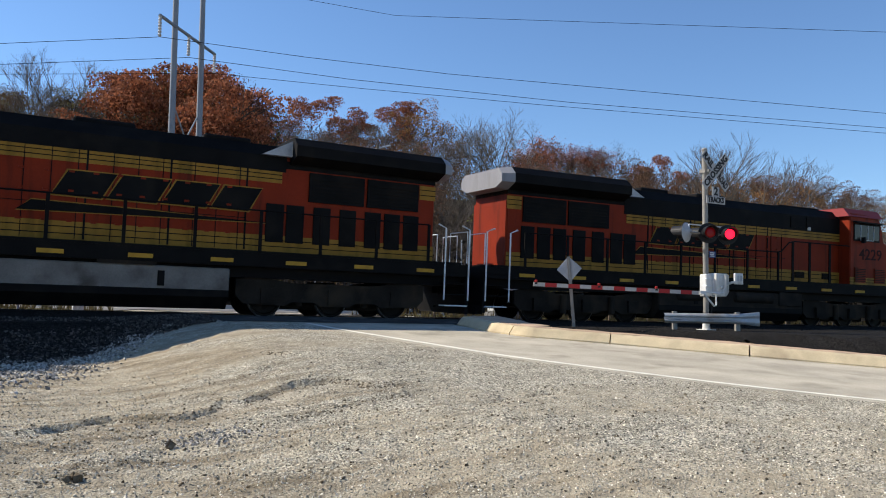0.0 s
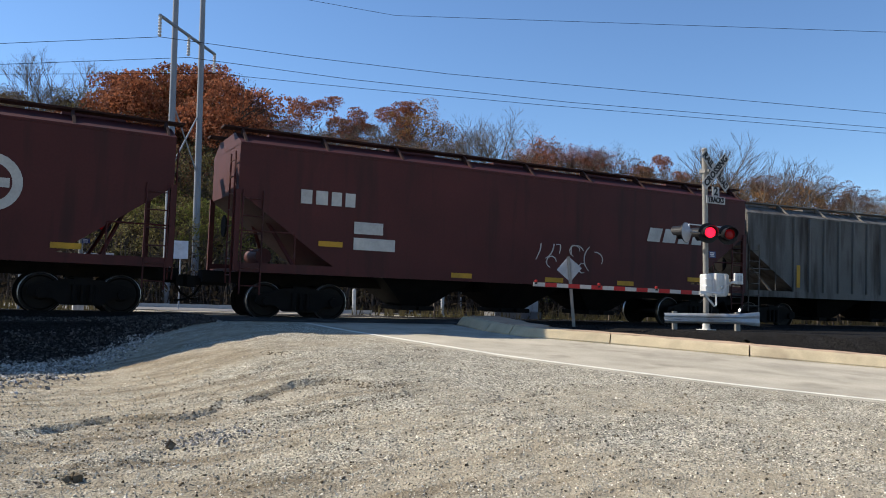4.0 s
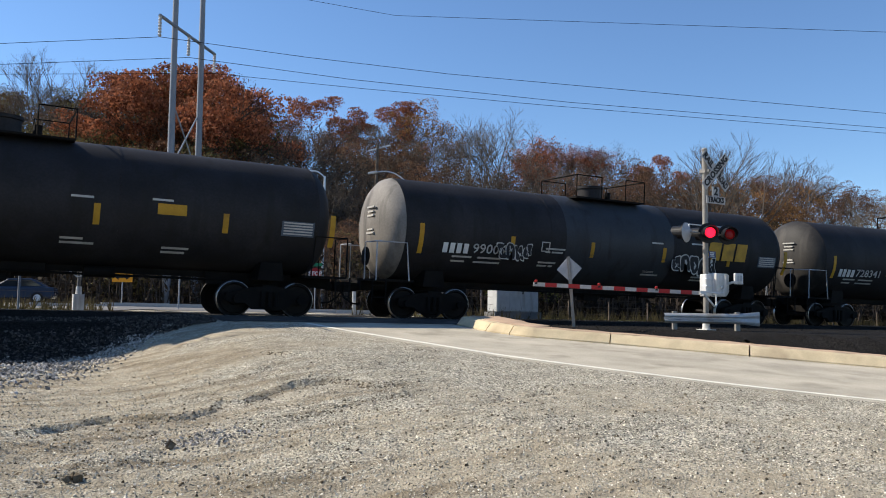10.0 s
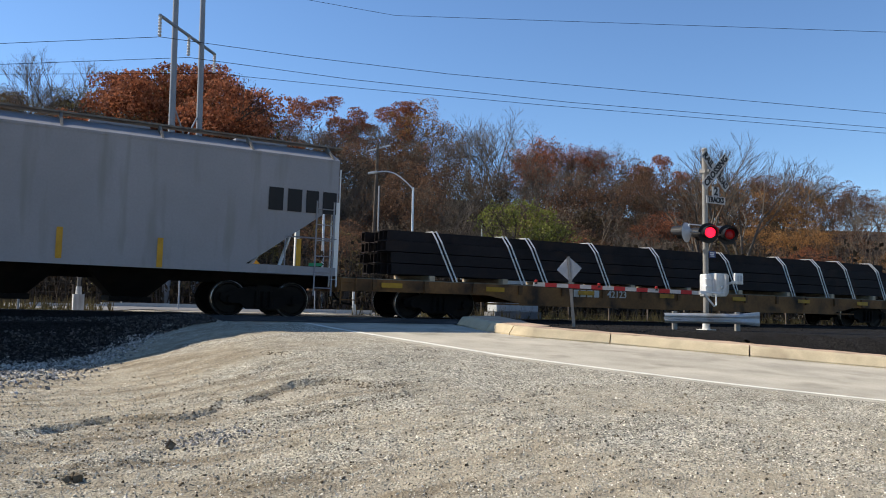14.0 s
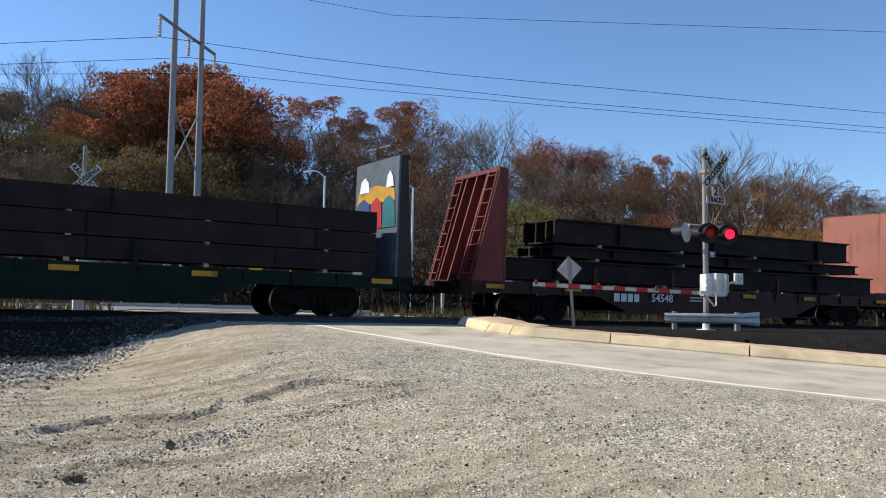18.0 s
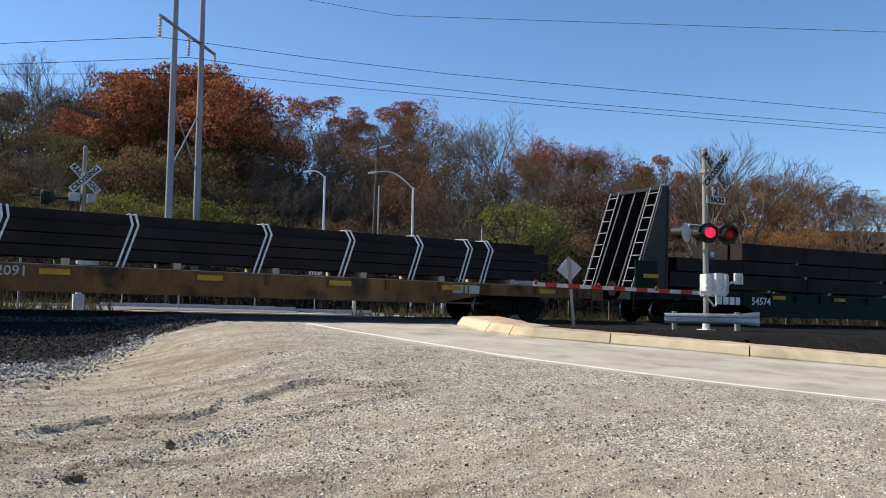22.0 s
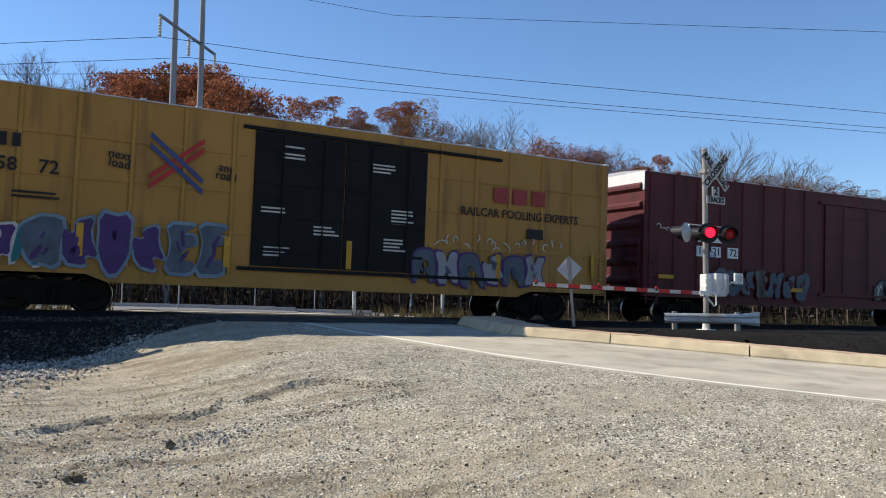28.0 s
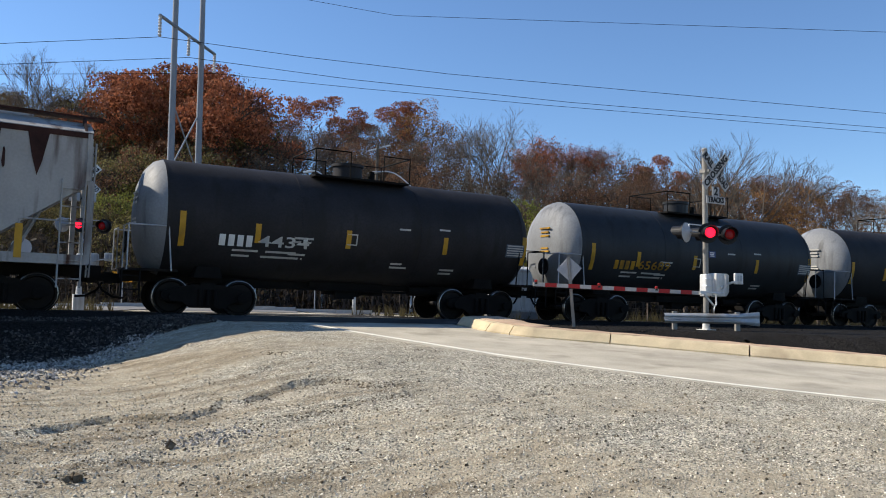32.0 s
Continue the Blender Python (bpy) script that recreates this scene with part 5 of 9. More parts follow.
        for i in range(5):
            tagged(patch("small_print", 0.403 * L, 0.452 * L, low_ - 0.16 + i * 0.07, low_ - 0.125 + i * 0.07, R, centre, M["pale"], nt, lift=0.012), kind="stuff")
        sx = num_x + 3.35
        for a, b, z0, z1 in ((0, 0.3, 0, 0.03), (0, 0.3, 0.27, 0.3), (0, 0.03, 0.03, 0.27), (0.27, 0.3, 0.03, 0.27)):
            patch("stencil_bar", sx + a, sx + b, low_ + z0 - 0.15, low_ + z1 - 0.15, R, centre, M["pale"], car, lift=0.006)
    if yellow_mark:
        patch("notice", 0.208 * L, 0.25 * L, low_ + 0.1, low_ + 0.36, R, centre, M["yellow"], car, "small yellow notice")
    # end stencils
    he = S()
    for k, wd in ((0.55, 0.55), (0.42, 0.4), (0.3, 0.45), (-0.1, 0.4), (-0.2, 0.5)):
        he.box(-h - 0.01, -h + 0.03, -wd / 2 - 0.25, wd / 2 - 0.25, centre + k, centre + k + 0.05)
    tagged(part("small_print", he, M["pale"] if num_mat == "white" else M["yellow"], car), kind="stuff")
    # sump, outlet valve and brake rods below the belly
    lo = centre - R
    part("sump", S().box(-1.1, 1.1, -0.32, 0.32, lo - 0.16, lo + 0.06).box(-0.3, 0.3, -0.2, 0.2, lo - 0.42, lo - 0.1), M["under"], car, bevel=0.02)
    part("brake_rod", S().rod((-h + 2.6, -0.3, lo - 0.16), (h - 2.6, -0.3, lo - 0.2), 0.035, 6), M["under"], car)
    part("brake_rod", S().rod((-h + 2.6, 0.35, lo - 0.1), (h - 2.6, 0.35, lo - 0.12), 0.03, 6), M["under"], car)
    part("saddle_beam", S().box(-h + 2.2, h - 2.2, -0.2, 0.2, lo - 0.14, lo + 0.04), M["under"], car)
    part("brake_cylinder", S().lathe([(1.9, 0.14), (2.6, 0.14)], 12, "x", (0, -0.35, lo - 0.12)), M["under"], car)
    return car, h, yy, centre


# ---- covered hoppers ----
def hopper_car(q0, q1, top, col, label, ribbed=False, bays=3, dark_walk=False, low=1.35, half=1.55, cut=2.0, slope_mat=None, rust_top=False):
    """Covered hopper: smooth or ribbed sides, slope sheets at the ends, open end frames with ladders, discharge bays."""
    L = q1 - q0
    car = ride(thing("hopper_car", label, "freight car", "covered hopper cars"), (q0 + q1) / 2)
    h = L / 2
    eave = top - 0.42
    m = M[col]
    # Sun on the ends is put into the colour of their sheets and frames
    em = M["hopper_sunlit"] if col in ("hopper_grey", "hopper_pale") else m
    # side sheet with slanted lower corners; the body is one closed solid
    out = [(-h, eave), (-h, eave - 1.15), (-h + cut, low + 0.25), (-h + cut + 0.4, low), (h - cut - 0.4, low), (h - cut, low + 0.25), (h, eave - 1.15), (h, eave)]
    part("body", S().prism(out, -half, half), m, car)
    roof = S().prism([(-half - 0.02, eave - 0.04), (half + 0.02, eave - 0.04), (half + 0.02, eave + 0.02), (half * 0.55, top - 0.08), (-half * 0.55, top - 0.08), (-half - 0.02, eave + 0.02)], -h, h, "x")
    part("roof", roof, m, car)
    # running board along the roof, on brackets
    wm = M["rust_stain"] if dark_walk else M["walk_grey"]
    part("roof_walk", S().box(-h - 0.3, h + 0.3, -1.02, -0.62, top + 0.02, top + 0.06).box(-h - 0.3, h + 0.3, 0.62, 1.02, top + 0.02, top + 0.06), wm, car)
    br = S().prism([(-1.55, eave + 0.02), (-1.0, top + 0.02), (-0.9, top + 0.02), (-0.9, eave + 0.25)], -0.03, 0.03, "x").mesh("walk_bracket", wm)
    nb = 9
    for i in range(nb):
        part("walk_bracket", br, None, car, at=pose(-h + 0.15 + (L - 0.3) * i / (nb - 1), 0, 0))
    hatch = S().box(-0.7, 0.7, -0.35, 0.35, top - 0.1, top + 0.08).mesh("hatch", m)
    for i in range(5):
        part("hatch", hatch, None, car, at=pose(-h + L * (i + 0.5) / 5, 0, 0))
    # sill along the bottom
    part("side_sill", S().box(-h, h, -half - 0.02, -half + 0.12, low - 0.22, low + 0.0).box(-h, h, half - 0.12, half + 0.02, low - 0.22, low), m, car)
    # open ends: corner posts, slope braces, ladders, platform
    for e in (-1, 1):
        for yy in (-half + 0.05, half - 0.05):
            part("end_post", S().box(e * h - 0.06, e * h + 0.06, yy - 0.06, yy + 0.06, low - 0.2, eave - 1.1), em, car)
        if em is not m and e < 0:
            part("end_sheet", S().box(-h - 0.012, -h + 0.004, -half, half, eave - 1.15, eave + 0.0), em, car, "end sheet painted white for the sun on it")
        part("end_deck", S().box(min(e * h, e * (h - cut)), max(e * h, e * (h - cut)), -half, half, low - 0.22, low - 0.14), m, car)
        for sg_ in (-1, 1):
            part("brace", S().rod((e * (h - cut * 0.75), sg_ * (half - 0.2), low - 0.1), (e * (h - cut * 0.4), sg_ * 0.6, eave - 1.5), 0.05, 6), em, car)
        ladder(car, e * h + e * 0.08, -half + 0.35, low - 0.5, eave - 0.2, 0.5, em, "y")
        ladder(car, e * (h - 0.35), -half - 0.03, low - 0.75, eave - 1.1, 0.48, m, "x")
        gr = S()
        gr.rod((e * h, -half, low + 0.75), (e * (h - cut * 0.7), -half, low + 0.75), 0.02, 5)
        gr.rod((e * (h - cut * 0.7), -half, low - 0.1), (e * (h - cut * 0.7), -half, low + 0.75), 0.02, 5)
        part("hand_rail", gr, m, car)
    part("air_tank", S().lathe([(-0.6, 0.2), (0.6, 0.2)], 14, "y", (-h + 0.9, 0, low + 0.2)), m, car, smooth=True)
    part("hand_brake", S().lathe([(-h - 0.04, 0.27), (-h - 0.08, 0.27)], 16, "x", (0, -0.4, low + 0.9)), M["under"], car)
    # discharge bays
    bm_ = slope_mat or M["under"]
    span = (L - 2 * cut - 3.2) / bays
    for i in range(bays):
        a = -h + cut + 1.6 + span * i
        bay = S()
        mid = a + span / 2
        bot, w = 0.42, 0.4
        k = len(bay.v)
        vs = []
        for z, hx, hy in ((low - 0.02, span / 2 - 0.03, half - 0.15), (bot, w, 0.55)):
            vs += [(mid - hx, -hy, z), (mid + hx, -hy, z), (mid + hx, hy, z), (mid - hx, hy, z)]
        bay.add(vs, [(0, 1, 5, 4), (1, 2, 6, 5), (2, 3, 7, 6), (3, 0, 4, 7), (4, 5, 6, 7), (3, 2, 1, 0)])
        bay.box(mid - w - 0.08, mid + w + 0.08, -0.7, 0.7, bot - 0.12, bot)
        bay.rod((mid, -0.85, bot - 0.06), (mid, 0.7, bot - 0.06), 0.06, 8)
        part("discharge_bay", bay, bm_, car)
    if ribbed:
        post = S().prism([(-0.06, 0), (0.06, 0), (0.04, -0.07), (-0.04, -0.07)], low, eave - 0.02, "z").mesh("side_post", m)
        n = 16
        for i in range(n):
            x = -h + cut + 0.25 + (L - 2 * cut - 0.5) * i / (n - 1)
            part("side_post", post, None, car, at=pose(x, -half, 0))
        for e in (-1, 1):
            part("side_post", S().box(e * (h - 0.07) - 0.05, e * (h - 0.07) + 0.05, -half - 0.05, -half, eave - 1.1, eave - 0.02), m, car)
    if rust_top:
        part("roof_edge", S().box(-h, h, -half - 0.03, -half, eave - 0.12, eave), M["rust_stain"], car, "rusted roof edge")
    running_gear(car, L, 1.75, 0.6)
    return car, h, -half - 0.02, low, eave


# ---- flat cars and their loads ----
def flat_car(q0, q1, deck, col, label, fish=0.5, half=1.45, ends=None, inset=2.6, stakes=True, lettering_mat="white"):
    L = q1 - q0
    car = ride(thing("flat_car", label, "freight car", "flat cars"), (q0 + q1) / 2)
    h = L / 2
    m = M[col]
    z0 = deck - 0.35
    part("deck", S().box(-h, h, -half, half, deck - 0.1, deck), M["plank"] if col in ("ochre",) else m, car)
    k = 4.6
    part("side_sill", S().prism([(-h, deck - 0.02), (h, deck - 0.02), (h, z0), (h - k, z0), (h - k - 1.3, z0 - fish), (-h + k + 1.3, z0 - fish), (-h + k, z0), (-h, z0)], -half - 0.03, -half + 0.02), m, car)
    part("side_sill", S().prism([(-h, deck - 0.02), (h, deck - 0.02), (h, z0), (h - k, z0), (h - k - 1.3, z0 - fish), (-h + k + 1.3, z0 - fish), (-h + k, z0), (-h, z0)], half - 0.02, half + 0.03), m, car)
    part("end_sill", S().box(-h - 0.04, -h + 0.02, -half, half, z0 - 0.05, deck), m, car)
    if stakes:
        sp = S().box(-0.06, 0.06, -half - 0.1, -half - 0.03, deck - 0.3, deck - 0.02).mesh("stake_pocket", m)
        for i in range(16):
            part("stake_pocket", sp, None, car, at=pose(-h + 1.0 + (L - 2) * i / 15, 0, 0))
    part("flange", S().box(-h + k, h - k, -half - 0.06, -half + 0.1, z0 - fish - 0.02, z0 - fish + 0.03), m, car)
    ladder(car, -h + 0.25, -half - 0.06, 0.4, deck, 0.42, m, "x", 3)
    ladder(car, h - 0.25, -half - 0.06, 0.4, deck, 0.42, m, "x", 3)
    part("hand_brake", S().lathe([(-h - 0.1, 0.26), (-h - 0.14, 0.26)], 16, "x", (0, -0.6, deck - 0.05)), M["under"], car)
    running_gear(car, L, inset, 0.55)
    return car, h, -half - 0.045


def bulkhead(car, x, face, deck, top, col, slope=0.75, plate=None, ribs=3, planks=False, half=1.45):
    """A braced end wall. face: -1 if its ribbed back looks towards -x."""
    # Red bulkheads get a brighter red for the sun, black ones pale ladders for lit edges
    m = M["bulk_red" if col == "flat_red" else col]
    rib = M["hopper_pale"] if col == "black" else m
    # side cheeks taper upward; the wall stands on the load's side
    wall = x
    foot = x + face * slope
    for yy in (-half + 0.02, half - 0.1):
        part("cheek", S().prism([(foot, deck - 0.3), (wall, deck - 0.3), (wall, top), (wall + face * 0.22, top)], yy, yy + 0.08), m, car)
    if planks:
        pk = S().box(-0.06, 0.0, -half + 0.05, half - 0.05, 0.01, 0.155).mesh("plank", M["plank"])
        n = int((top - deck) / 0.165)
        for i in range(n):
            part("plank", pk, None, car, at=pose(wall - face * 0.0 + (0 if face > 0 else 0.06), 0, deck + i * 0.165))
        part("bulkhead", S().box(min(wall, wall + face * 0.1), max(wall, wall + face * 0.1), -half, half, deck, top), m, car)
    else:
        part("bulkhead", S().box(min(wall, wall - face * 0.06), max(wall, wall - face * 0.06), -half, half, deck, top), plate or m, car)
    for i in range(ribs):
        yy = -half + 0.1 + (2 * half - 0.3) * (i + 1) / (ribs + 1)
        part("bulkhead_rib", S().prism([(foot, deck), (wall, deck), (wall, top), (wall + face * 0.2, top)], yy, yy + 0.07), m, car)
    part("bulkhead_cap", S().box(min(wall, wall + face * 0.26), max(wall, wall + face * 0.26), -half, half, top - 0.1, top + 0.02), m, car)
    n = 8
    for yy in (-half + 0.35, half - 0.35):
        s = S()
        for i in range(n):
            t = (i + 0.5) / n
            xx = foot + (wall + face * 0.22 - foot) * t + face * 0.03
            s.rod((xx, yy - 0.25, deck + (top - deck) * t), (xx, yy + 0.25, deck + (top - deck) * t), 0.018, 5)
        for o in (-0.25, 0.25):
            s.rod((foot + face * 0.03, yy + o, deck - 0.2), (wall + face * 0.25, yy + o, top), 0.022, 5)
        part("ladder", s, rib, car)


def tube_load(q, x0, x1, deck, rows, size, label, seed, q_car, straps=9, tilt_strap=0.3, half=1.3, cross="crossed"):
    """A stack of square steel tubes under white straps, resting on timbers."""
    ld = ride(thing("steel_load", label, "steel load", "loads on flat cars"), q_car)
    L = x1 - x0
    rng = random.Random(seed)
    n = int(2 * half / size)
    wall = 0.02
    z = deck + 0.16
    tim = S().box(-0.09, 0.09, -half, half, deck, deck + 0.15).mesh("timber", M["timber"], bevel=0.01)
    for i in range(9):
        part("timber", tim, None, ld, at=pose(x0 + L * (i + 0.5) / 9, 0, 0))
    for r in range(rows):
        z0 = z + r * (size + 0.015)
        cols = n - (2 if r >= rows - 1 and rows > 2 else 0)
        w = cols * size
        for c in range(cols):
            y0 = -w / 2 + c * size
            a, b = x0 + rng.uniform(-0.25, 0.2), x1 + rng.uniform(-0.2, 0.2)
            s = S()
            y1, z1 = y0 + size - 0.01, z0 + size - 0.01
            ring = [(y0, z0), (y1, z0), (y1, z1), (y0, z1), (y0 + wall, z0 + wall), (y1 - wall, z0 + wall), (y1 - wall, z1 - wall), (y0 + wall, z1 - wall)]
            s.v = [(e, p[0], p[1]) for e in (a, b) for p in ring]
            for i in range(4):
                j = (i + 1) % 4
                s.f += [(i, j, 8 + j, 8 + i), (4 + j, 4 + i, 12 + i, 12 + j), (i, 4 + i, 4 + j, j), (8 + j, 12 + j, 12 + i, 8 + i)]
            part("steel_tube", s, M["dark_steel"], ld)
    top = z + rows * (size + 0.015)
    wall_top = top - (size + 0.015)
    hw = n * size / 2 + 0.012
    for x in straps:
        for o in (0, 0.13):
            s = S()
            a = x + o
            s.prism([(a + tilt_strap, deck), (a + tilt_strap + 0.05, deck), (a + 0.05, wall_top), (a, wall_top)], -hw - 0.012, -hw)
            hi = [(a, -hw - 0.012, wall_top), (a + 0.05, -hw - 0.012, wall_top), (a + 0.01, -hw + size, top + 0.01), (a - 0.04, -hw + size, top + 0.01)]
            s.add(hi + [(p_[0], p_[1], p_[2] + 0.012) for p_ in hi], [(0, 1, 2, 3), (4, 5, 6, 7), (0, 1, 5, 4), (1, 2, 6, 5), (2, 3, 7, 6), (3, 0, 4, 7)])
            s.box(a - 0.04, a + 0.01, -hw + size, hw - size, top, top + 0.012)
            part("strap", s, M["strap"], ld, "white webbing strap")
    return ld


def stack_load(q_car, x0, x1, layers, label, half=1.3, y_in=0.0, beam=False, straps=()):
    """Stacks of dark steel beams or bars in layers: (z0, z1, from, to)."""
    ld = ride(thing("steel_load", label, "steel load", "loads on flat cars"), q_car)
    rng = random.Random(int(q_car))
    for z0, z1, a, b in layers:
        n = max(1, int((b - a) / 6.0))
        w = half * (1 if z0 < 2.2 else 0.96)
        k = 4
        for j in range(k):
            ya, yb = -w + 2 * w * j / k, -w + 2 * w * (j + 1) / k - 0.02
            e0, e1 = a + rng.uniform(0, 0.2), b - rng.uniform(0, 0.2)
            s = S()
            if beam:
                t = 0.05
                s.box(e0, e1, ya, yb, z0, z0 + t).box(e0, e1, ya, yb, z1 - t, z1).box(e0, e1, ya + 0.12, ya + 0.2, z0 + t, z1 - t)
            else:
                s.box(e0, e1, ya, yb, z0, z1)
            part("steel_beam" if beam else "steel_bar", s, M["dark_steel"], ld)
        for i in range(n + 1):
            x = a + (b - a) * (i + rng.uniform(0.3, 0.6)) / (n + 1)
            part("band", S().box(x, x + 0.05, -w - 0.012, w + 0.012, z0 + 0.0, z1 + 0.012), M["under"], ld)
        for i in range(n * 2):
            x = a + (b - a) * (i + 0.5) / (n * 2)
            part("timber", S().box(x - 0.06, x + 0.06, -w, w, z0 - 0.09, z0), M["timber"], ld)
    return ld


def coil(q_car, x, z, r, w, lean=0.0):
    """A roll of sheet steel with a hollow core and bands round it."""
    c = ride(thing("steel_coil", "large dark roll of sheet steel with a hollow core", "steel coil", "steel coils"), q_car, pose(x, 0, z + r))
    s = S()
    ri = 0.30
    prof = [(-w / 2, ri), (-w / 2 + 0.0, r - 0.03), (-w / 2 + 0.02, r), (w / 2 - 0.02, r), (w / 2, r - 0.03), (w / 2, ri)]
    s.lathe(prof, 44, "x", caps=False)
    k = len(s.v)
    s.lathe([(w / 2, ri), (-w / 2, ri)], 44, "x", caps=False)
    part("roll", s, M["steel"], c, smooth=True)
    for xx in (-w * 0.06,):
        part("band", S().lathe([(xx - 0.02, r + 0.001), (xx - 0.02, r + 0.006), (xx + 0.02, r + 0.006), (xx + 0.02, r + 0.001)], 44, "x", caps=False), M["dark_steel"], c)
    e = S()
    for a in (0.6, 2.7, 4.3):
        e.box(-w / 2 - 0.008, -w / 2, -0.02, 0.02, ri, r, Matrix.Rotation(a, 4, "X"))
    part("eye_band", e, M["under"], c)
    return c


def coil_car(q0, q1, deck, col, label, coils, trough="under", low=0.55, half=1.4):
    L = q1 - q0
    car = ride(thing("coil_car", label, "freight car", "coil cars"), (q0 + q1) / 2)
    h = L / 2
    m = M[col]
    k = 3.6
    for yy in (-half, half - 0.08):
        part("side_sill", S().prism([(-h + 0.3, deck), (h - 0.3, deck), (h - 0.3, deck - 0.4), (h - k, deck - 0.45), (h - k - 1.2, low), (-h + k + 1.2, low), (-h + k, deck - 0.45), (-h + 0.3, deck - 0.4)], yy, yy + 0.08), m, car)
    part("trough", S().prism([(-half, deck), (-half + 0.1, deck), (-0.25, deck - 0.5), (0.25, deck - 0.5), (half - 0.1, deck), (half, deck), (half, deck - 0.6), (-half, deck - 0.6)], -h + 0.3, h - 0.3, "x"), M["under"], car)
    part("top_rail", S().box(-h + 0.2, h - 0.2, -half - 0.06, -half + 0.06, deck - 0.04, deck + 0.04), m, car)
    for e in (-1, 1):
        part("end_platform", S().box(min(e * h, e * (h - 0.6)), max(e * h, e * (h - 0.6)), -half, half, deck - 0.12, deck - 0.04), m, car)
        part("end_frame", S().prism([(e * (h - 0.6), deck + 0.25), (e * (h - 0.75), deck + 0.25), (e * (h - 1.5), deck), (e * (h - 0.55), deck)], -half, -half + 0.12), m, car)
        r = S()
        for yy in (-half + 0.05, half - 0.05):
            r.path([(e * h, yy, deck - 0.1), (e * h, yy, deck + 0.5), (e * (h - 0.6), yy, deck + 0.5), (e * (h - 0.6), yy, deck)], 0.02, 5)
        part("hand_rail", r, M["white"] if e < 0 else m, car)
        ladder(car, e * (h - 0.2), -half - 0.04, 0.4, deck, 0.42, m, "x", 3)
    running_gear(car, L, 1.85, 0.55)
    for x, r, w in coils:
        coil((q0 + q1) / 2, x, deck - 0.12, r, w)
    stripes(car, -half - 0.065, [(x, deck - 0.02) for x in (-0.46 * L, -0.3 * L, -0.06 * L, 0.08 * L, 0.26 * L, 0.43 * L)], w=0.5, h=0.1)
    return car, h, -half - 0.005


# ---- locomotives ----
def locomotive(q0, q1, flip, label, number="", grey_tank=False):
    """Six-axle road engine: radiator hood at one end, cab at the other. Local +x is the cab end."""
    L = q1 - q0
    car = ride(thing("locomotive", label, "locomotive", "locomotives"), (q0 + q1) / 2, pose(0, 0, 0, 0, 0, 180 if flip else 0))
    h = L / 2
    near = 1 if flip else -1           # the side that is seen

    def side(sh):                      # solids are drawn on -y and mirrored when the engine is turned
        if near > 0:
            sh.v = [(x, -y, z) for x, y, z in sh.v]
            sh.f = [f[::-1] for f in sh.f]
        return sh

    O, B, Y = M["orange"], M["loco_black"], M["loco_yellow"]
    hw = 1.02
    by = 3.8 if flip else 3.62         # top of the upper yellow band
    part("frame", S().box(-h, h, -1.5, 1.5, 1.28, 1.62).box(-h, h, -1.2, 1.2, 1.0, 1.28), B, car)
    part("walkway", S().box(-h + 0.3, h - 0.6, -1.52, 1.52, 1.62, 1.68), B, car)
    hood = part("hood", S().box(-h + 1.0, h - 4.6, -hw, hw, 1.68, 4.25), O, car, "orange hood side", bevel=0.03)
    part("hood_top", S().prism([(-hw - 0.02, by), (hw + 0.02, by), (hw + 0.02, 4.2), (hw - 0.2, 4.5), (-hw + 0.2, 4.5), (-hw - 0.02, 4.2)], -h + 5.5, h - 4.6, "x"), B, car)
    # radiator wings over the end hood
    wing = [(-hw - 0.1, 4.02), (hw + 0.1, 4.02), (1.53, 4.2), (1.53, 4.48), (1.28, 4.7), (-1.28, 4.7), (-1.53, 4.48), (-1.53, 4.2)]
    part("radiator", S().prism(wing, -h + 0.95, -h + 5.4, "x"), B, car)
    lid = S()
    for xx in (-h + 1.3, -h + 2.7, -h + 4.1):
        lid.box(xx, xx + 1.1, -1.1, 1.1, 4.69, 4.73)
    part("radiator_screen", lid, M["walk_grey"], car)
    part("hood_top", S().prism([(-hw - 0.01, 3.9), (hw + 0.01, 3.9), (hw + 0.01, 4.1), (-hw - 0.01, 4.1)], -h + 1.0, -h + 5.6, "x"), B, car)
    # Radiator end and wedge are coloured pale for the sun on them
    cap = S()
    for xx, k in ((-h + 0.6, 0.86), (-h + 0.95, 1.0)):
        cap.v += [(xx, y_ * k, 4.36 + (z_ - 4.36) * k) for y_, z_ in wing]
    cap.f = [(i_, (i_ + 1) % 8, 8 + (i_ + 1) % 8, 8 + i_) for i_ in range(8)] + [(7, 6, 5, 4, 3, 2, 1, 0)]
    part("radiator_end", cap, M["hopper_pale"], car, "pale grey radiator end")
    part("radiator_flank", side(S().prism([(-h + 5.4, 4.2), (-h + 6.2, 4.2), (-h + 5.4, 4.62)], -1.2, -hw + 0.1)), M["galv"], car, "wedge behind the radiator, painted pale for the sun")
    for x in (-h + 2.35, -h + 4.05):
        ig = part("intake", side(S().box(x - 0.8, x + 0.8, -hw - 0.06, -hw, 3.08, 3.86)), B, car, "black intake grille")
        for k in range(6):
            part("intake_bar", side(S().box(x - 0.72, x + 0.72, -hw - 0.075, -hw - 0.06, 3.16 + 0.1 * k, 3.2 + 0.1 * k)), M["under"], ig)
    for i, x in enumerate((-h + 1.75, -h + 2.35, -h + 2.95, -h + 3.7, -h + 4.45, -h + 5.2, -h + 5.75)):
        part("door_louver", side(S().box(x - 0.24, x + 0.24, -hw - 0.035, -hw, 1.95, 2.95)), B, car)
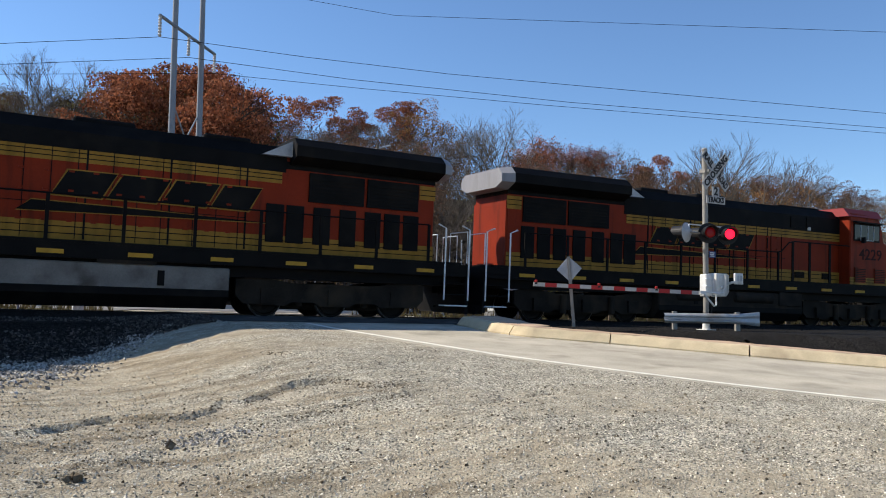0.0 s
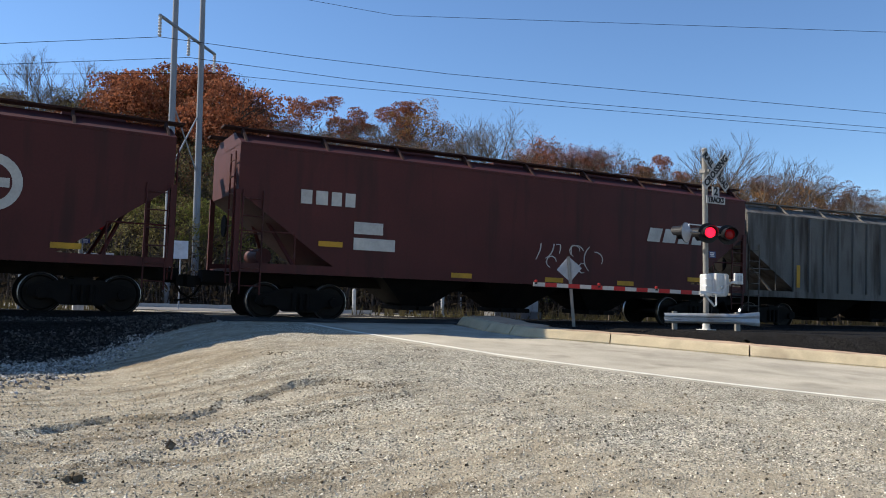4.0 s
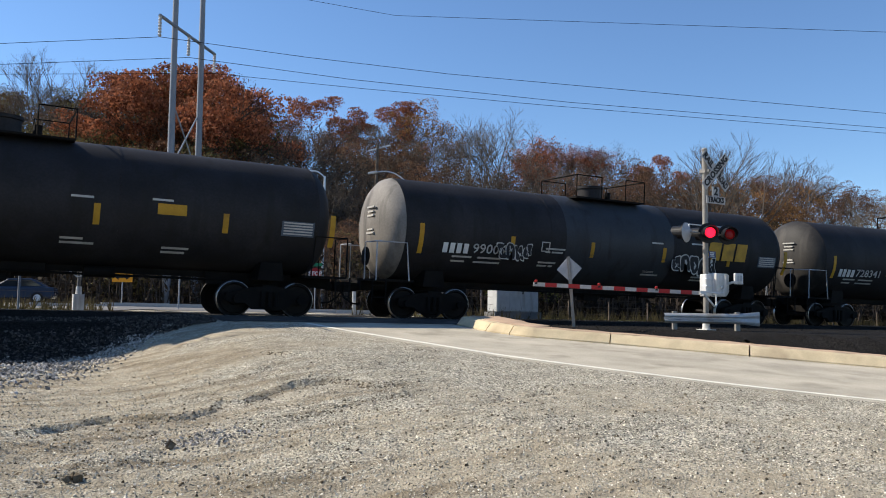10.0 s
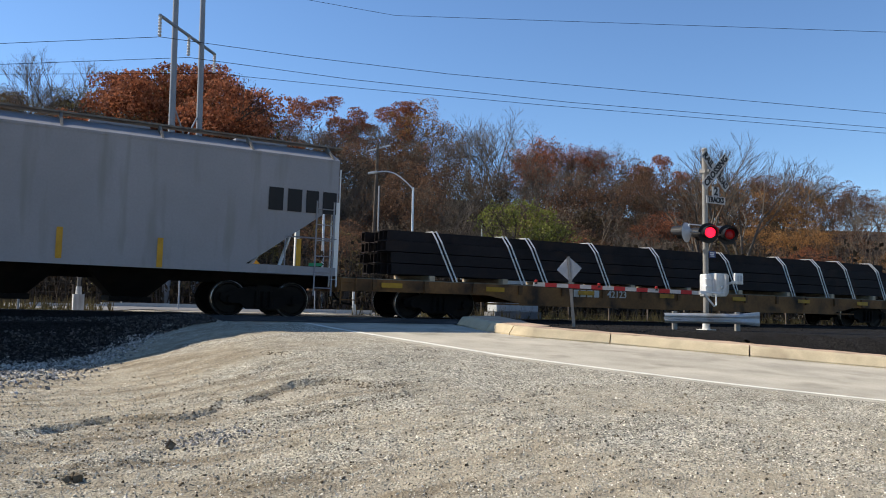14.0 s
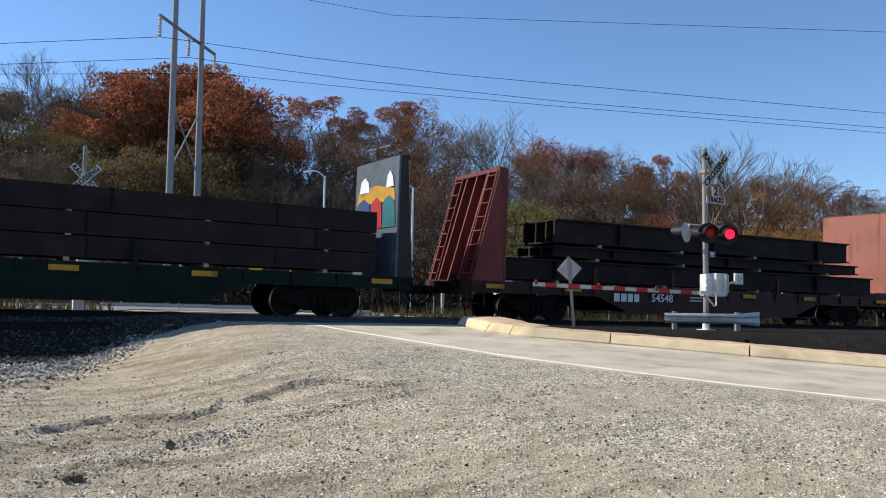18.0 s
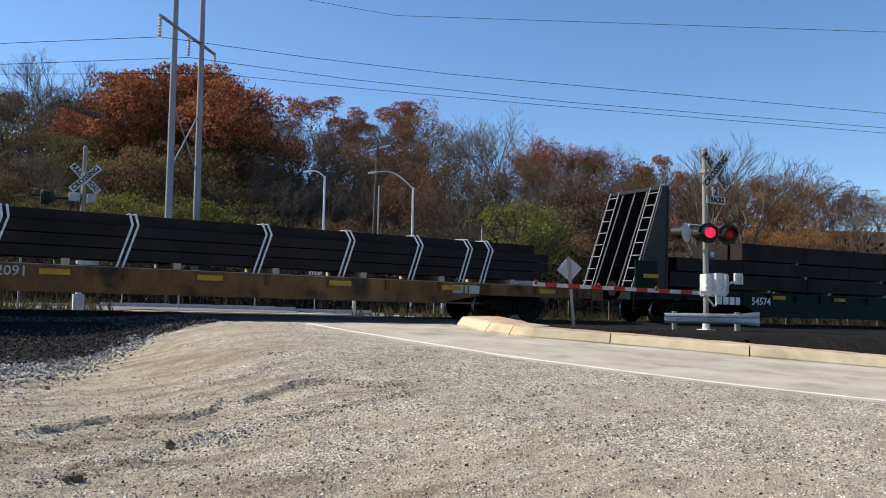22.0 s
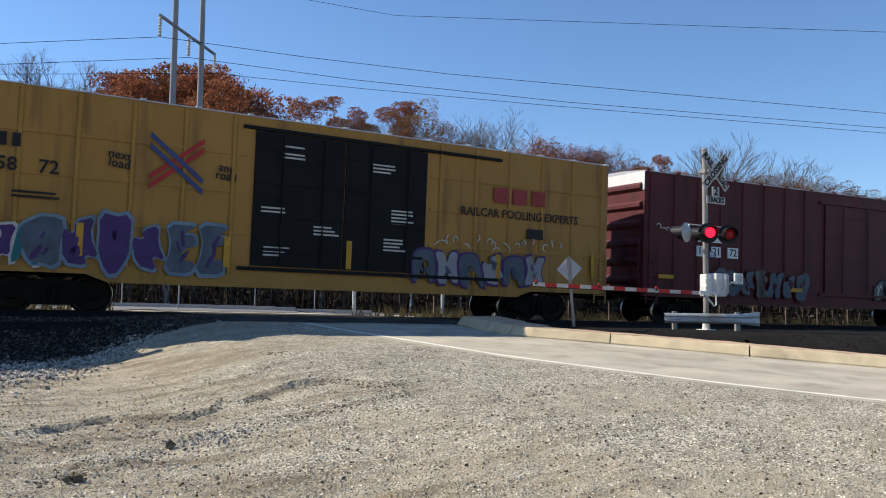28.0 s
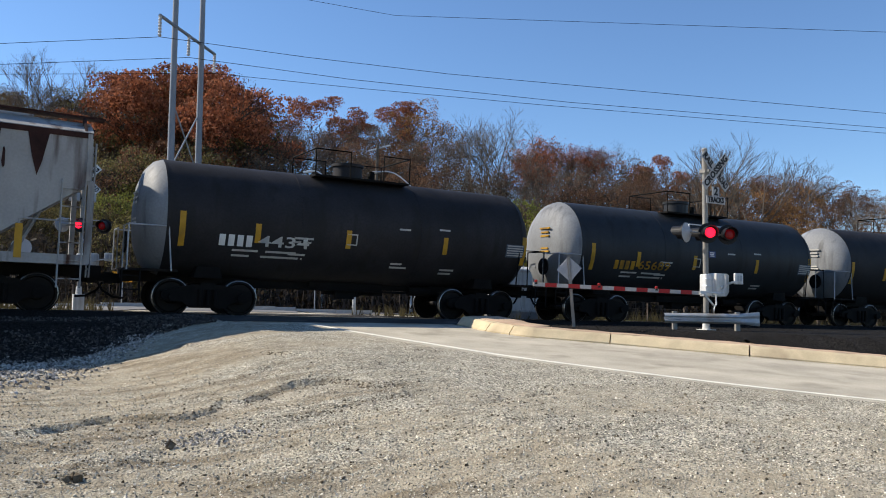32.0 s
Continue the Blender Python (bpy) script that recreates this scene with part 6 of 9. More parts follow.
    # striped bands
    for a, b, z0, z1 in ((-h + 1.0, h - 4.6, 1.7, 2.12), (-h + 5.6, h - 4.6, by - 0.3, by), (-h + 0.98, -h + 1.5, 3.45, 3.85)):
        bd = part("yellow_band", side(S().box(a, b, -hw - 0.015, -hw + 0.01, z0, z1)), Y, car, "yellow band")
        for k in (0.3, 0.68):
            z = z0 + (z1 - z0) * k
            part("black_line", side(S().box(a, b, -hw - 0.02, -hw, z, z + 0.022)), B, bd)
    x, k = -h + 6.5, 0
    while x < h - 7.6:
        part("door_seam", side(S().box(x, x + (0.045 if k % 4 == 0 else 0.018), -hw - 0.022, -hw, 1.72, by)), B, car)
        x += 0.56 if k % 4 else 0.2
        k += 1
    part("door_seam", side(S().box(-h + 6.5, h - 7.6, -hw - 0.022, -hw, 2.52, 2.535)), B, car)
    hg = S()
    x = -h + 6.9
    while x < h - 7.8:
        for z in (2.1, 2.8, 3.25):
            hg.box(x, x + 0.12, -hw - 0.04, -hw, z, z + 0.05)
        x += 0.52
    tagged(part("hinge", side(hg), M["orange"], car), kind="stuff")
    # big mark: slanted black blocks on a yellow rim with a swoosh below
    mx = -h + 6.6 if not flip else -h + 6.1
    wd = (1.05, 1.1, 1.05, 0.95)
    rim, ink = S(), S()
    xx = mx
    for w in wd:
        for sh, g in ((rim, 0.03), (ink, 0.0)):
            pts = [(xx - g, 2.72 - g), (xx + w + g, 2.7 - g), (xx + w + 0.33 + g, 3.3 + g), (xx + 0.33 - g, 3.3 + g)]
            if flip:
                pts = [(-(p[0] - mx) + mx + sum(wd) + 0.75, p[1]) for p in pts][::-1]
            sh.prism(pts, -hw - (0.03 if g else 0.036), -hw)
        xx += w + 0.13
    sw = [(mx - 0.7, 2.32), (mx + 2.2, 2.38), (mx + 5.2, 2.44), (mx + 2.0, 2.52), (mx - 0.4, 2.56)]
    if flip:
        sw = [(-(p[0] - mx) + mx + sum(wd) + 0.75, p[1]) for p in sw][::-1]
    rim.prism([(p[0], p[1] + (0.025 if p[1] > 2.45 else -0.02)) for p in sw], -hw - 0.03, -hw)
    ink.prism(sw, -hw - 0.034, -hw)
    part("mark", side(rim), Y, car)
    part("mark", side(ink), B, car, "black slanted railway mark")
    # equipment hump, exhaust, horn
    part("exhaust", S().box(-h + 9.2, -h + 10.6, -0.5, 0.5, 4.45, 4.68), B, car, bevel=0.04)
    part("roof_box", S().box(-h + 6.4, -h + 7.6, -0.8, 0.8, 4.45, 4.62), B, car, bevel=0.04)
    part("roof_box", S().box(h - 7.6, h - 5.4, -0.75, 0.75, 4.45, 4.58), B, car, bevel=0.03)
    # blower louvres and small hatches before the cab
    for xx, z0, z1 in ((h - 7.35, 3.72, 4.12), (h - 6.5, 3.75, 4.15)):
        part("louver", side(S().box(xx, xx + 0.62, -hw - 0.05, -hw, z0, z1)), M["under"], car)
    part("notice", side(S().box(h - 6.42, h - 6.28, -hw - 0.056, -hw, 3.66, 3.78)), M["pale"], car)
    for xx in (h - 7.1, h - 5.6):
        vt = part("band_vent", side(S().box(xx, xx + 0.52, -hw - 0.04, -hw, 1.84, 2.06)), M["loco_grime"], car, "tarnished louvred vent")
        for k in range(4):
            part("vent_slat", side(S().box(xx + 0.02, xx + 0.5, -hw - 0.055, -hw - 0.04, 1.86 + 0.05 * k, 1.885 + 0.05 * k)), M["under"], vt)
    # cab
    cb = part("cab", S().prism([(h - 4.6, 1.62), (h - 1.35, 1.62), (h - 1.25, 2.95), (h - 2.6, 3.4), (h - 2.8, 4.2), (h - 3.0, 4.4), (h - 4.6, 4.45)], -1.5, 1.5), O, car, "orange cab and nose", bevel=0.04)
    part("cab_roof", S().prism([(-1.56, 4.3), (1.56, 4.3), (1.3, 4.62), (-1.3, 4.62)], h - 4.75, h - 2.75, "x"), M["plate_red"], cb, "faded red cab roof")
    part("window_frame", side(S().box(h - 4.42, h - 2.88, -1.515, -1.49, 3.37, 4.06)), B, cb, "black window surround")
    for a, w in ((h - 4.37, 0.3), (h - 4.0, 0.37), (h - 3.59, 0.3), (h - 3.24, 0.31)):
        part("window", side(S().box(a, a + w, -1.53, -1.49, 3.43, 4.0)), M["cab_glass"], cb)
    for a in (h - 4.045, h - 3.625, h - 3.285):
        part("window_bar", side(S().box(a, a + 0.035, -1.54, -1.49, 3.42, 4.0)), M["galv"], cb, "bare metal window bar")
    part("window_bar", side(S().box(h - 4.04, h - 3.26, -1.54, -1.49, 3.4, 3.43)), M["galv"], cb)
    part("window_visor", side(S().prism([(h - 4.45, 4.07), (h - 2.85, 4.05), (h - 2.85, 4.1), (h - 4.45, 4.13)], -1.66, -1.49)), B, cb)
    part("mirror", side(S().box(h - 4.02, h - 3.92, -1.68, -1.55, 3.3, 3.52)), B, cb)
    bd = part("band", side(S().box(h - 4.6, h - 1.36, -1.515, -1.49, 1.68, 1.96)), Y, cb, "yellow band")
    for z in (1.76, 1.87):
        part("black_line", side(S().box(h - 4.6, h - 1.36, -1.52, -1.49, z, z + 0.022)), B, bd)
    for xx in (h - 4.35, h - 3.2):
        gr = part("grille", side(S().box(xx, xx + 0.62, -1.54, -1.49, 1.76, 2.34)), M["orange"], cb, "grimy orange louvred grille")
        for k in range(8):
            part("grille_slat", side(S().box(xx + 0.03, xx + 0.59, -1.555, -1.54, 1.8 + 0.066 * k, 1.83 + 0.066 * k)), M["loco_grime"], gr)
    part("notice", side(S().box(h - 2.2, h - 1.95, -1.53, -1.49, 1.72, 1.94)), M["hopper_pale"], cb)
    if number:
        ob = word(number, cb, h - 3.4, -1.505 if near < 0 else 1.505, 2.85, 0.42, M["number_dark"], 1.35)
        if near > 0:
            ob.matrix_basis = pose(h - 3.4, 1.505, 2.85, 90, 0, 180) @ Matrix.Diagonal((0.6, 0.6, 1, 1))
    # end steps, pilots, railings
    for e in (-1, 1):
        part("pilot", S().box(min(e * h, e * (h - 0.1)), max(e * h, e * (h - 0.1)), -1.45, 1.45, 0.25, 1.3), B, car)
        for i in range(4):
            z = 0.42 + i * 0.32
            part("step", side(S().box(min(e * (h - 0.05), e * (h - 0.8)), max(e * (h - 0.05), e * (h - 0.8)), -1.5, -1.15, z, z + 0.035)), B if i else M["white"], car)
        rl = S()
        for xx in (e * (h - 0.05), e * (h - 0.85)):
            rl.path([(xx, -1.52, 0.6), (xx, -1.52, 2.65), (xx - e * 0.25, -1.52, 2.75)], 0.026, 6)
        part("grab_rail", side(rl), M["silver"], car, "pale upright grab rail")
        er = S().path([(e * (h - 0.05), -1.4, 1.68), (e * (h - 0.05), -1.4, 2.6), (e * (h - 0.05), -0.4, 2.6), (e * (h - 0.05), -0.4, 1.68)], 0.022, 6)
        part("end_railing", er, M["silver"], car)
        part("end_railing", S().path([(e * (h - 0.05), 1.4, 1.68), (e * (h - 0.05), 1.4, 2.6), (e * (h - 0.05), 0.4, 2.6), (e * (h - 0.05), 0.4, 1.68)], 0.022, 6), M["silver"], car)
        part("hose", S().path([(e * (h + 0.05), -0.5, 1.1), (e * (h + 0.2), -0.48, 0.7), (e * (h + 0.32), -0.45, 0.45)], 0.03, 6), M["under"], car)
        part("plow", S().prism([(e * (h - 0.05), 0.55), (e * (h + 0.15), 0.2), (e * (h - 0.1), 0.2)], -1.3, 1.3), B, car)
        part("coupler", COUPLER, None, car, at=pose(e * (h + 0.12), 0, 0, 0, 0, 0 if e > 0 else 180))
    if not flip:
        part("end_sheet", S().box(-h + 0.95, -h + 1.0, -hw, hw, 1.68, 3.7), O, car, "sunlit orange hood end")
    st = S()
    xs = [-h + 1.4 + (L - 9.9) * i / 7 for i in range(8)]
    for x in xs:
        part("handrail_post", side(S().box(x - 0.04, x + 0.04, -1.52, -1.48, 1.65, 2.7)), B, car)
    for x in (h - 7.75, h - 6.85, h - 5.75):
        part("handrail_post", side(S().box(x - 0.05, x + 0.05, -1.52, -1.48, 1.65, 3.14)), B, car)
    st.path([(xs[0], -1.5, 2.7), (xs[-1] - 0.1, -1.5, 2.7), (xs[-1] + 0.15, -1.5, 2.74), (h - 7.95, -1.5, 3.08), (h - 7.7, -1.5, 3.14), (h - 4.65, -1.5, 3.14)], 0.024, 6)
    part("handrail", side(st), B, car)
    stp = [(-h + 1.2 + i * 1.9) for i in range(11)]
    for x in stp:
        part("reflector", side(S().box(x, x + 0.55, -1.53, -1.5, 1.36, 1.46)), M["yellow"], car)
    tk = M["loco_tank"] if grey_tank else M["loco_grime"]
    part("fuel_tank", S().prism([(-1.45, 0.5), (-1.2, 0.2), (1.2, 0.2), (1.45, 0.5), (1.45, 1.2), (-1.45, 1.2)], -3.65, 3.2, "x"), tk, car, bevel=0.03)
    part("tank_skirt", S().prism([(-1.46, 0.66), (-1.46, 0.49), (-1.21, 0.19), (1.21, 0.19), (1.46, 0.49), (1.46, 0.66)], -3.64, 3.19, "x"), B, car, "black lower part of the tank")
    for xx in (-2.1, 2.4):
        part("sight_gauge", side(S().box(xx, xx + 0.16, -1.47, -1.44, 0.72, 1.08)), B, car)
    if grey_tank:
        part("pipe_box", side(S().box(-1.9, -0.6, -1.48, -1.2, 1.2, 1.34)), M["loco_grime"], car)
    else:
        for xa, xb in ((-2.9, -0.9), (-0.3, 1.7)):
            part("air_tank", side(S().lathe([(xa, 0.1), (xa + 0.08, 0.2), (xb - 0.08, 0.2), (xb, 0.1)], 14, "x", (0, -1.36, 1.0))), M["loco_grime"], car, smooth=True)
        part("filter_box", side(S().box(1.95, 3.1, -1.5, -1.3, 0.75, 1.25)), M["loco_grime"], car, bevel=0.02)
    for sgn in (-1, 1):
        truck(car, sgn * (h - 4.0), axles=3)
        for xx in (-1.0, 0.85):
            part("traction_motor", S().box(sgn * (h - 4.0) + xx - 0.5, sgn * (h - 4.0) + xx + 0.5, -0.62, 0.62, 0.2, 0.9), M["loco_grime"], car, bevel=0.06)
    return car


locomotive(-9.0, 12.2, True, "orange and black diesel locomotive with a pale fuel tank", grey_tank=True)
locomotive(12.78, 33.48, False, "orange and black diesel locomotive with yellow stripes, cab at the rear", "4229")

# ---- coil cars ----
car, h, y = coil_car(33.75, 47.7, 1.68, "coil_grey", "weathered grey coil car carrying four steel rolls", [(-5.5, 0.79, 1.5), (-3.8, 0.79, 1.5), (3.95, 0.75, 1.5), (5.6, 0.75, 1.5)], low=0.62)
bars(car, -4.75, y - 0.01, 1.28, (0.2, 0.28), 0.28, M["mark_dark"])
word("70069", car, -3.65, y - 0.012, 1.42, 0.28, M["mark_dark"])
lines(car, -1.2, y - 0.005, 1.5, 1.0, 2, M["pale"])
scrawl(car, 2.0, 4.0, 0.75, 1.2, y, M["pale"], 8)
car, h, y = coil_car(49.15, 63.1, 1.62, "coil_black", "black coil car carrying four steel rolls", [(-5.35, 0.78, 1.5), (-3.55, 0.78, 1.5), (3.55, 0.78, 1.5), (5.4, 0.78, 1.5)], low=0.62)
bars(car, -4.9, y - 0.07, 1.44, (0.14, 0.18, 0.15), 0.24, M["pale"], 0.08)
word("41933", car, -3.55, y - 0.075, 1.57, 0.25, M["pale"])
part("side_rail", S().box(-h + 0.4, h - 0.4, y - 0.08, y, 1.34, 1.4), M["pale"], car, "pale rail along the side")
car, h, y = coil_car(63.81, 76.06, 1.62, "coil_green", "green coil car carrying four steel rolls", [(-3.6, 0.8, 1.5), (-1.75, 0.8, 1.5), (3.25, 0.78, 1.5), (4.95, 0.78, 1.5)], low=0.62)
bars(car, -3.6, y - 0.07, 1.42, (0.2, 0.2, 0.2, 0.2), 0.2, M["pale"], 0.06)
word("535330", car, -1.95, y - 0.075, 1.52, 0.2, M["pale"])
word("COIL CAR", car, -0.15, y - 0.075, 1.5, 0.24, M["cream"], 1.75)
part("end_frame", S().box(-h, -h + 1.3, -1.42, 1.42, 1.62, 1.9).prism([(-h + 1.3, 1.62), (-h + 1.3, 1.9), (-h + 2.2, 1.62)], -1.42, -1.3), M["lime"], car, "pale green end frame")

# ---- red covered hoppers ----
for a, b, num in ((77.87, 94.37, "480039"), (95.81, 112.4, "")):
    car, h, y, low, eave = hopper_car(a, b, 4.58, "hopper_red", "dark red covered hopper car with graffiti along the bottom", dark_walk=True)
    bars(car, -h + 1.5, y, 2.85, (0.28, 0.3, 0.26, 0.26), 0.34, M["pale"], 0.1)
    if num:
        word(num, car, -h + 2.2, y - 0.004, 2.5, 0.38, M["pale"])
        lines(car, -h + 1.5, y, 2.2, 1.1, 2, M["pale"])
        graffiti(car, -5.3, 0.1, 1.38, 2.4, y - 0.01, 6, [M["spray_tan"], M["cream"]], M["mark_dark"], 5, halo=M["spray_tan"])
        e = S().lathe([(0, 0.62), (0.006, 0.62)], 30, "y", (4.53, y - 0.012, 2.75))
        part("emblem", e, M["pale"], car, "round pale emblem with a dark cross")
        part("emblem", S().lathe([(0, 0.42), (0.006, 0.42)], 30, "y", (4.53, y - 0.018, 2.75)), M["hopper_red"], car)
        part("emblem", S().box(4.43, 4.63, y - 0.028, y, 2.38, 3.12).box(4.16, 4.9, y - 0.027, y, 2.65, 2.85), M["pale"], car)
    else:
        bars(car, h - 4.2, y, 2.6, (0.5, 0.5, 0.45, 0.4), 0.42, M["pale"], 0.12, 0.3)
        scrawl(car, 0, 2.4, 1.5, 2.2, y, M["pale"], 3)
        lines(car, -h + 2.9, y, 2.5, 1.2, 2, M["pale"], 0.3, 0.1)
    stripes(car, y, [(-h + 2.3, 1.9), (-h + 6, 1.28), (-h + 9, 1.28), (h - 5, 1.28), (h - 2.2, 1.5)])
car, h, y, low, eave = hopper_car(113.8, 129.59, 4.46, "hopper_dirty", "grimy pale grey ribbed covered hopper car", ribbed=True)
stripes(car, y - 0.07, [(-h + 2.4, 1.9), (0, 1.9), (h - 2.4, 1.9)], horizontal=False, w=0.8, h=0.16)
car, h, y, low, eave = hopper_car(131.03, 147.09, 4.42, "hopper_red", "dull red ribbed covered hopper car", ribbed=True, dark_walk=True)
bars(car, -5.0, y - 0.06, 3.0, (0.2, 0.2), 0.34, M["pale"], 0.1)
bars(car, -4.35, y - 0.06, 3.0, (0.2, 0.2), 0.34, M["pale"], 0.1)
word("469", car, -4.75, y - 0.065, 2.55, 0.32, M["pale"])
word("352", car, -4.08, y - 0.065, 2.55, 0.32, M["pale"])
lines(car, -5.0, y - 0.06, 2.1, 1.2, 2, M["pale"])
bars(car, 3.05, y - 0.06, 2.74, (0.34, 0.36, 0.34, 0.28), 0.2, M["pale"], 0.38, 0.45)
bars(car, 2.98, y - 0.06, 2.66, (0.42, 0.44, 0.42, 0.34), 0.035, M["pale"], 0.3, 0.45)
scrawl(car, 3.25, 3.75, 1.7, 2.3, y - 0.06, M["pale"], 21, 7)
stripes(car, y - 0.05, [(-h + 1.9, 2.0), (-h + 4.4, 1.28), (-1.0, 1.28), (2.4, 1.28), (h - 3, 1.5), (h - 1.5, 1.6)])

# ---- dark red box car ----
car, h = box_car(148.91, 167.04, 4.64, "box_red", "dark red ribbed box car with faded graffiti", ribs=20, door=(-2.3, 3.5))
y = -1.62
bars(car, -8.3, y, 3.06, (0.17, 0.17), 0.26, M["pale"], 0.1)
word("28", car, -7.35, y, 3.16, 0.28, M["pale"])
word("30", car, -6.53, y, 3.16, 0.28, M["pale"])
lines(car, -8.3, y, 2.85, 0.7, 2, M["pale"])
lines(car, -7.55, y, 2.85, 0.6, 2, M["pale"])
lines(car, -8.4, y, 2.4, 0.7, 7, M["pale"], 0.035, 0.05)
plug_doors(car, -2.2, 3.4, 1.25, 4.45, 1.55, M["box_red"], rods=False)
graffiti(car, -7.8, -2.1, 1.0, 2.1, y - 0.01, 9, [M["slate"], M["hopper_dirty"]], M["mark_dark"], 11, trim=M["pale"])
graffiti(car, 0.1, 4.6, 1.0, 1.9, y - 0.09, 6, [M["box_red"]], M["hopper_dirty"], 12, trim=M["pale"])
scrawl(car, -h + 2, -2.4, 1.1, 2.1, y - 0.03, M["hopper_pale"], 13, 16)
scrawl(car, -2.1, 5.5, 1.1, 2.1, y - 0.1, M["hopper_pale"], 14, 20)
stripes(car, y - 0.02, [(-h + 0.4, 1.5), (-h + 5.0, 1.5), (1.2, 1.4), (h - 0.4, 1.5)], horizontal=False, w=0.9, h=0.15)
lines(car, 1.0, -1.68, 2.75, 0.9, 2, M["pale"], 0.04, 0.04)
lines(car, 3.0, -1.68, 3.05, 0.8, 3, M["pale"], 0.04, 0.04)

# ---- black tank cars ----
car, h, y, c = tank_car(167.99, 184.04, "tank_black", "tank_head", "black tank car with yellow strips and numerals", "676459", "yellow", num_x=-5.76, yellow_mark=False, dome=-0.5)
scrawl(car, -2.4, -1.5, 2.0, 2.5, y, M["pale"], 31, 6)
part("notice", S().box(0.15 * 16, 0.15 * 16 + 0.7, y - 0.004, y + 0.02, 2.3, 2.65), M["pale"], car, "blank pale notice")
car, h, y, c = tank_car(185.35, 201.1, "tank_black", "tank_head", "black tank car with yellow numerals and a sprayed tag", "677484", "yellow", num_x=-5.5, yellow_mark=True)
scrawl(car, -2.5, -1.4, 1.9, 2.4, y, M["white"], 32, 8)
scrawl(car, 3.0, 3.6, 1.6, 2.3, y, M["pale"], 33, 5)
car, h, y, c = tank_car(202.36, 218.41, "tank_blue", "tank_head_light", "blue-black tank car with a pale end", "718341", "white", yellow_mark=True)
part("notice", S().box(-0.3, 0.5, y + 0.12, y + 0.3, 1.62, 2.05), M["yellow"], car, "torn yellow and white notice")
car, h, y, c = tank_car(219.81, 235.76, "tank_black", "tank_head", "black tank car with white numerals", "716876", "white", yellow_mark=True)
car, h, y, c = tank_car(237.2, 253.3, "tank_black", "tank_head_light", "black tank car with a grey band and a bold yellow mark", "990044", "white", num_x=-6.25, band=(-2.0, 2.4, "tank_band"))
graffiti(car, -4.5, -3.3, 1.85, 2.35, y - 0.01, 4, [M["tank_black"]], M["pale"], 41)
graffiti(car, 2.3, 4.3, 1.75, 2.35, y - 0.01, 5, [M["tank_black"]], M["pale"], 42)
bars(car, 3.9, y - 0.01, 2.25, (0.55, 0.55, 0.5), 0.62, M["yellow"], 0.1, 0.25)
car, h, y, c = tank_car(254.72, 270.8, "tank_black", "tank_head", "black tank car with white numerals", "728341", "white")
car, h, y, c = tank_car(271.82, 287.89, "tank_black", "tank_head", "black tank car with white numerals and a tagged end", "728336", "white")
graffiti(car, 4.3, 5.3, 1.7, 2.15, y - 0.01, 4, [M["tank_black"]], M["slate"], 43)

# ---- grey covered hoppers ----
car, h, y, low, eave = hopper_car(289.62, 307.37, 4.52, "hopper_grey", "pale grey covered hopper car with white and black graffiti", bays=4)
bars(car, -7.1, y, 2.15, (0.16, 0.16, 0.16, 0.16), 0.3, M["mark_dark"], 0.07)
word("5889", car, -5.65, y - 0.004, 2.3, 0.3, M["mark_dark"])
lines(car, -7.1, y, 2.05, 1.6, 2, M["mark_dark"])
word("ACF CENTER FLOW", car, -h + 2.5, y - 0.004, 1.24, 0.12, M["slate"])
graffiti(car, -4.95, -0.95, 1.2, 2.0, y - 0.01, 5, [M["pale"], M["white"]], M["mark_dark"], 51)
graffiti(car, 1.0, 4.6, 1.3, 2.2, y - 0.01, 5, [M["hopper_pale"]], M["hopper_pale"], 52)
stripes(car, y, [(-7.57, 2.1), (-4.05, 1.8), (-0.6, 1.7), (h - 1.6, 1.8)], horizontal=False, w=0.75, h=0.15)
car, h, y, low, eave = hopper_car(308.71, 326.5, 4.6, "hopper_pale", "pale grey covered hopper car with a dark lettered mark", bays=4)
bars(car, -7.44, y, 2.85, (0.14, 0.13, 0.13, 0.13), 0.28, M["mark_dark"], 0.05)
word("75045", car, -7.0, y - 0.004, 2.45, 0.28, M["mark_dark"])
lines(car, -7.5, y, 2.2, 1.0, 2, M["mark_dark"])
bars(car, 7.0, y, 2.75, (0.38, 0.38, 0.34, 0.38), 0.58, M["mark_dark"], 0.12)
graffiti(car, -4.5, -2.5, 1.25, 2.1, y - 0.008, 4, [M["hopper_pale"]], M["teal"], 53)
stripes(car, y, [(-7.57, 2.1), (-4.63, 1.8), (-0.98, 1.6), (2.27, 1.6), (4.43, 1.5), (7.85, 1.7)], horizontal=False, w=0.7, h=0.13)

# ---- long flat cars with steel, and bulkhead flats ----
car, h, y = flat_car(326.8, 352.27, 1.12, "ochre", "long rusty yellow flat car carrying strapped steel tubes", fish=0.25, inset=3.2)
bars(car, -5.07, y, 0.82, (0.2, 0.2, 0.2, 0.2), 0.22, M["pale"], 0.06)
word("142123", car, -3.45, y - 0.004, 0.93, 0.22, M["pale"])
stripes(car, y - 0.06, [(-h + 1.5 + 3.3 * i, 0.95) for i in range(7)])
tube_load(0, -11.1, 10.86, 1.12, 4, 0.305, "dark square steel tubes under white straps", 61, (326.8 + 352.27) / 2, straps=[-9.75, -7.38, -6.55, -4.13, -1.6, 1.6, 4.49, 6.36, 7.89, 9.8], tilt_strap=0.55)
car, h, y = flat_car(354.84, 375.2, 1.15, "brown", "brown bulkhead flat car with a low steel load")
bulkhead(car, -h + 1.5, -1, 1.15, 4.4, "ochre", slope=1.4, planks=False, plate=M["brown"])
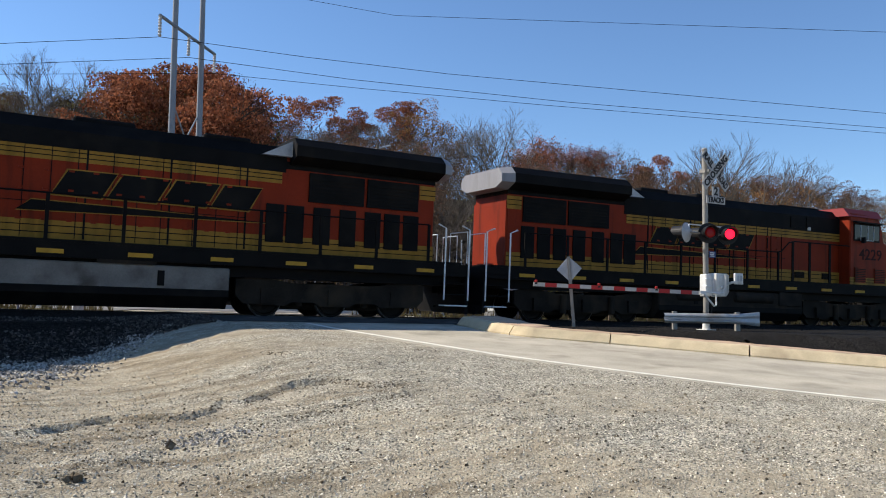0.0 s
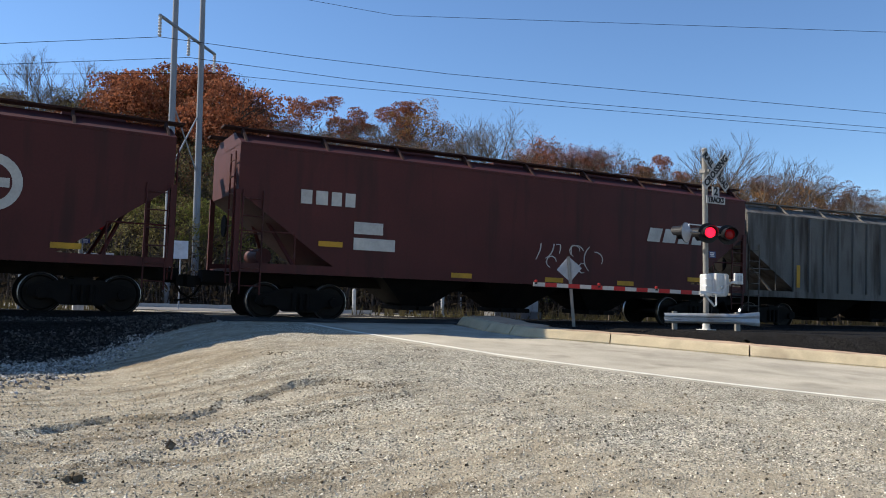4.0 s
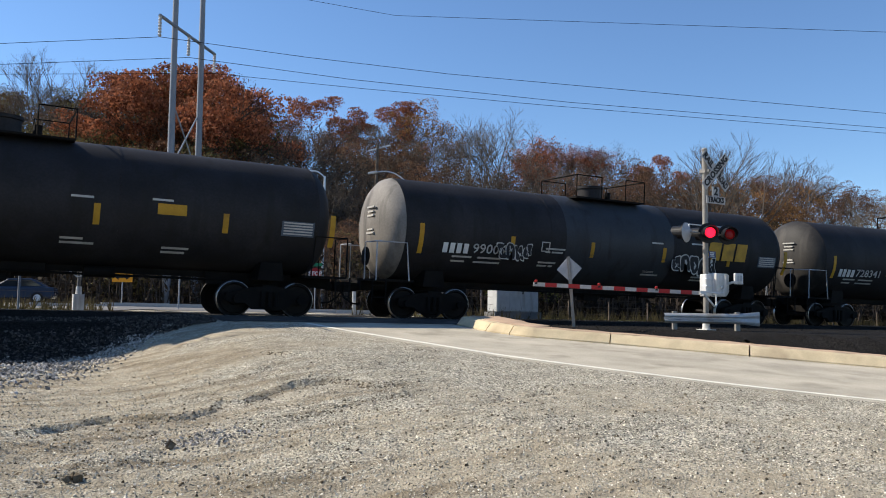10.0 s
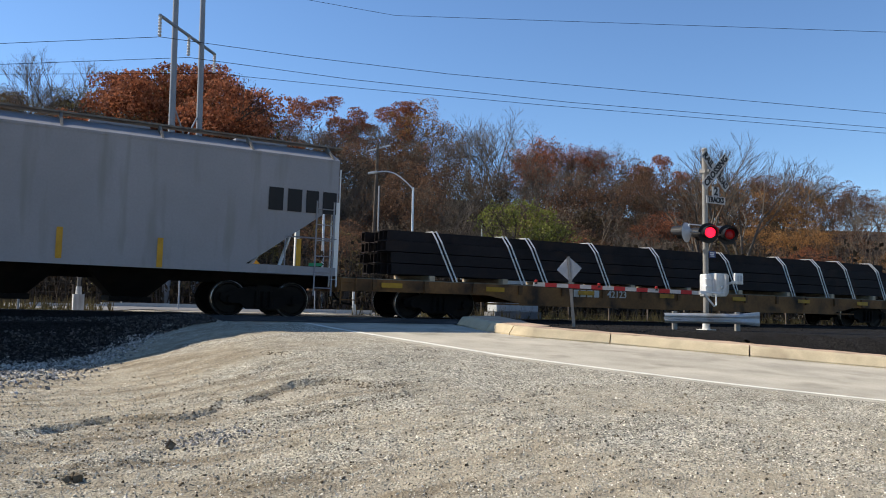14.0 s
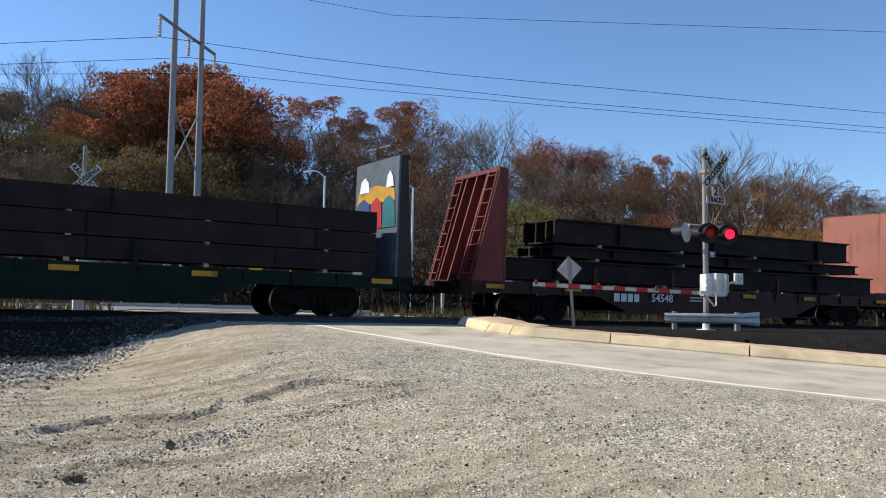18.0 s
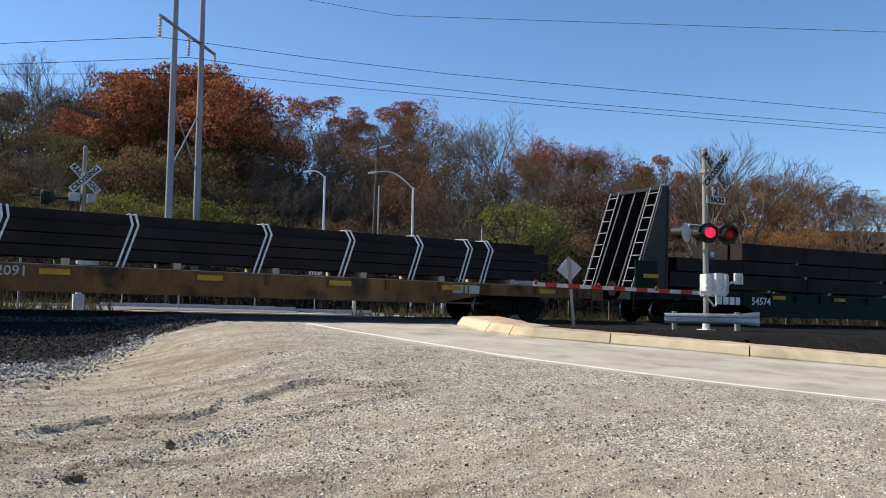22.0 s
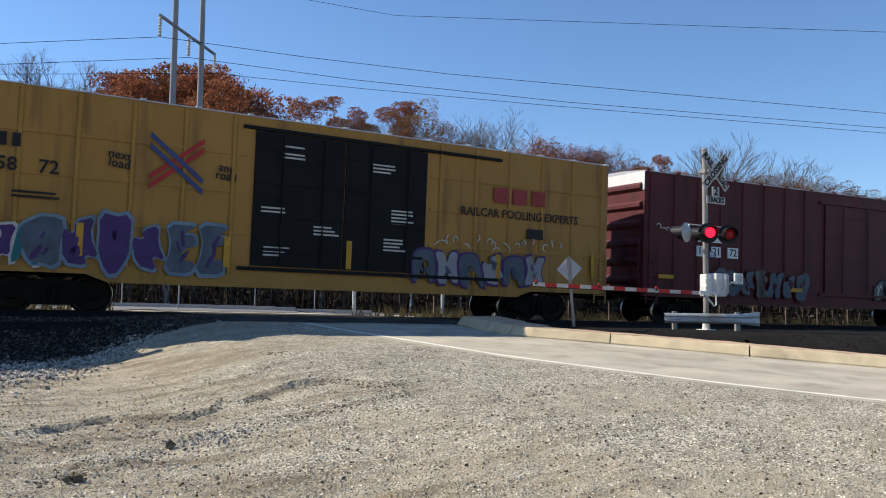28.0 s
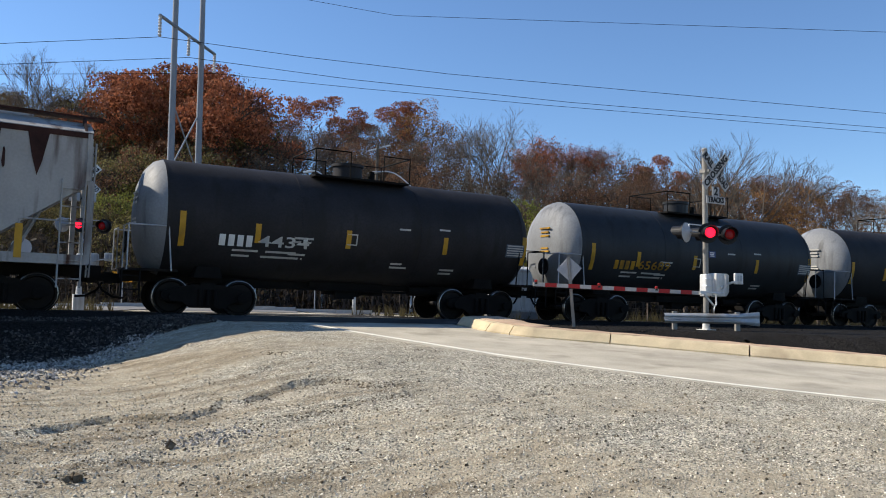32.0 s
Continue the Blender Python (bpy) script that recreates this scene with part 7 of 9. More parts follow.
bulkhead(car, h - 0.75, 1, 1.15, 4.4, "brown")
stack_load((354.84 + 375.2) / 2, 0, 0, [(1.3, 1.85, -h + 1.2, h - 1.2), (1.95, 2.4, -h + 2.6, h - 2)], "low stack of dark steel bars")

SPECS = [
    (376.56, 397.84, "flat_red", "flat_red", "rust red bulkhead flat car with two tiers of steel", "545801", "white", [(1.32, 2.1, 1.0, 1.0), (2.25, 3.1, 1.0, 1.0)], False, None),
    (399.08, 419.82, "dark_green", "black", "dark green bulkhead flat car with a tall steel stack", "545780", "pale", [(1.3, 1.8, 1.0, 1.0), (1.83, 2.35, 1.0, 1.0), (2.38, 2.95, 1.0, 1.0)], False, "slate"),
    (421.75, 441.16, "flat_red", "flat_red", "rust red bulkhead flat car with stepped steel beams", "54548", "white", [(1.3, 1.95, 1.0, 1.0), (2.05, 2.4, 2.9, 2.0), (2.5, 3.25, 3.1, 2.4)], True, None),
]
for a, b, col, bcol, label, num, ink, lay, beam, plate in SPECS:
    car, h, y = flat_car(a, b, 1.2, col, label)
    bulkhead(car, -h + 1.15, -1, 1.2, 4.6, col if col != "dark_green" else "black", slope=1.15)
    bulkhead(car, h - 0.5, 1, 1.2, 4.6, col if col != "dark_green" else "black", slope=0.5, plate=M[plate] if plate else M["sunlit_red"])
    bars(car, -h + 5.2, y - 0.06, 0.72, (0.22, 0.22, 0.2, 0.2), 0.26, M[ink], 0.06)
    word(num, car, -h + 7.2, y - 0.065, 0.86, 0.26, M[ink])
    lines(car, -h + 8.4, y - 0.06, 0.95, 0.8, 2, M["pale"])
    stripes(car, y - 0.06, [(-h + 0.8, 1.05), (-h + 3.6, 1.05), (-h + 9.6, 1.05), (1.5, 1.05), (4.6, 1.05), (h - 1.0, 1.05)])
    stack_load((a + b) / 2, 0, 0, [(z0, z1, -h + e0, h - e1) for z0, z1, e0, e1 in lay], "dark steel %s stacked in tiers" % ("beams" if beam else "plate bundles"), beam=beam)
    for x in (-h + 4.5, -2.0, 3.0):
        part("stake", S().box(x - 0.06, x + 0.06, -1.5, -1.4, 1.0, 1.75), M[col], car)
    if plate:
        wx = h - 0.575
        for k, (mn, y0, y1, z0, z1) in enumerate((("yellow", -1.3, 1.3, 3.35, 3.75), ("teal", -1.35, -0.5, 2.6, 3.4), ("red", -0.5, 0.3, 2.6, 3.4), ("blue", 0.3, 1.3, 2.6, 3.4), ("white", -1.2, -0.7, 3.75, 4.1), ("white", 0.4, 1.1, 3.7, 4.05))):
            part("graffiti", S().prism([(y0, z0), (y1, z0), (y1 - 0.1, z1), ((y0 + y1) / 2, z1 + 0.12), (y0 + 0.08, z1 - 0.06)], wx - 0.004 - 0.003 * k, wx, "x"), M[mn], car, "bright graffiti on the end plate")

car, h, y = flat_car(442.21, 462.33, 1.15, "brown", "brown bulkhead flat car with a load wrapped in dark sheeting")
bulkhead(car, -h + 1.45, -1, 1.15, 4.6, "flat_red", slope=1.4)
bulkhead(car, h - 0.5, 1, 1.15, 4.7, "flat_red", slope=0.5, planks=True)
bars(car, -h + 3.4, y - 0.06, 0.7, (0.26, 0.26, 0.24, 0.24), 0.28, M["white"], 0.1)
word("546 244", car, -h + 6.4, y - 0.065, 0.84, 0.28, M["white"])
lines(car, -h + 9.6, y - 0.06, 0.98, 1.2, 2, M["pale"])
stripes(car, y - 0.06, [(h - 1.0, 1.0)])


def wrapped(q_car, x0, x1, deck, top, half):
    """A load in dark sheeting: a lumpy hull with creases, straps over it and foil at the torn end."""
    ld = ride(thing("wrapped_load", "load wrapped in creased dark blue sheeting with white straps", "wrapped load", "loads on flat cars"), q_car)
    prof = [(-half, deck + 0.02), (-half - 0.03, deck + 0.9), (-half + 0.02, top - 0.5), (-half + 0.35, top - 0.08), (-half * 0.3, top), (half * 0.3, top), (half - 0.35, top - 0.08), (half, top - 0.5), (half, deck + 0.02)]
    sh = S()
    n = 60
    for i in range(n + 1):
        x = x0 + (x1 - x0) * i / n
        t = i / n
        lift = 0.18 * ease(0.2, 0.08, t) - 0.9 * ease(0.93, 1.0, t) + 0.06 * math.sin(9 * t)
        for k, (a, z) in enumerate(prof):
            w = noise.noise((x * 1.7, a * 2, z * 1.5)) * 0.07 + noise.noise((x * 5, a * 4, z * 4)) * 0.03
            zz = z + (lift if z > deck + 0.5 else 0) * (z - deck) / (top - deck)
            sh.v.append((x + w, a * (1 - 0.1 * ease(0.04, 0, t)) + w, zz + w * (1 if k not in (0, 8) else 0)))
    m = len(prof)
    sh.f = [(j * m + i, (j + 1) * m + i, (j + 1) * m + i + 1, j * m + i + 1) for j in range(n) for i in range(m - 1)]
    sh.f += [tuple(range(m)), tuple(range(n * m + m - 1, n * m - 1, -1))]
    part("sheeting", sh, M["tarp"], ld, smooth=True)
    for x in (-4.84, -2.3, -1.05, 0.81, 2.73, 4.37, 5.95):
        st = S().prism([(x + 0.2, deck), (x + 0.27, deck), (x + 0.02, top - 0.5), (x - 0.05, top - 0.5)], -half - 0.13, -half - 0.11)
        st.add([(x - 0.05, -half - 0.13, top - 0.5), (x + 0.02, -half - 0.13, top - 0.5), (x - 0.08, -half + 0.35, top + 0.03), (x - 0.15, -half + 0.35, top + 0.03)], [(0, 1, 2, 3)])
        st.add([(x - 0.15, -half + 0.35, top + 0.03), (x - 0.08, -half + 0.35, top + 0.03), (x - 0.08, half - 0.35, top + 0.06), (x - 0.15, half - 0.35, top + 0.06)], [(0, 1, 2, 3)])
        part("strap", st, M["strap"], ld, "white webbing strap")
    rng = random.Random(7)
    for cx, cz, r in ((x0 + 2.9, top - 0.1, 0.28), (x0 + 0.5, top + 0.1, 0.2), (x0 + 0.15, deck + 0.35, 0.22)):
        fo = S()
        for i in range(26):
            p = [Vector((cx + rng.uniform(-r, r), -half - 0.06 + rng.uniform(-0.08, 0.06), cz + rng.uniform(-r, r))) for _ in range(3)]
            fo.add(p, [(0, 1, 2)])
        part("foil", fo, M["foil"], ld, "crumpled silver foil at a tear")
    return ld


wrapped((442.21 + 462.33) / 2, -8.4, 7.1, 1.16, 3.2, 1.3)

for a, b, num, rows, size, seed, x0, x1, st in (
        (463.82, 490.29, "136176", 4, 0.25, 62, -10.8, 10.5, [-9.28, -8.13, -7.03, -3.39, -1.0, 2.17, 4.96, 6.9, 8.56]),
        (490.8, 517.88, "142091", 4, 0.265, 63, -10.7, 11.36, [-10.31, -8.23, -5.59, -3.46, -0.75, 2.49, 4.81, 6.91, 8.57, 9.29])):
    car, h, y = flat_car(a, b, 1.12, "ochre", "long rusty yellow flat car carrying strapped steel tubes", fish=0.25, inset=3.2)
    bars(car, -h + 8.9, y, 0.82, (0.2, 0.2, 0.2, 0.2), 0.22, M["pale"], 0.06)
    word(num, car, -h + 10.2, y - 0.004, 0.93, 0.22, M["pale"])
    stripes(car, y - 0.06, [(-h + 1.0 + 3.4 * i, 0.95) for i in range(8)])
    bars(car, h - 5.6, y, 0.8, (0.35, 0.1, 0.35), 0.24, M["pale"], 0.05)
    tube_load(0, x0, x1, 1.12, rows, size, "dark square steel tubes under white straps", seed, (a + b) / 2, straps=st, tilt_strap=0.1 if num == "136176" else -0.3)

car, h, y = flat_car(519.1, 540.63, 1.2, "dark_green", "dark green bulkhead flat car with stepped steel and bare plate end")
bulkhead(car, -h + 1.45, -1, 1.2, 4.65, "black", slope=1.4)
bulkhead(car, h - 0.7, 1, 1.2, 4.5, "black", slope=0.7, plate=M["hopper_dirty"])
part("panel", S().box(-h + 0.1, -h + 1.0, -1.5, -1.46, 1.2, 2.1), M["dark_green"], car)
bars(car, -h + 3.6, y - 0.06, 0.74, (0.24, 0.24, 0.22, 0.2), 0.26, M["white"], 0.06)
word("54574", car, -h + 5.7, y - 0.065, 0.88, 0.26, M["white"])
stripes(car, y - 0.06, [(-h + 0.7, 1.6), (-h + 6.6, 1.05), (-1.0, 1.05), (3.0, 1.05), (6.0, 1.05), (h - 1.0, 1.3)])
stack_load((519.1 + 540.63) / 2, 0, 0, [(1.3, 1.8, -h + 1.6, h - 0.9), (1.85, 2.3, -h + 1.9, h - 2.7), (2.35, 2.95, -h + 4.9, h - 4.9)], "dark steel bundles in stepped tiers")


# ---- refrigerator cars ----
def reefer(q0, q1, label, num, num_x, ex, er):
    L = q1 - q0
    car = ride(thing("refrigerator_car", label, "freight car", "refrigerator cars"), (q0 + q1) / 2)
    h = L / 2
    top, sill, half = 5.0, 0.98, 1.56
    m = M["reefer"]
    part("body", S().prism([(-h, sill), (-h, top - 0.06), (h, top - 0.06), (h, sill)], -half, half), m, car, bevel=0.03)
    part("roof", S().prism([(-half - 0.02, top - 0.1), (half + 0.02, top - 0.1), (half, top - 0.02), (0, top + 0.04), (-half, top - 0.02)], -h, h, "x"), M["galv"], car)
    # White eave blocks stand in for roof panel ends catching the sun
    for x in [-h + 0.2 + (L - 0.4) * i / 12 for i in range(13)]:
        part("roof_cap", S().box(x - 0.12, x + 0.12, -half - 0.02, -half + 0.4, top - 0.03, top + 0.035), M["white"], car)
    for x in [-h + 2.2 + i * 1.55 for i in range(13)]:
        if not -2.4 < x < 5.4:
            part("panel_seam", S().box(x - 0.012, x + 0.012, -half - 0.006, -half + 0.01, sill + 0.1, top - 0.15), M["hopper_dirty"], car)
    part("lower_panel", S().box(-h + 0.1, h - 0.1, -half - 0.006, -half + 0.01, sill + 0.02, 2.35), M["reefer"], car, "lower side sheet")
    # sliding plug door, its rods and ribs, and the plain panel beside it
    d0, d1 = (-2.2, 1.55)
    dr = part("door", S().box(d0, d1, -half - 0.08, -half, sill + 0.15, top - 0.35), m, car, bevel=0.015)
    for k in range(5):
        z = sill + 0.3 + k * 0.72
        part("door_rib", S().box(d0 + 0.04, d1 - 0.04, -half - 0.11, -half - 0.08, z, z + 0.05), M["hopper_pale"], dr)
    for xx in (d0 + 0.08, d0 + 0.95, d0 + 2.0, d1 - 0.12):
        part("lock_rod", S().rod((xx, -half - 0.13, sill + 0.2), (xx, -half - 0.13, top - 0.4), 0.025, 6), M["hopper_dirty"], dr)
    part("door_track", S().box(d0 - 0.2, d1 + 3.8, -half - 0.1, -half, top - 0.32, top - 0.24).box(d0 - 0.2, d1 + 3.8, -half - 0.12, -half, sill + 0.02, sill + 0.12), M["hopper_dirty"], car)
    # cooling unit at the end, on a railed platform
    u = part("cooling_unit", S().prism([(-h - 0.62, 3.4), (-h, 3.4), (-h, top - 0.1), (-h - 0.45, top - 0.1), (-h - 0.62, top - 0.35)], -1.25, 1.1), M["white"], car, "white cooling unit with a black grille", bevel=0.06)
    part("grille", S().box(-h - 0.64, -h - 0.15, -1.27, 0.0, 3.75, top - 0.2), M["black"], u, bevel=0.04)
    for k in range(4):
        part("grille_slat", S().box(-h - 0.66, -h - 0.62, -1.2, -0.05, 3.9 + k * 0.22, 3.93 + k * 0.22), M["loco_black"], u)
    part("unit_base", S().prism([(-h - 0.55, 2.6), (-h, 2.6), (-h, 3.4), (-h - 0.6, 3.4)], -1.15, 1.1), M["reefer"], u)
    part("emblem_panel", S().box(-h - 0.645, -h - 0.6, 0.1, 1.0, 3.9, top - 0.35), M["hopper_pale"], u)
    pf = part("end_platform", S().box(-h - 1.75, -h, -1.45, 1.45, 1.15, 1.25).box(-h - 1.7, -h - 0.1, -1.4, -0.5, 0.7, 1.15), M["black"], car)
    part("fuel_box", S().box(-h - 1.5, -h - 0.1, -1.3, 0.9, 1.25, 2.0), M["black"], car, bevel=0.03)
    rl = S()
    for yy in (-1.42, 1.42):
        for xx in (-h - 1.72, -h - 0.9, -h - 0.1):
            rl.rod((xx, yy, 1.2), (xx, yy, 3.0), 0.03, 5)
        for z in (2.05, 2.5, 3.0):
            rl.rod((-h - 1.72, yy, z), (-h - 0.1, yy, z), 0.028, 5)
    for z in (2.05, 2.5, 3.0):
        rl.rod((-h - 1.72, -1.42, z), (-h - 1.72, 1.42, z), 0.028, 5)
    rl.box(-h - 1.72, -h - 0.1, -1.42, 1.42, 2.03, 2.07)
    part("railing", rl, M["black"], car)
    for i, (z, w) in enumerate(((top - 0.1, 0.5),)):
        part("blue_panel", S().box(-h - 0.03, -h + 0.0, -half, -half + 0.28, top - 0.9, top - 0.1), M["blue"], car)
    ladder(car, h - 0.6, -half - 0.07, sill - 0.3, sill + 2.2, 0.48, m, "x")
    running_gear(car, L, 2.7, 0.9)
    y = -half - 0.008
    bars(car, num_x, y, 2.8, (0.2, 0.22, 0.2, 0.18), 0.34, M["mark_dark"], 0.1)
    word(num, car, num_x + 0.75, y - 0.004, 2.3, 0.36, M["mark_dark"], 1.5)
    lines(car, num_x, y, 1.85, 0.9, 2, M["mark_dark"])
    # round emblem
    part("emblem", S().lathe([(-0.006, er), (0.0, er)], 36, "y", (ex, y, 3.3)), M["slate"], car, "round dark emblem with a blue cross")
    part("emblem", S().lathe([(-0.012, er * 0.64), (0.0, er * 0.64)], 36, "y", (ex, y, 3.3)), M["spray_blue"], car)
    part("emblem", S().box(ex - 0.16, ex + 0.16, y - 0.017, y, 3.3 - er * 0.63, 3.3 + er * 0.63).box(ex - er * 0.63, ex + er * 0.63, y - 0.016, y, 3.16, 3.44), M["blue"], car)
    rg = S()
    for k in range(22):
        a = 2 * math.pi * k / 22
        if abs(math.sin(a)) < 0.25:
            continue
        m4 = Matrix.Translation((ex + 0.82 * er * math.cos(a), y, 3.3 + 0.82 * er * math.sin(a))) @ Matrix.Rotation(-a, 4, "Y")
        rg.box(-0.09, 0.09, -0.012, 0.0, -0.055, 0.055, m4)
    tagged(part("emblem_ring", rg, M["pale"], car), kind="stuff")
    stripes(car, y, [(-h + 0.35, 1.35), (-7.7, 1.35), (-5.06, 1.35), (-2.88, 1.35), (h - 0.8, 1.3)])
    part("vent", S().box(-4.1, -3.45, y - 0.02, y + 0.02, 1.4, 1.75), M["black"], car)
    lines(car, -4.6, y, 2.0, 0.9, 1, M["hopper_dirty"])
    lines(car, d0 + 0.6, -half - 0.085, top - 0.7, 0.7, 3, M["mark_dark"], 0.06, 0.05)
    lines(car, d0 + 0.6, -half - 0.085, 2.9, 0.6, 3, M["mark_dark"], 0.05, 0.04)
    return car, h, y


car, h, y = reefer(543.36, 565.23, "white refrigerator car with a jagged blue-grey trim and bold graffiti", "793300", -8.48, 7.3, 1.0)
jag, jag2 = S(), S()
rng = random.Random(9)
x = -h + 2.2
zig = 4.45
while x < h - 0.3:
    w = rng.uniform(0.07, 0.16)
    if not -2.3 < x < 1.6:
        z = zig + 0.14 * math.sin(x * 1.7) + rng.uniform(-0.09, 0.09)
        jag.prism([(x, z - 0.02), (x + w, z - 0.12 - rng.random() * 0.06), (x + w, z - 0.02), (x, z + 0.06)], y - 0.006, y)
        jag2.prism([(x, z + 0.02), (x + w * 0.8, z + 0.0), (x + w * 0.5, z + 0.12 + rng.random() * 0.16)], y - 0.008, y)
    x += w
part("trim", jag, M["slate"], car, "jagged dark trim along the top")
part("trim", jag2, M["spray_blue"], car)
graffiti(car, 1.5, 8.7, 1.0, 2.5, y - 0.016, 5, [M["mark_dark"]], M["ochre"], 71, halo=M["teal"], trim=M["cream"])
part("graffiti", S().prism([(0.2, 1.0), (2.0, 1.0), (1.9, 1.9)], y - 0.014, y).prism([(2.6, 2.3), (3.8, 2.3), (3.2, 2.8)], y - 0.014, y).prism([(8.5, 1.0), (9.6, 1.0), (8.7, 2.2)], y - 0.014, y), M["teal"], car)
scrawl(car, h - 1.9, h - 1.3, 2.2, 3.0, y, M["mark_dark"], 72, 6)
car, h, y = reefer(567.84, 589.61, "white refrigerator car with pale blue graffiti along the bottom", "793871", -9.2, 6.73, 0.82)
graffiti(car, -8.6, -2.6, 1.1, 2.5, y - 0.012, 7, [M["slate"], M["tank_band"], M["spray_blue"]], M["spray_blue"], 73, halo=M["hopper_grey"], trim=M["sky_blue"])
for k_, w_ in enumerate(("CLOSE AND LOCK", "DOORS BEFORE", "MOVING CAR")):
    word(w_, car, -0.35, y - 0.075, 3.86 - 0.19 * k_, 0.11, M["mark_dark"])
for k, (a, b, z) in enumerate(((1.2, 2.9, 2.5), (2.95, 4.6, 2.45), (4.65, 6.3, 2.45), (6.35, 7.9, 2.4), (7.95, 9.5, 2.4))):
    part("graffiti", S().prism([(a, 1.05), (b, 1.05), (b - 0.05, z), (a + 0.05, z + 0.03)], y - 0.014 - 0.001 * (k % 2), y), M["sky_blue"], car, "pale blue block graffiti")
edg = S()
for a in (1.15, 2.9, 4.6, 6.3, 7.9, 9.5):
    edg.prism([(a, 1.05), (a + 0.14, 1.05), (a + 0.2, 1.75), (a + 0.05, 2.5)], y - 0.02, y)
for a in (1.7, 3.4, 5.1, 8.3):
    edg.box(a, a + 0.5, y - 0.02, y, 1.75, 1.86)
part("graffiti", edg, M["mark_dark"], car)
scrawl(car, -1.4, 0.8, 2.8, 3.4, -1.66, M["mark_dark"], 74, 12)
scrawl(car, -h + 0.2, -h + 1.6, 1.3, 3.0, y, M["mark_dark"], 75, 10)
scrawl(car, h - 1.7, h - 1.0, 2.6, 3.0, y, M["mark_dark"], 76, 6)

car, h, y = coil_car(590.05, 604.29, 1.6, "brown", "brown coil car carrying four steel rolls", [(-4.85, 0.8, 1.5), (-3.1, 0.8, 1.5), (4.1, 0.78, 1.5), (5.9, 0.78, 1.5)])
bars(car, -3.8, y - 0.07, 1.46, (0.16, 0.16, 0.16, 0.16), 0.2, M["pale"], 0.05)
word("536607", car, -2.3, y - 0.075, 1.55, 0.2, M["pale"])
word("COIL CAR", car, 1.4, y - 0.075, 1.55, 0.22, M["pale"])
car, h, y = coil_car(604.66, 617.0, 1.6, "coil_green", "green coil car carrying four steel rolls", [(-3.9, 0.8, 1.5), (-2.1, 0.8, 1.5), (3.0, 0.78, 1.45), (4.7, 0.78, 1.45)])
part("end_frame", S().box(-h, -h + 1.3, -1.42, 1.42, 1.6, 1.9), M["lime"], car, "pale green end frame")

# ---- white hopper, yellow box car, dark red box car ----
car, h, y, low, eave = hopper_car(618.4, 634.86, 4.56, "hopper_pale", "white covered hopper car with blue and green graffiti", bays=3)
graffiti(car, -h + 1.6, h - 6.6, 1.5, 2.9, y - 0.01, 6, [M["sky_blue"], M["slate"], M["pale"]], M["mark_dark"], 81)
graffiti(car, h - 9.0, h - 1.6, 1.35, 2.75, y - 0.014, 6, [M["sky_blue"], M["slate"], M["leaf_green"]], M["mark_dark"], 82, halo=M["ochre"])
stripes(car, y, [(-h + 3, 1.3), (0, 1.3), (h - 3, 1.3)])
part("side_stripe", S().box(-h + 2.4, h - 2.4, y - 0.002, y + 0.01, 1.36, 1.5), M["slate"], car)

car, h = box_car(636.35, 654.42, 5.16, "box_yellow", "yellow high box car with black doors and purple graffiti", ribs=16, grid=True, door=(-2.45, 2.5), white_top=True)
y = -1.61
plug_doors(car, -2.42, 2.48, 1.3, 4.7, 1.55, M["door_black"])
bars(car, -8.63, y, 3.65, (0.16, 0.14), 0.3, M["mark_dark"], 0.1)
bars(car, -8.02, y, 3.65, (0.17, 0.17), 0.3, M["mark_dark"], 0.1)
for w_, x in (("67", -8.43), ("58", -7.83), ("72", -7.0)):
    word(w_, car, x, y, 3.25, 0.3, M["mark_dark"])
lines(car, -7.7, y, 2.7, 1.0, 2, M["mark_dark"])
for w_, x, z in (("next", -5.55, 3.7), ("load", -5.55, 3.5), ("any", -3.1, 3.65), ("road", -3.1, 3.45)):
    word(w_, car, x, y, z, 0.2, M["mark_dark"], slant=0.2)
cx, cz = -4.28, 3.58
for sgn, mname in ((1, "red"), (-1, "blue")):
    s1 = S()
    for o in ((-0.11, 0.11) if sgn > 0 else (-0.13, 0.13)):
        s1.prism([(cx - 0.62, cz - sgn * 0.5 + o), (cx - 0.62, cz - sgn * 0.5 + o + 0.13), (cx + 0.62, cz + sgn * 0.5 + o + 0.13), (cx + 0.62, cz + sgn * 0.5 + o)], y - 0.008 - 0.004 * (sgn < 0), y)
    part("cross_mark", s1, M[mname], car, "crossed red and blue bars")
bars(car, 4.7, y, 3.5, (0.5, 0.5, 0.5), 0.45, M["plate_red"], 0.17)
word("RAILCAR POOLING EXPERTS", car, 5.7, y, 3.17, 0.24, M["mark_dark"], 4.2)
part("notice", S().box(5.9, 6.5, y - 0.006, y, 2.5, 2.8), M["mark_dark"], car)
graffiti(car, -8.2, -7.0, 1.0, 2.1, y - 0.01, 2, [M["purple"], M["teal"]], M["pale"], 91, trim=M["pale"])
graffiti(car, -7.4, -3.0, 1.0, 2.3, y - 0.016, 6, [M["purple"], M["slate"]], M["spray_blue"], 92, trim=M["purple"])
graffiti(car, 2.1, 6.6, 1.0, 2.0, y - 0.016, 6, [M["hopper_pale"], M["slate"]], M["purple"], 93, trim=M["slate"])
scrawl(car, 2.6, 7.2, 2.05, 2.4, y, M["pale"], 94, 16)
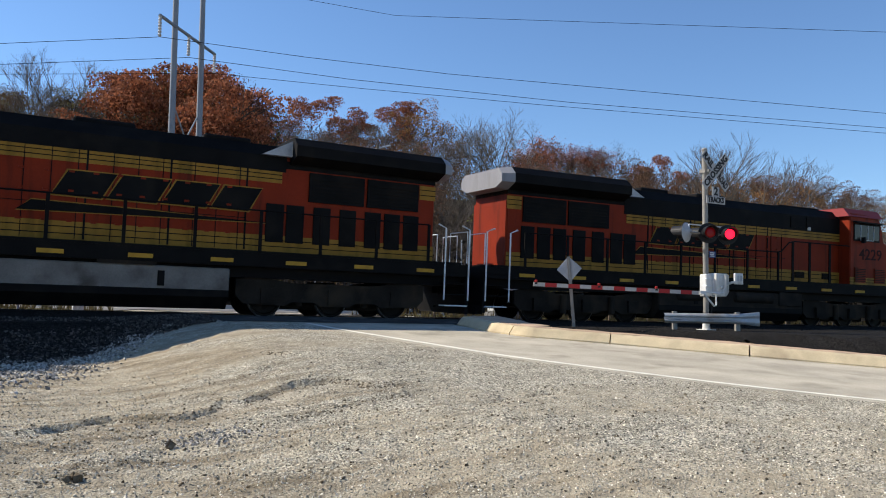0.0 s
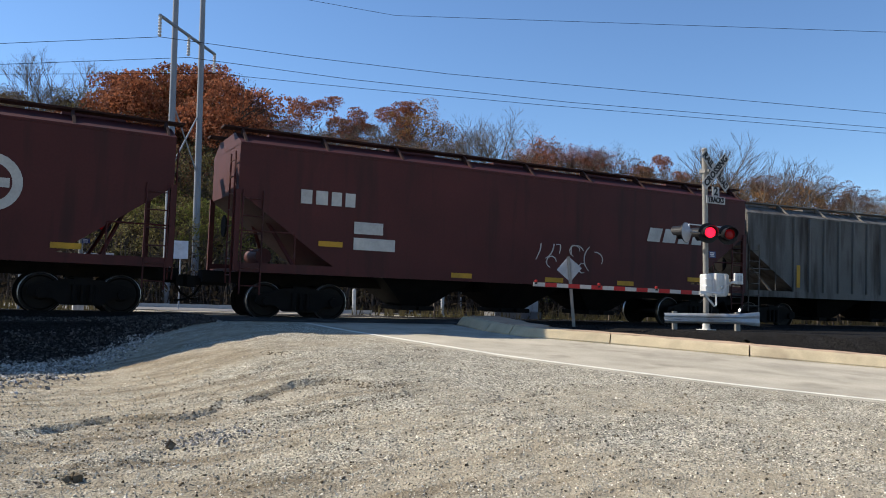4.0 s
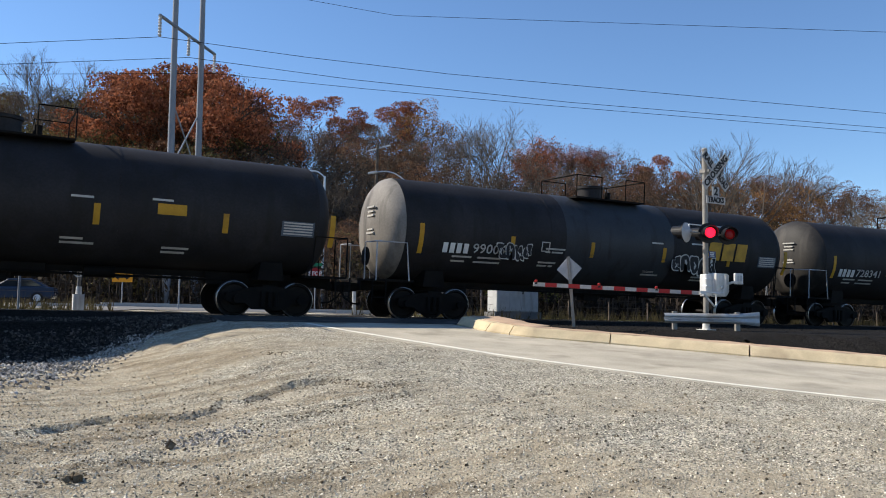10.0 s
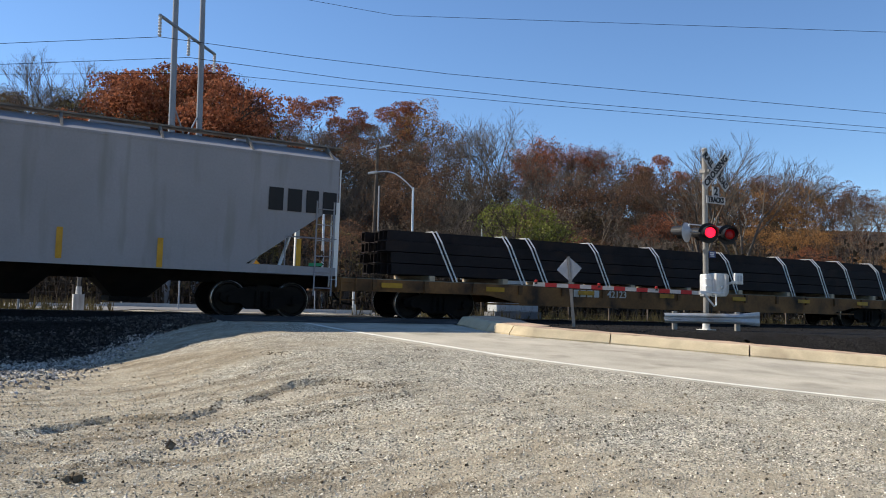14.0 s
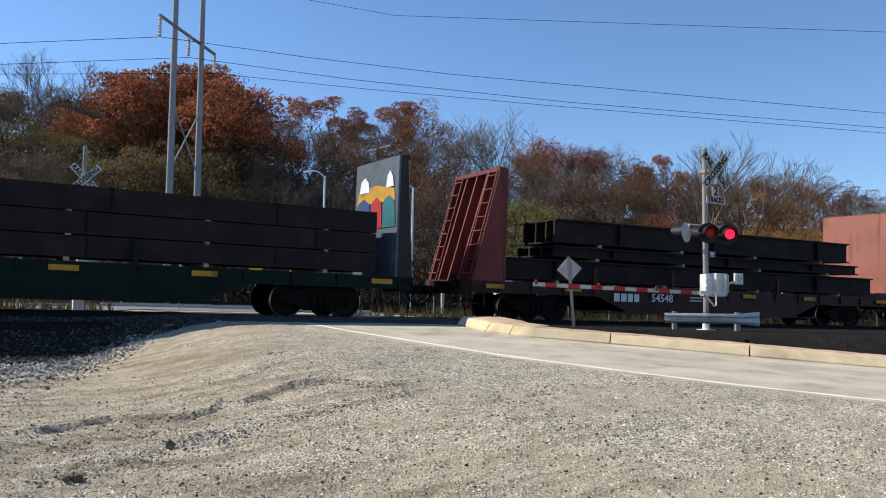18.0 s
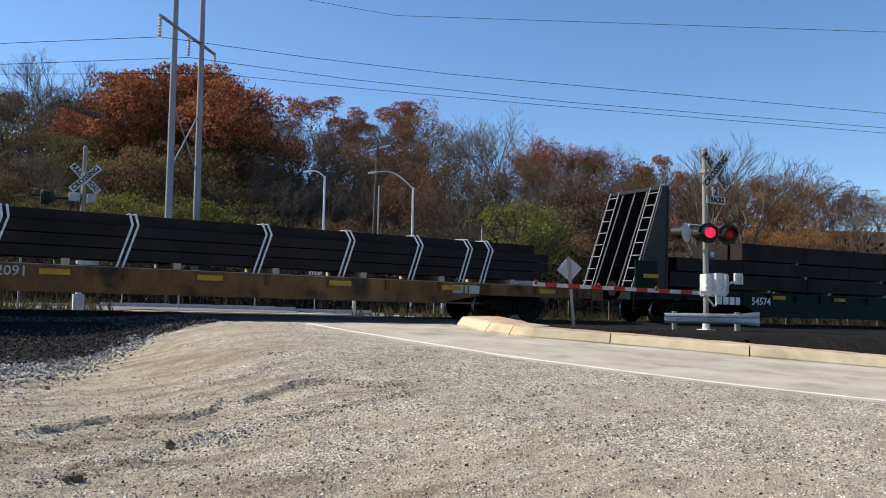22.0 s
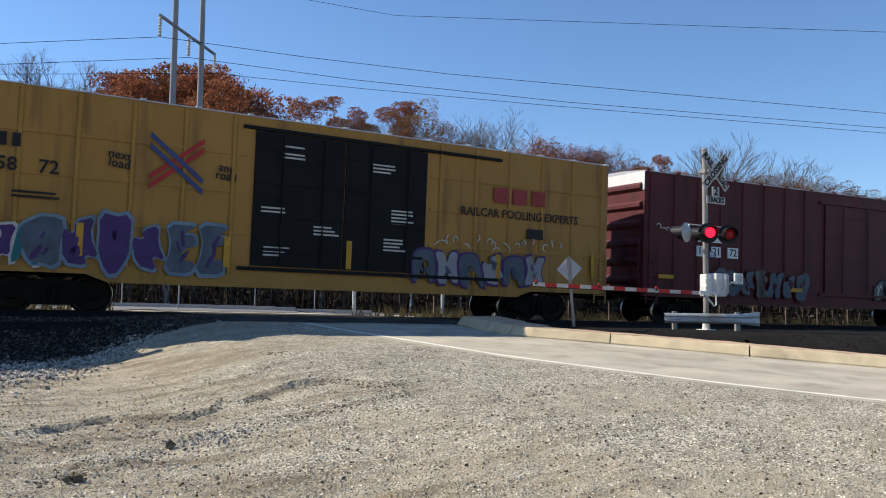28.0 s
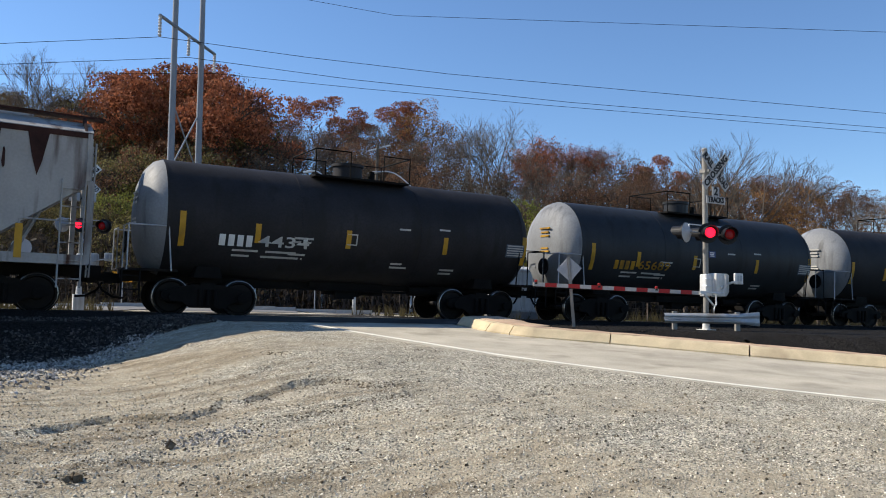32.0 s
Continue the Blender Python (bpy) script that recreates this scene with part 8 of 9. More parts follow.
for x, z, n in ((-1.7, 4.4, 4), (0.8, 4.3, 4), (-2.2, 2.8, 3), (1.4, 3.0, 5), (-2.1, 1.8, 3), (1.2, 2.2, 4), (-0.8, 2.4, 3)):
    lines(car, x, -1.625, z, 0.7, n, M["pale"], 0.045, 0.05)
stripes(car, y - 0.025, [(-6.3, 1.7), (-3.0, 1.6), (0.2, 1.7), (h - 0.6, 1.8), (4.9, 1.6)], horizontal=False, w=0.75, h=0.15)

car, h = box_car(656.04, 674.18, 5.18, "box_red", "dark red high box car with a white-topped end and pale graffiti", ribs=18, white_top=True, door=(-0.6, 2.6))
y = -1.62
plug_doors(car, -0.55, 2.55, 1.3, 4.6, 1.55, M["box_red"], leaves=1)
for a, w, z in ((-6.78, 0.38, 2.85), (-6.15, 0.48, 2.85), (-6.82, 0.42, 2.35), (-6.15, 0.4, 2.35), (-5.42, 0.48, 2.35)):
    part("patch", S().box(a, a + w, y - 0.004, y + 0.05, z, z + 0.36), M["white"], car, "white stencil patch")
for w_, x in (("17", -6.61), ("21", -5.95), ("72", -5.18)):
    word(w_, car, x, y - 0.006, 2.53, 0.25, M["mark_dark"])
bars(car, -6.7, y - 0.005, 2.9, (0.1, 0.08), 0.26, M["mark_dark"], 0.08)
graffiti(car, -6.2, -1.4, 1.0, 2.0, y - 0.012, 7, [M["slate"], M["hopper_dirty"], M["slate"]], M["box_red"], 95, trim=M["box_red"])
graffiti(car, 2.2, 5.2, 1.05, 1.9, y - 0.012, 5, [M["hopper_dirty"]], M["mark_dark"], 96, trim=M["pale"])
scrawl(car, -h + 0.6, -h + 1.4, 3.0, 3.3, y, M["pale"], 97, 5)
stripes(car, y - 0.02, [(-h + 0.9, 1.6), (-h + 7, 1.35), (h - 5.0, 1.35), (h - 0.8, 1.6)])
part("notice", S().box(h - 1.1, h - 0.5, y - 0.006, y, 2.0, 2.3), M["pale"], car)

# ---- the last cars ----
car, h, y, c = tank_car(675.29, 690.16, "tank_blue", "tank_grey", "blue-black tank car with white numerals", "231086", "white", num_x=-4.9, dome=-0.1)
car, h, y, low, eave = hopper_car(692.02, 710.12, 4.54, "hopper_grey", "grey covered hopper car with a white end", bays=4)
bars(car, -7.9, y, 2.65, (0.16, 0.16, 0.08, 0.16), 0.3, M["mark_dark"], 0.08)
word("73665", car, -7.54, y - 0.004, 2.25, 0.28, M["mark_dark"], 0.85)
lines(car, -7.95, y, 1.95, 1.0, 2, M["slate"])
stripes(car, y, [(-8.32, 1.9), (-h + 5, 1.6), (0.8, 1.5), (3.6, 1.5), (h - 4, 1.4), (h - 1.2, 1.8)], horizontal=False, w=0.8, h=0.15)
scrawl(car, h - 6.3, h - 5.0, 1.5, 1.9, y, M["plate_red"], 98, 8)
part("notice", S().box(h - 2.4, h - 1.9, y - 0.006, y, 1.9, 2.15), M["mark_dark"], car)
car, h, y, low, eave = hopper_car(711.19, 730.0, 4.56, "hopper_old", "old white hopper car streaked with rust, teal graffiti", ribbed=True, dark_walk=True, rust_top=True, bays=4)
bars(car, -7.8, y - 0.06, 2.15, (0.16, 0.16, 0.16, 0.16), 0.3, M["mark_dark"], 0.1)
graffiti(car, -6.6, -3.1, 1.25, 2.5, y - 0.07, 4, [M["teal"]], M["mark_dark"], 101, trim=M["mark_dark"])
graffiti(car, -2.9, 0.6, 1.25, 2.2, y - 0.074, 5, [M["mark_dark"]], M["spray_blue"], 102, trim=M["pale"])
graffiti(car, 0.8, 4.9, 1.25, 2.15, y - 0.07, 5, [M["teal"], M["sky_blue"]], M["mark_dark"], 103, trim=M["pale"])
stripes(car, y - 0.08, [(-5.68, 1.6), (-3.0, 1.55), (-0.05, 1.5), (4.4, 1.5), (h - 1.4, 1.6)], horizontal=False, w=0.75, h=0.15)
rs = S()
rng = random.Random(104)
for i in range(64):
    x = rng.uniform(-h + 0.4, h - 0.4)
    ln, w = rng.uniform(0.15, 1.0) ** 2 * 1.2 + 0.12, rng.uniform(0.05, 0.3)
    rs.prism([(x - w, eave - 0.03), (x + w, eave - 0.03), (x + w * 0.4, eave - ln * 0.7), (x, eave - ln), (x - w * 0.5, eave - ln * 0.6)], y - 0.004 - 0.0004 * (i % 8), y + 0.01)
tagged(part("rust_run", rs, M["rust_stain"], car, "rust runs down from the roof edge"), kind="stuff")
rs = S()
for i in range(26):
    x, z = rng.uniform(-h + 1.5, h - 1.5), rng.uniform(2.2, 3.6)
    rs.prism(blob(rng, x, z, rng.uniform(0.03, 0.12), rng.uniform(0.08, 0.3), 0, 9), y - 0.004, y + 0.01)
tagged(part("rust_spot", rs, M["rust_stain"], car, "dark rust spots"), kind="stuff")
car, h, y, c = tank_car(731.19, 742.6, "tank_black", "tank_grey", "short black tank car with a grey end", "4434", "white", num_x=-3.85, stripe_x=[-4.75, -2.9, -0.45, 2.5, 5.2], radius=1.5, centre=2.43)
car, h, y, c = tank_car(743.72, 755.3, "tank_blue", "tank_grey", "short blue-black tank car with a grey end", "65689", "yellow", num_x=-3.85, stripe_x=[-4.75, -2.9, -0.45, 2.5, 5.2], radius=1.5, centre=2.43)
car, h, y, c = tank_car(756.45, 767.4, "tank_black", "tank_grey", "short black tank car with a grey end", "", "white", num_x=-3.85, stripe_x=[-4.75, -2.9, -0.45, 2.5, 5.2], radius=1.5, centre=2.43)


# ---- crossing signals ----
FLASHERS = []


def signal(x, y, z, height, label, gate=True, tip=0.0):
    sg = thing("crossing_signal", label, "crossing signal", "crossing signals")
    sg.location = (x, y, z)
    H = height
    G, W = M["mast_grey"], M["board_white" if gate else "white"]
    part("mast", S().rod((0, 0, 0.15), (0, 0, H + tip), 0.068, 14), G, sg, smooth=True)
    part("mast_cap", S().lathe([(H + tip, 0.08), (H + tip + 0.03, 0.08), (H + tip + 0.08, 0.02)], 12, "z"), G, sg)
    part("base", S().box(-0.17, 0.17, -0.17, 0.17, -0.75 if tip else -0.3, 0.04).rod((0, 0, 0.04), (0, 0, 0.3), 0.1, 12, 0.085), M["machine"], sg, "bolted white base")
    # crossed boards
    cz = H - 0.53
    bx, by = 0.17 if gate else 0.02, -0.19
    part("board_bracket", S().box(-0.05, bx + 0.05, by + 0.02, by + 0.05, cz - 0.03, cz + 0.03).box(-0.03, 0.03, by + 0.02, 0.02, cz - 0.03, cz + 0.03).box(-0.09, 0.09, -0.09, 0.09, cz - 0.05, cz + 0.05), G, sg)
    for k, (turn, halves) in enumerate(((45, ("RAIL", "ROAD")), (-45, ("CROS", "SING")))):
        m4 = Matrix.Translation((bx, by - 0.014 * k, cz)) @ Matrix.Rotation(radians(turn), 4, "Y")
        bd = part("board", S().box(-0.61, 0.61, -0.006, 0.006, -0.115, 0.115), W, sg, "white crossbuck board with black letters", at=m4, bevel=0.002)
        for w_, xx, ww in zip(halves, (-0.36, 0.36), (0.42, 0.42)) if k == 0 else (("CROSSING", 0.0, 1.1),):
            word(w_, bd, xx, -0.012, 0, 0.165, M["mark_dark"], ww)
    if gate:
        pl = part("plate", S().box(bx - 0.13, bx + 0.13, by - 0.01, by + 0.005, H - 1.18, H - 0.94), W, sg, "white plate with the number of tracks")
        word("2", pl, bx, by - 0.016, H - 1.06, 0.2, M["mark_dark"])
        pl = part("plate", S().box(bx - 0.34, bx + 0.34, by - 0.01, by + 0.005, H - 1.37, H - 1.184), W, sg, "white plate with the word for tracks")
        word("TRACKS", pl, bx, by - 0.016, H - 1.277, 0.13, M["mark_dark"], 0.58)
    # lamps on a cross arm
    lz = H - 2.12
    part("cross_arm", S().rod((-0.62, 0, lz), (0.72, 0, lz), 0.03, 8).box(-0.1, 0.1, -0.09, 0.09, lz - 0.09, lz + 0.09), G, sg)
    part("conduit", S().path([(-0.6, 0.0, lz + 0.05), (-0.58, 0, lz + 0.2), (0.6, 0, lz + 0.2), (0.68, 0, lz + 0.05)], 0.016, 6), M["silver"], sg)
    hood = S()
    n = 16
    for i in range(n + 1):
        a = radians(-25 + 230 * i / n)
        ca, sa_ = math.cos(a), math.sin(a)
        front = -0.32 + 0.14 * max(0.0, -sa_ + 0.2)
        hood.v += [(0.165 * ca, 0.0, 0.165 * sa_), (0.165 * ca, front, 0.165 * sa_), (0.175 * ca, front, 0.175 * sa_), (0.175 * ca, 0.0, 0.175 * sa_)]
    hood.f = [(4 * i + a, 4 * i + (a + 1) % 4, 4 * i + 4 + (a + 1) % 4, 4 * i + 4 + a) for i in range(n) for a in range(4)]
    for xx, yy, turn, flip in ((-0.04, -0.13, -32, False), (0.69, -0.12, -32, True), (-0.6, 0.1, 196, True), (0.1, 0.13, 196, False)):
        lamp = part("lamp", S().lathe([(0.0, 0.255), (0.022, 0.255)], 28, "y").mesh("lamp", M["black"]), None, sg, "round black lamp with a hood", at=pose(xx, yy, lz, 0, 0, turn))
        part("housing", S().lathe([(0.022, 0.25), (0.03, 0.245), (0.055, 0.17), (0.12, 0.1), (0.13, 0.03)], 24, "y"), M["galv"], lamp, "grey lamp housing", smooth=True)
        part("hood", hood, M["black"], lamp)
        part("barrel", S().lathe([(-0.15, 0.163), (0.0, 0.163), (0.0, 0.158), (-0.15, 0.158)], 24, "y", caps=False), M["black"], lamp)
        lens = new("lens", S().lathe([(-0.033, 0.03), (-0.026, 0.08), (-0.012, 0.118), (0.0, 0.128)], 24, "y", (0, 0, 0)).mesh("lens", M["lamp_on"], smooth=True))
        back = S().lathe([(0.001, 0.128), (0.013, 0.118), (0.027, 0.08), (0.034, 0.03)], 24, "y").mesh("lens", M["lamp_off"], smooth=True)
        bm = bmesh.new()
        bm.from_mesh(lens.data)
        k = len(bm.faces)
        bm.from_mesh(back)
        bm.to_mesh(lens.data)
        bm.free()
        lens.data.materials.append(M["lamp_off"])
        for p in lens.data.polygons:
            p.material_index = 1 if p.index >= k else 0
        lens["label"] = "red lens"
        seat = new("lens_holder", S().lathe([(-0.02, 0.163), (-0.0, 0.163), (0.0, 0.131), (-0.02, 0.131)], 24, "y", (0, 0, 0), caps=False).mesh("lens_holder", M["black"]))
        seat.parent = lamp
        seat.matrix_basis = pose(0, -0.16, 0)
        lens.parent = lamp
        lens.matrix_parent_inverse = Matrix.Translation((0, -0.16, 0))
        FLASHERS.append((lens, flip))
    part("blue_plate", S().box(0.03, 0.27, -0.09, -0.08, lz - 0.61, lz - 0.45), M["blue"], sg, "small blue plate")
    lines(sg, 0.06, -0.094, lz - 0.48, 0.18, 3, M["white"], 0.02, 0.02)
    # gate machine
    P = M["machine"]
    gm = part("gate_machine", S().prism([(0.1, 0.86), (0.46, 0.86), (0.56, 0.98), (0.56, 1.4), (0.5, 1.44), (0.1, 1.44)], -0.26, 0.2), P, sg, "white gate machine", bevel=0.015)
    part("cover", S().box(0.13, 0.44, -0.275, -0.26, 0.95, 1.38), P, gm, bevel=0.004)
    part("collar", S().box(-0.11, 0.11, -0.11, 0.11, 0.86, 1.42), P, gm, bevel=0.02)
    for zz in (0.95, 1.12, 1.3):
        part("u_bolt", S().path([(-0.14, -0.06, zz), (-0.14, -0.14, zz), (0.14, -0.14, zz), (0.14, -0.06, zz)], 0.014, 6), M["silver"], gm)
    part("counterweight", S().box(0.72, 1.02, -0.32, -0.25, 1.18, 1.46), P, gm, bevel=0.015)
    part("window", S().box(0.78, 0.86, -0.325, -0.32, 1.26, 1.4).box(0.89, 0.97, -0.325, -0.32, 1.26, 1.4), M["galv"], gm)
    part("counterweight_arm", S().path([(0.2, -0.3, 1.08), (0.6, -0.3, 1.22), (0.95, -0.29, 1.26)], 0.03, 6), P, gm)
    part("conversion_bracket", S().path([(-0.52, -0.36, 0.95), (-0.2, -0.36, 0.94), (0.2, -0.36, 0.94), (0.3, -0.36, 1.08), (0.3, -0.36, 1.4)], 0.028, 6), P, gm)
    part("brace", S().path([(-0.5, -0.36, 0.93), (-0.1, -0.34, 0.62), (0.02, -0.3, 0.64), (0.02, -0.3, 0.9)], 0.024, 6), P, gm)
    part("shear_plate", S().box(-0.62, -0.25, -0.375, -0.35, 0.9, 0.985), P, gm)
    part("cable", S().path([(0.05, -0.1, 0.88), (0.08, -0.12, 0.6), (0.05, -0.1, 0.3)], 0.014, 6), M["black"], gm)
    if gate:
        length, n = 4.28, 15
        d = Vector((-3.99, 1.54, 0.14)).normalized()
        o = Vector((-0.5, -0.33, 0.93))
        m4 = Matrix.Translation(o) @ d.to_track_quat("X", "Z").to_matrix().to_4x4()
        arm = part("gate_arm", S().box(0, length, -0.015, 0.015, -0.045, 0.045), M["arm_white"], sg, "gate arm in red and white bands", at=m4)
        for i in range(1, n, 2):
            part("red_band", S().box(length * i / n, length * (i + 1) / n, -0.018, 0.018, -0.048, 0.048), M["red"], arm)
        for f in (0.28, 0.62, 0.985):
            part("gate_lamp", S().lathe([(0.045, 0.03), (0.09, 0.04), (0.11, 0.025)], 10, "z", (length * f, 0, 0)), M["red"], arm, "small red gate lamp")
            part("lamp_clip", S().box(length * f - 0.03, length * f + 0.03, -0.022, 0.022, 0.0, 0.05), M["black"], arm)
        part("wire", S().rod((0.1, -0.02, -0.055), (length, -0.02, -0.055), 0.008, 4), M["black"], arm)
    return sg


signal(15.77, -7.19, -0.27, 4.57, "silver crossing signal with crossbuck, red lamps and lowered gate")
far_sig = signal(2.86, 8.3, 0.45, 4.5, "silver crossing signal beyond the tracks with crossbuck and lamps", gate=False, tip=0.55)
part("side_lamp", S().lathe([(-0.35, 0.24), (-0.3, 0.26), (-0.1, 0.26), (0.1, 0.1)], 18, "x", (-0.95, 0, 3.25)).rod((-0.95, 0, 3.25), (0, 0, 3.3), 0.05, 8).rod((-1.6, 0, 3.3), (-0.95, 0, 3.3), 0.03, 6), M["black"], far_sig, "sideways black lamp on a bracket")
for a_, b_ in ((-0.45, -0.1), (0.12, 0.4)):
    part("junction_box", S().box(a_, b_, -0.12, 0.12, 3.2, 3.48), M["galv"], far_sig, bevel=0.01)


# ---- guard rail, sign, cabinets, posts ----
gr = thing("guard_rail", "short galvanised guard rail with a flared end beside the kerb", "guard rail")
g0, g1 = Vector((14.55, -6.95, 0.04)), Vector((16.5, -8.2, 0.09))
dv = (g1 - g0).normalized()
m4 = Matrix.Translation(g0) @ Matrix.Rotation(math.atan2(dv.y, dv.x), 4, "Z")
wb = [(0.0, -0.155), (-0.05, -0.13), (-0.08, -0.09), (-0.08, -0.06), (-0.02, -0.02), (-0.02, 0.02), (-0.08, 0.06), (-0.08, 0.09), (-0.05, 0.13), (0.0, 0.155)]
bm_s = S()
ln = (g1 - g0).length
for xx, k in ((0, 1.0), (ln * 0.5, 1.0), (ln - 0.5, 1.0), (ln - 0.42, 0.45), (ln, 0.1)):
    for a, b in wb:
        bm_s.v.append((xx, a * k, b * (0.8 if k > 0.9 else 1.15 if k < 0.3 else 0.85)))
for xx, k in ((ln, 0.1), (ln - 0.42, 0.45), (ln - 0.5, 1.0), (ln * 0.5, 1.0), (0, 1.0)):
    for a, b in wb:
        bm_s.v.append((xx, a * k + 0.006, b * (0.8 if k > 0.9 else 1.15 if k < 0.3 else 0.85)))
q = len(wb)
bm_s.f = [(j * q + i, (j + 1) * q + i, (j + 1) * q + i + 1, j * q + i + 1) for j in range(9) for i in range(q - 1)]
part("beam", bm_s, M["rail_galv"], gr, "ribbed galvanised beam", at=m4, smooth=True)
for f in (0.12, 0.78):
    part("post", S().box(ln * f - 0.05, ln * f + 0.05, 0.02, 0.16, -1.0, 0.17), M["mast_grey"], gr, at=m4)

sn = thing("road_sign", "diamond sign seen from behind on a leaning steel post", "road sign")
sn.matrix_basis = pose(12.68, -5.78, -0.22, 0, -4.6, -38)
part("post", S().box(-0.04, 0.04, -0.03, -0.022, -0.4, 1.75).box(-0.04, -0.03, -0.03, 0.02, -0.4, 1.75).box(0.03, 0.04, -0.03, 0.02, -0.4, 1.75), M["mast_grey"], sn, "grey channel post")
part("panel", S().prism([(0, 1.12), (0.31, 1.44), (0, 1.76), (-0.31, 1.44)], 0.022, 0.027), M["galv"], sn, "bare metal back of the panel", bevel=0.002)


def post_sign(x, y, z, h, shape, material, label, face=-40.0):
    t = thing("road_sign", label, "road sign", "signs beyond the tracks")
    t.matrix_basis = pose(x, y, z, 0, 0, face)
    part("post", S().rod((0, 0, -0.3), (0, 0, h), 0.035, 8), M["galv"], t)
    return part("panel", shape, material, t)


post_sign(7.55, 14.96, 0.0, 3.0, S().box(-0.32, 0.32, -0.05, -0.04, 2.2, 3.0), M["silver"], "blank pale sign on a post, seen from behind", -15)
post_sign(1.02, 6.9, -0.1, 1.7, S().lathe([(-0.05, 0.3), (-0.04, 0.3)], 22, "y", (0, 0, 2.0)), M["white"], "white disc on a post beside the track", 0)
p = post_sign(17.49, 24.29, 0.0, 2.5, S().lathe([(-0.05, 0.38), (-0.04, 0.38)], 8, "y", (0, 0, 2.15)), M["red"], "red eight-sided stop sign with a green street plate", -30)
word("STOP", p, 0, -0.056, 2.15, 0.24, M["white"])
part("street_plate", S().box(-0.42, 0.42, -0.05, -0.04, 2.6, 2.8), M["green_sign"], p)
p = post_sign(6.93, 27.01, 0.0, 1.9, S().box(-0.55, 0.55, -0.05, -0.04, 1.4, 2.0), M["amber"], "yellow sign with a black double arrow", -20)
part("arrow", S().prism([(-0.45, 1.7), (-0.2, 1.88), (-0.2, 1.76), (0.2, 1.76), (0.2, 1.88), (0.45, 1.7), (0.2, 1.52), (0.2, 1.64), (-0.2, 1.64), (-0.2, 1.52)], -0.058, -0.05), M["mark_dark"], p)
post_sign(14.96, 28.06, 0.0, 2.9, S().prism([(0, 2.05), (0.5, 2.55), (0, 3.05), (-0.5, 2.55)], -0.05, -0.04), M["amber"], "amber diamond warning sign", -25)

cb = thing("signal_cabinet", "white steel signal cabinet on a concrete pad beside the track", "cabinet")
cb.matrix_basis = pose(21.93, 10.25, -0.1, 0, 0, -4)
part("body", S().box(-1.1, 1.2, -0.8, 0.1, 0.15, 2.1), M["cabinet"], cb, bevel=0.03)
part("roof", S().prism([(-0.9, 2.1), (0.2, 2.1), (0.15, 2.18), (-0.35, 2.33), (-0.85, 2.18)], -1.2, 1.3, "x"), M["cabinet"], cb)
part("door", S().box(-0.4, 0.4, -0.83, -0.8, 0.25, 1.95), M["cabinet"], cb)
part("door_handle", S().box(0.28, 0.33, -0.86, -0.83, 1.0, 1.25), M["black"], cb)
part("vent_pipe", S().rod((-0.3, 0, 2.3), (-0.3, 0, 2.7), 0.05, 8).lathe([(2.7, 0.08), (2.78, 0.06)], 10, "z", (-0.3, 0, 0)), M["silver"], cb)
part("pad", S().box(-1.2, 1.3, -0.9, 0.2, -0.3, 0.15), M["asphalt"], cb)

bl_mesh = S().lathe([(-0.3, 0.1), (1.3, 0.1), (1.36, 0.075), (1.38, 0.02)], 12, "z").mesh("bollard", M["cabinet"])
for x, y in ((17.3, 18.0), (22.5, 17.5)):
    b = new("bollard", bl_mesh)
    b.location = (x, y, ground_z(x, y))
    tagged(b, "white painted steel bollard beside the far street", "bollard", "bollards")

wl = thing("kerb", "white-painted concrete kerb of the far street", "kerb", kind="structure")
kp = lerp_line([(2.0, 22.5), (9.0, 22.0), (15.0, 19.5), (19.0, 19.5)], 16)
for a, b in zip(kp, kp[1:]):
    ang = math.atan2(b[1] - a[1], b[0] - a[0])
    part("kerb_block", S().box(0, math.dist(a, b) - 0.01, -0.2, 0.2, -0.1, 0.22), M["pale"], wl, at=pose(a[0], a[1], ground_z(*a), 0, 0, math.degrees(ang)))

car_ = thing("car", "small dark blue car driving along the far street", "car")
part("body", S().prism([(-2.0, 0.28), (2.0, 0.28), (2.08, 0.62), (1.95, 0.78), (1.05, 0.92), (-1.75, 0.98), (-2.08, 0.9), (-2.08, 0.5)], -0.83, 0.83), M["car_blue"], car_, bevel=0.07)
part("roof", S().prism([(0.95, 0.93), (0.3, 1.38), (-0.9, 1.42), (-1.65, 0.98)], -0.72, 0.72), M["car_blue"], car_, bevel=0.05)
for yy in (-0.735, 0.725):
    part("side_window", S().prism([(0.75, 0.97), (0.25, 1.32), (-0.3, 1.34), (-0.3, 0.97)], yy, yy + 0.01), M["glass"], car_)
    part("side_window", S().prism([(-0.4, 0.97), (-0.4, 1.34), (-0.85, 1.34), (-1.4, 0.99)], yy, yy + 0.01), M["glass"], car_)
    part("headlight", S().box(1.9, 2.08, yy * 0.85 - 0.12, yy * 0.85 + 0.12, 0.6, 0.74), M["silver"], car_)
for xx in (-1.25, 1.25):
    for yy in (-0.78, 0.78):
        wh = part("wheel", S().lathe([(-0.1, 0.27), (-0.1, 0.32), (0.1, 0.32), (0.1, 0.27)], 18, "y", (xx, yy, 0.32)), M["black"], car_)
        part("rim", S().lathe([(-0.11, 0.03), (-0.105, 0.2), (0.105, 0.2), (0.11, 0.03)], 12, "y", (xx, yy, 0.32)), M["silver"], wh)

# fence of posts and wires along the far side
fe = thing("fence", "low wire fence with steel posts beyond the tracks", "fence")
fp = []
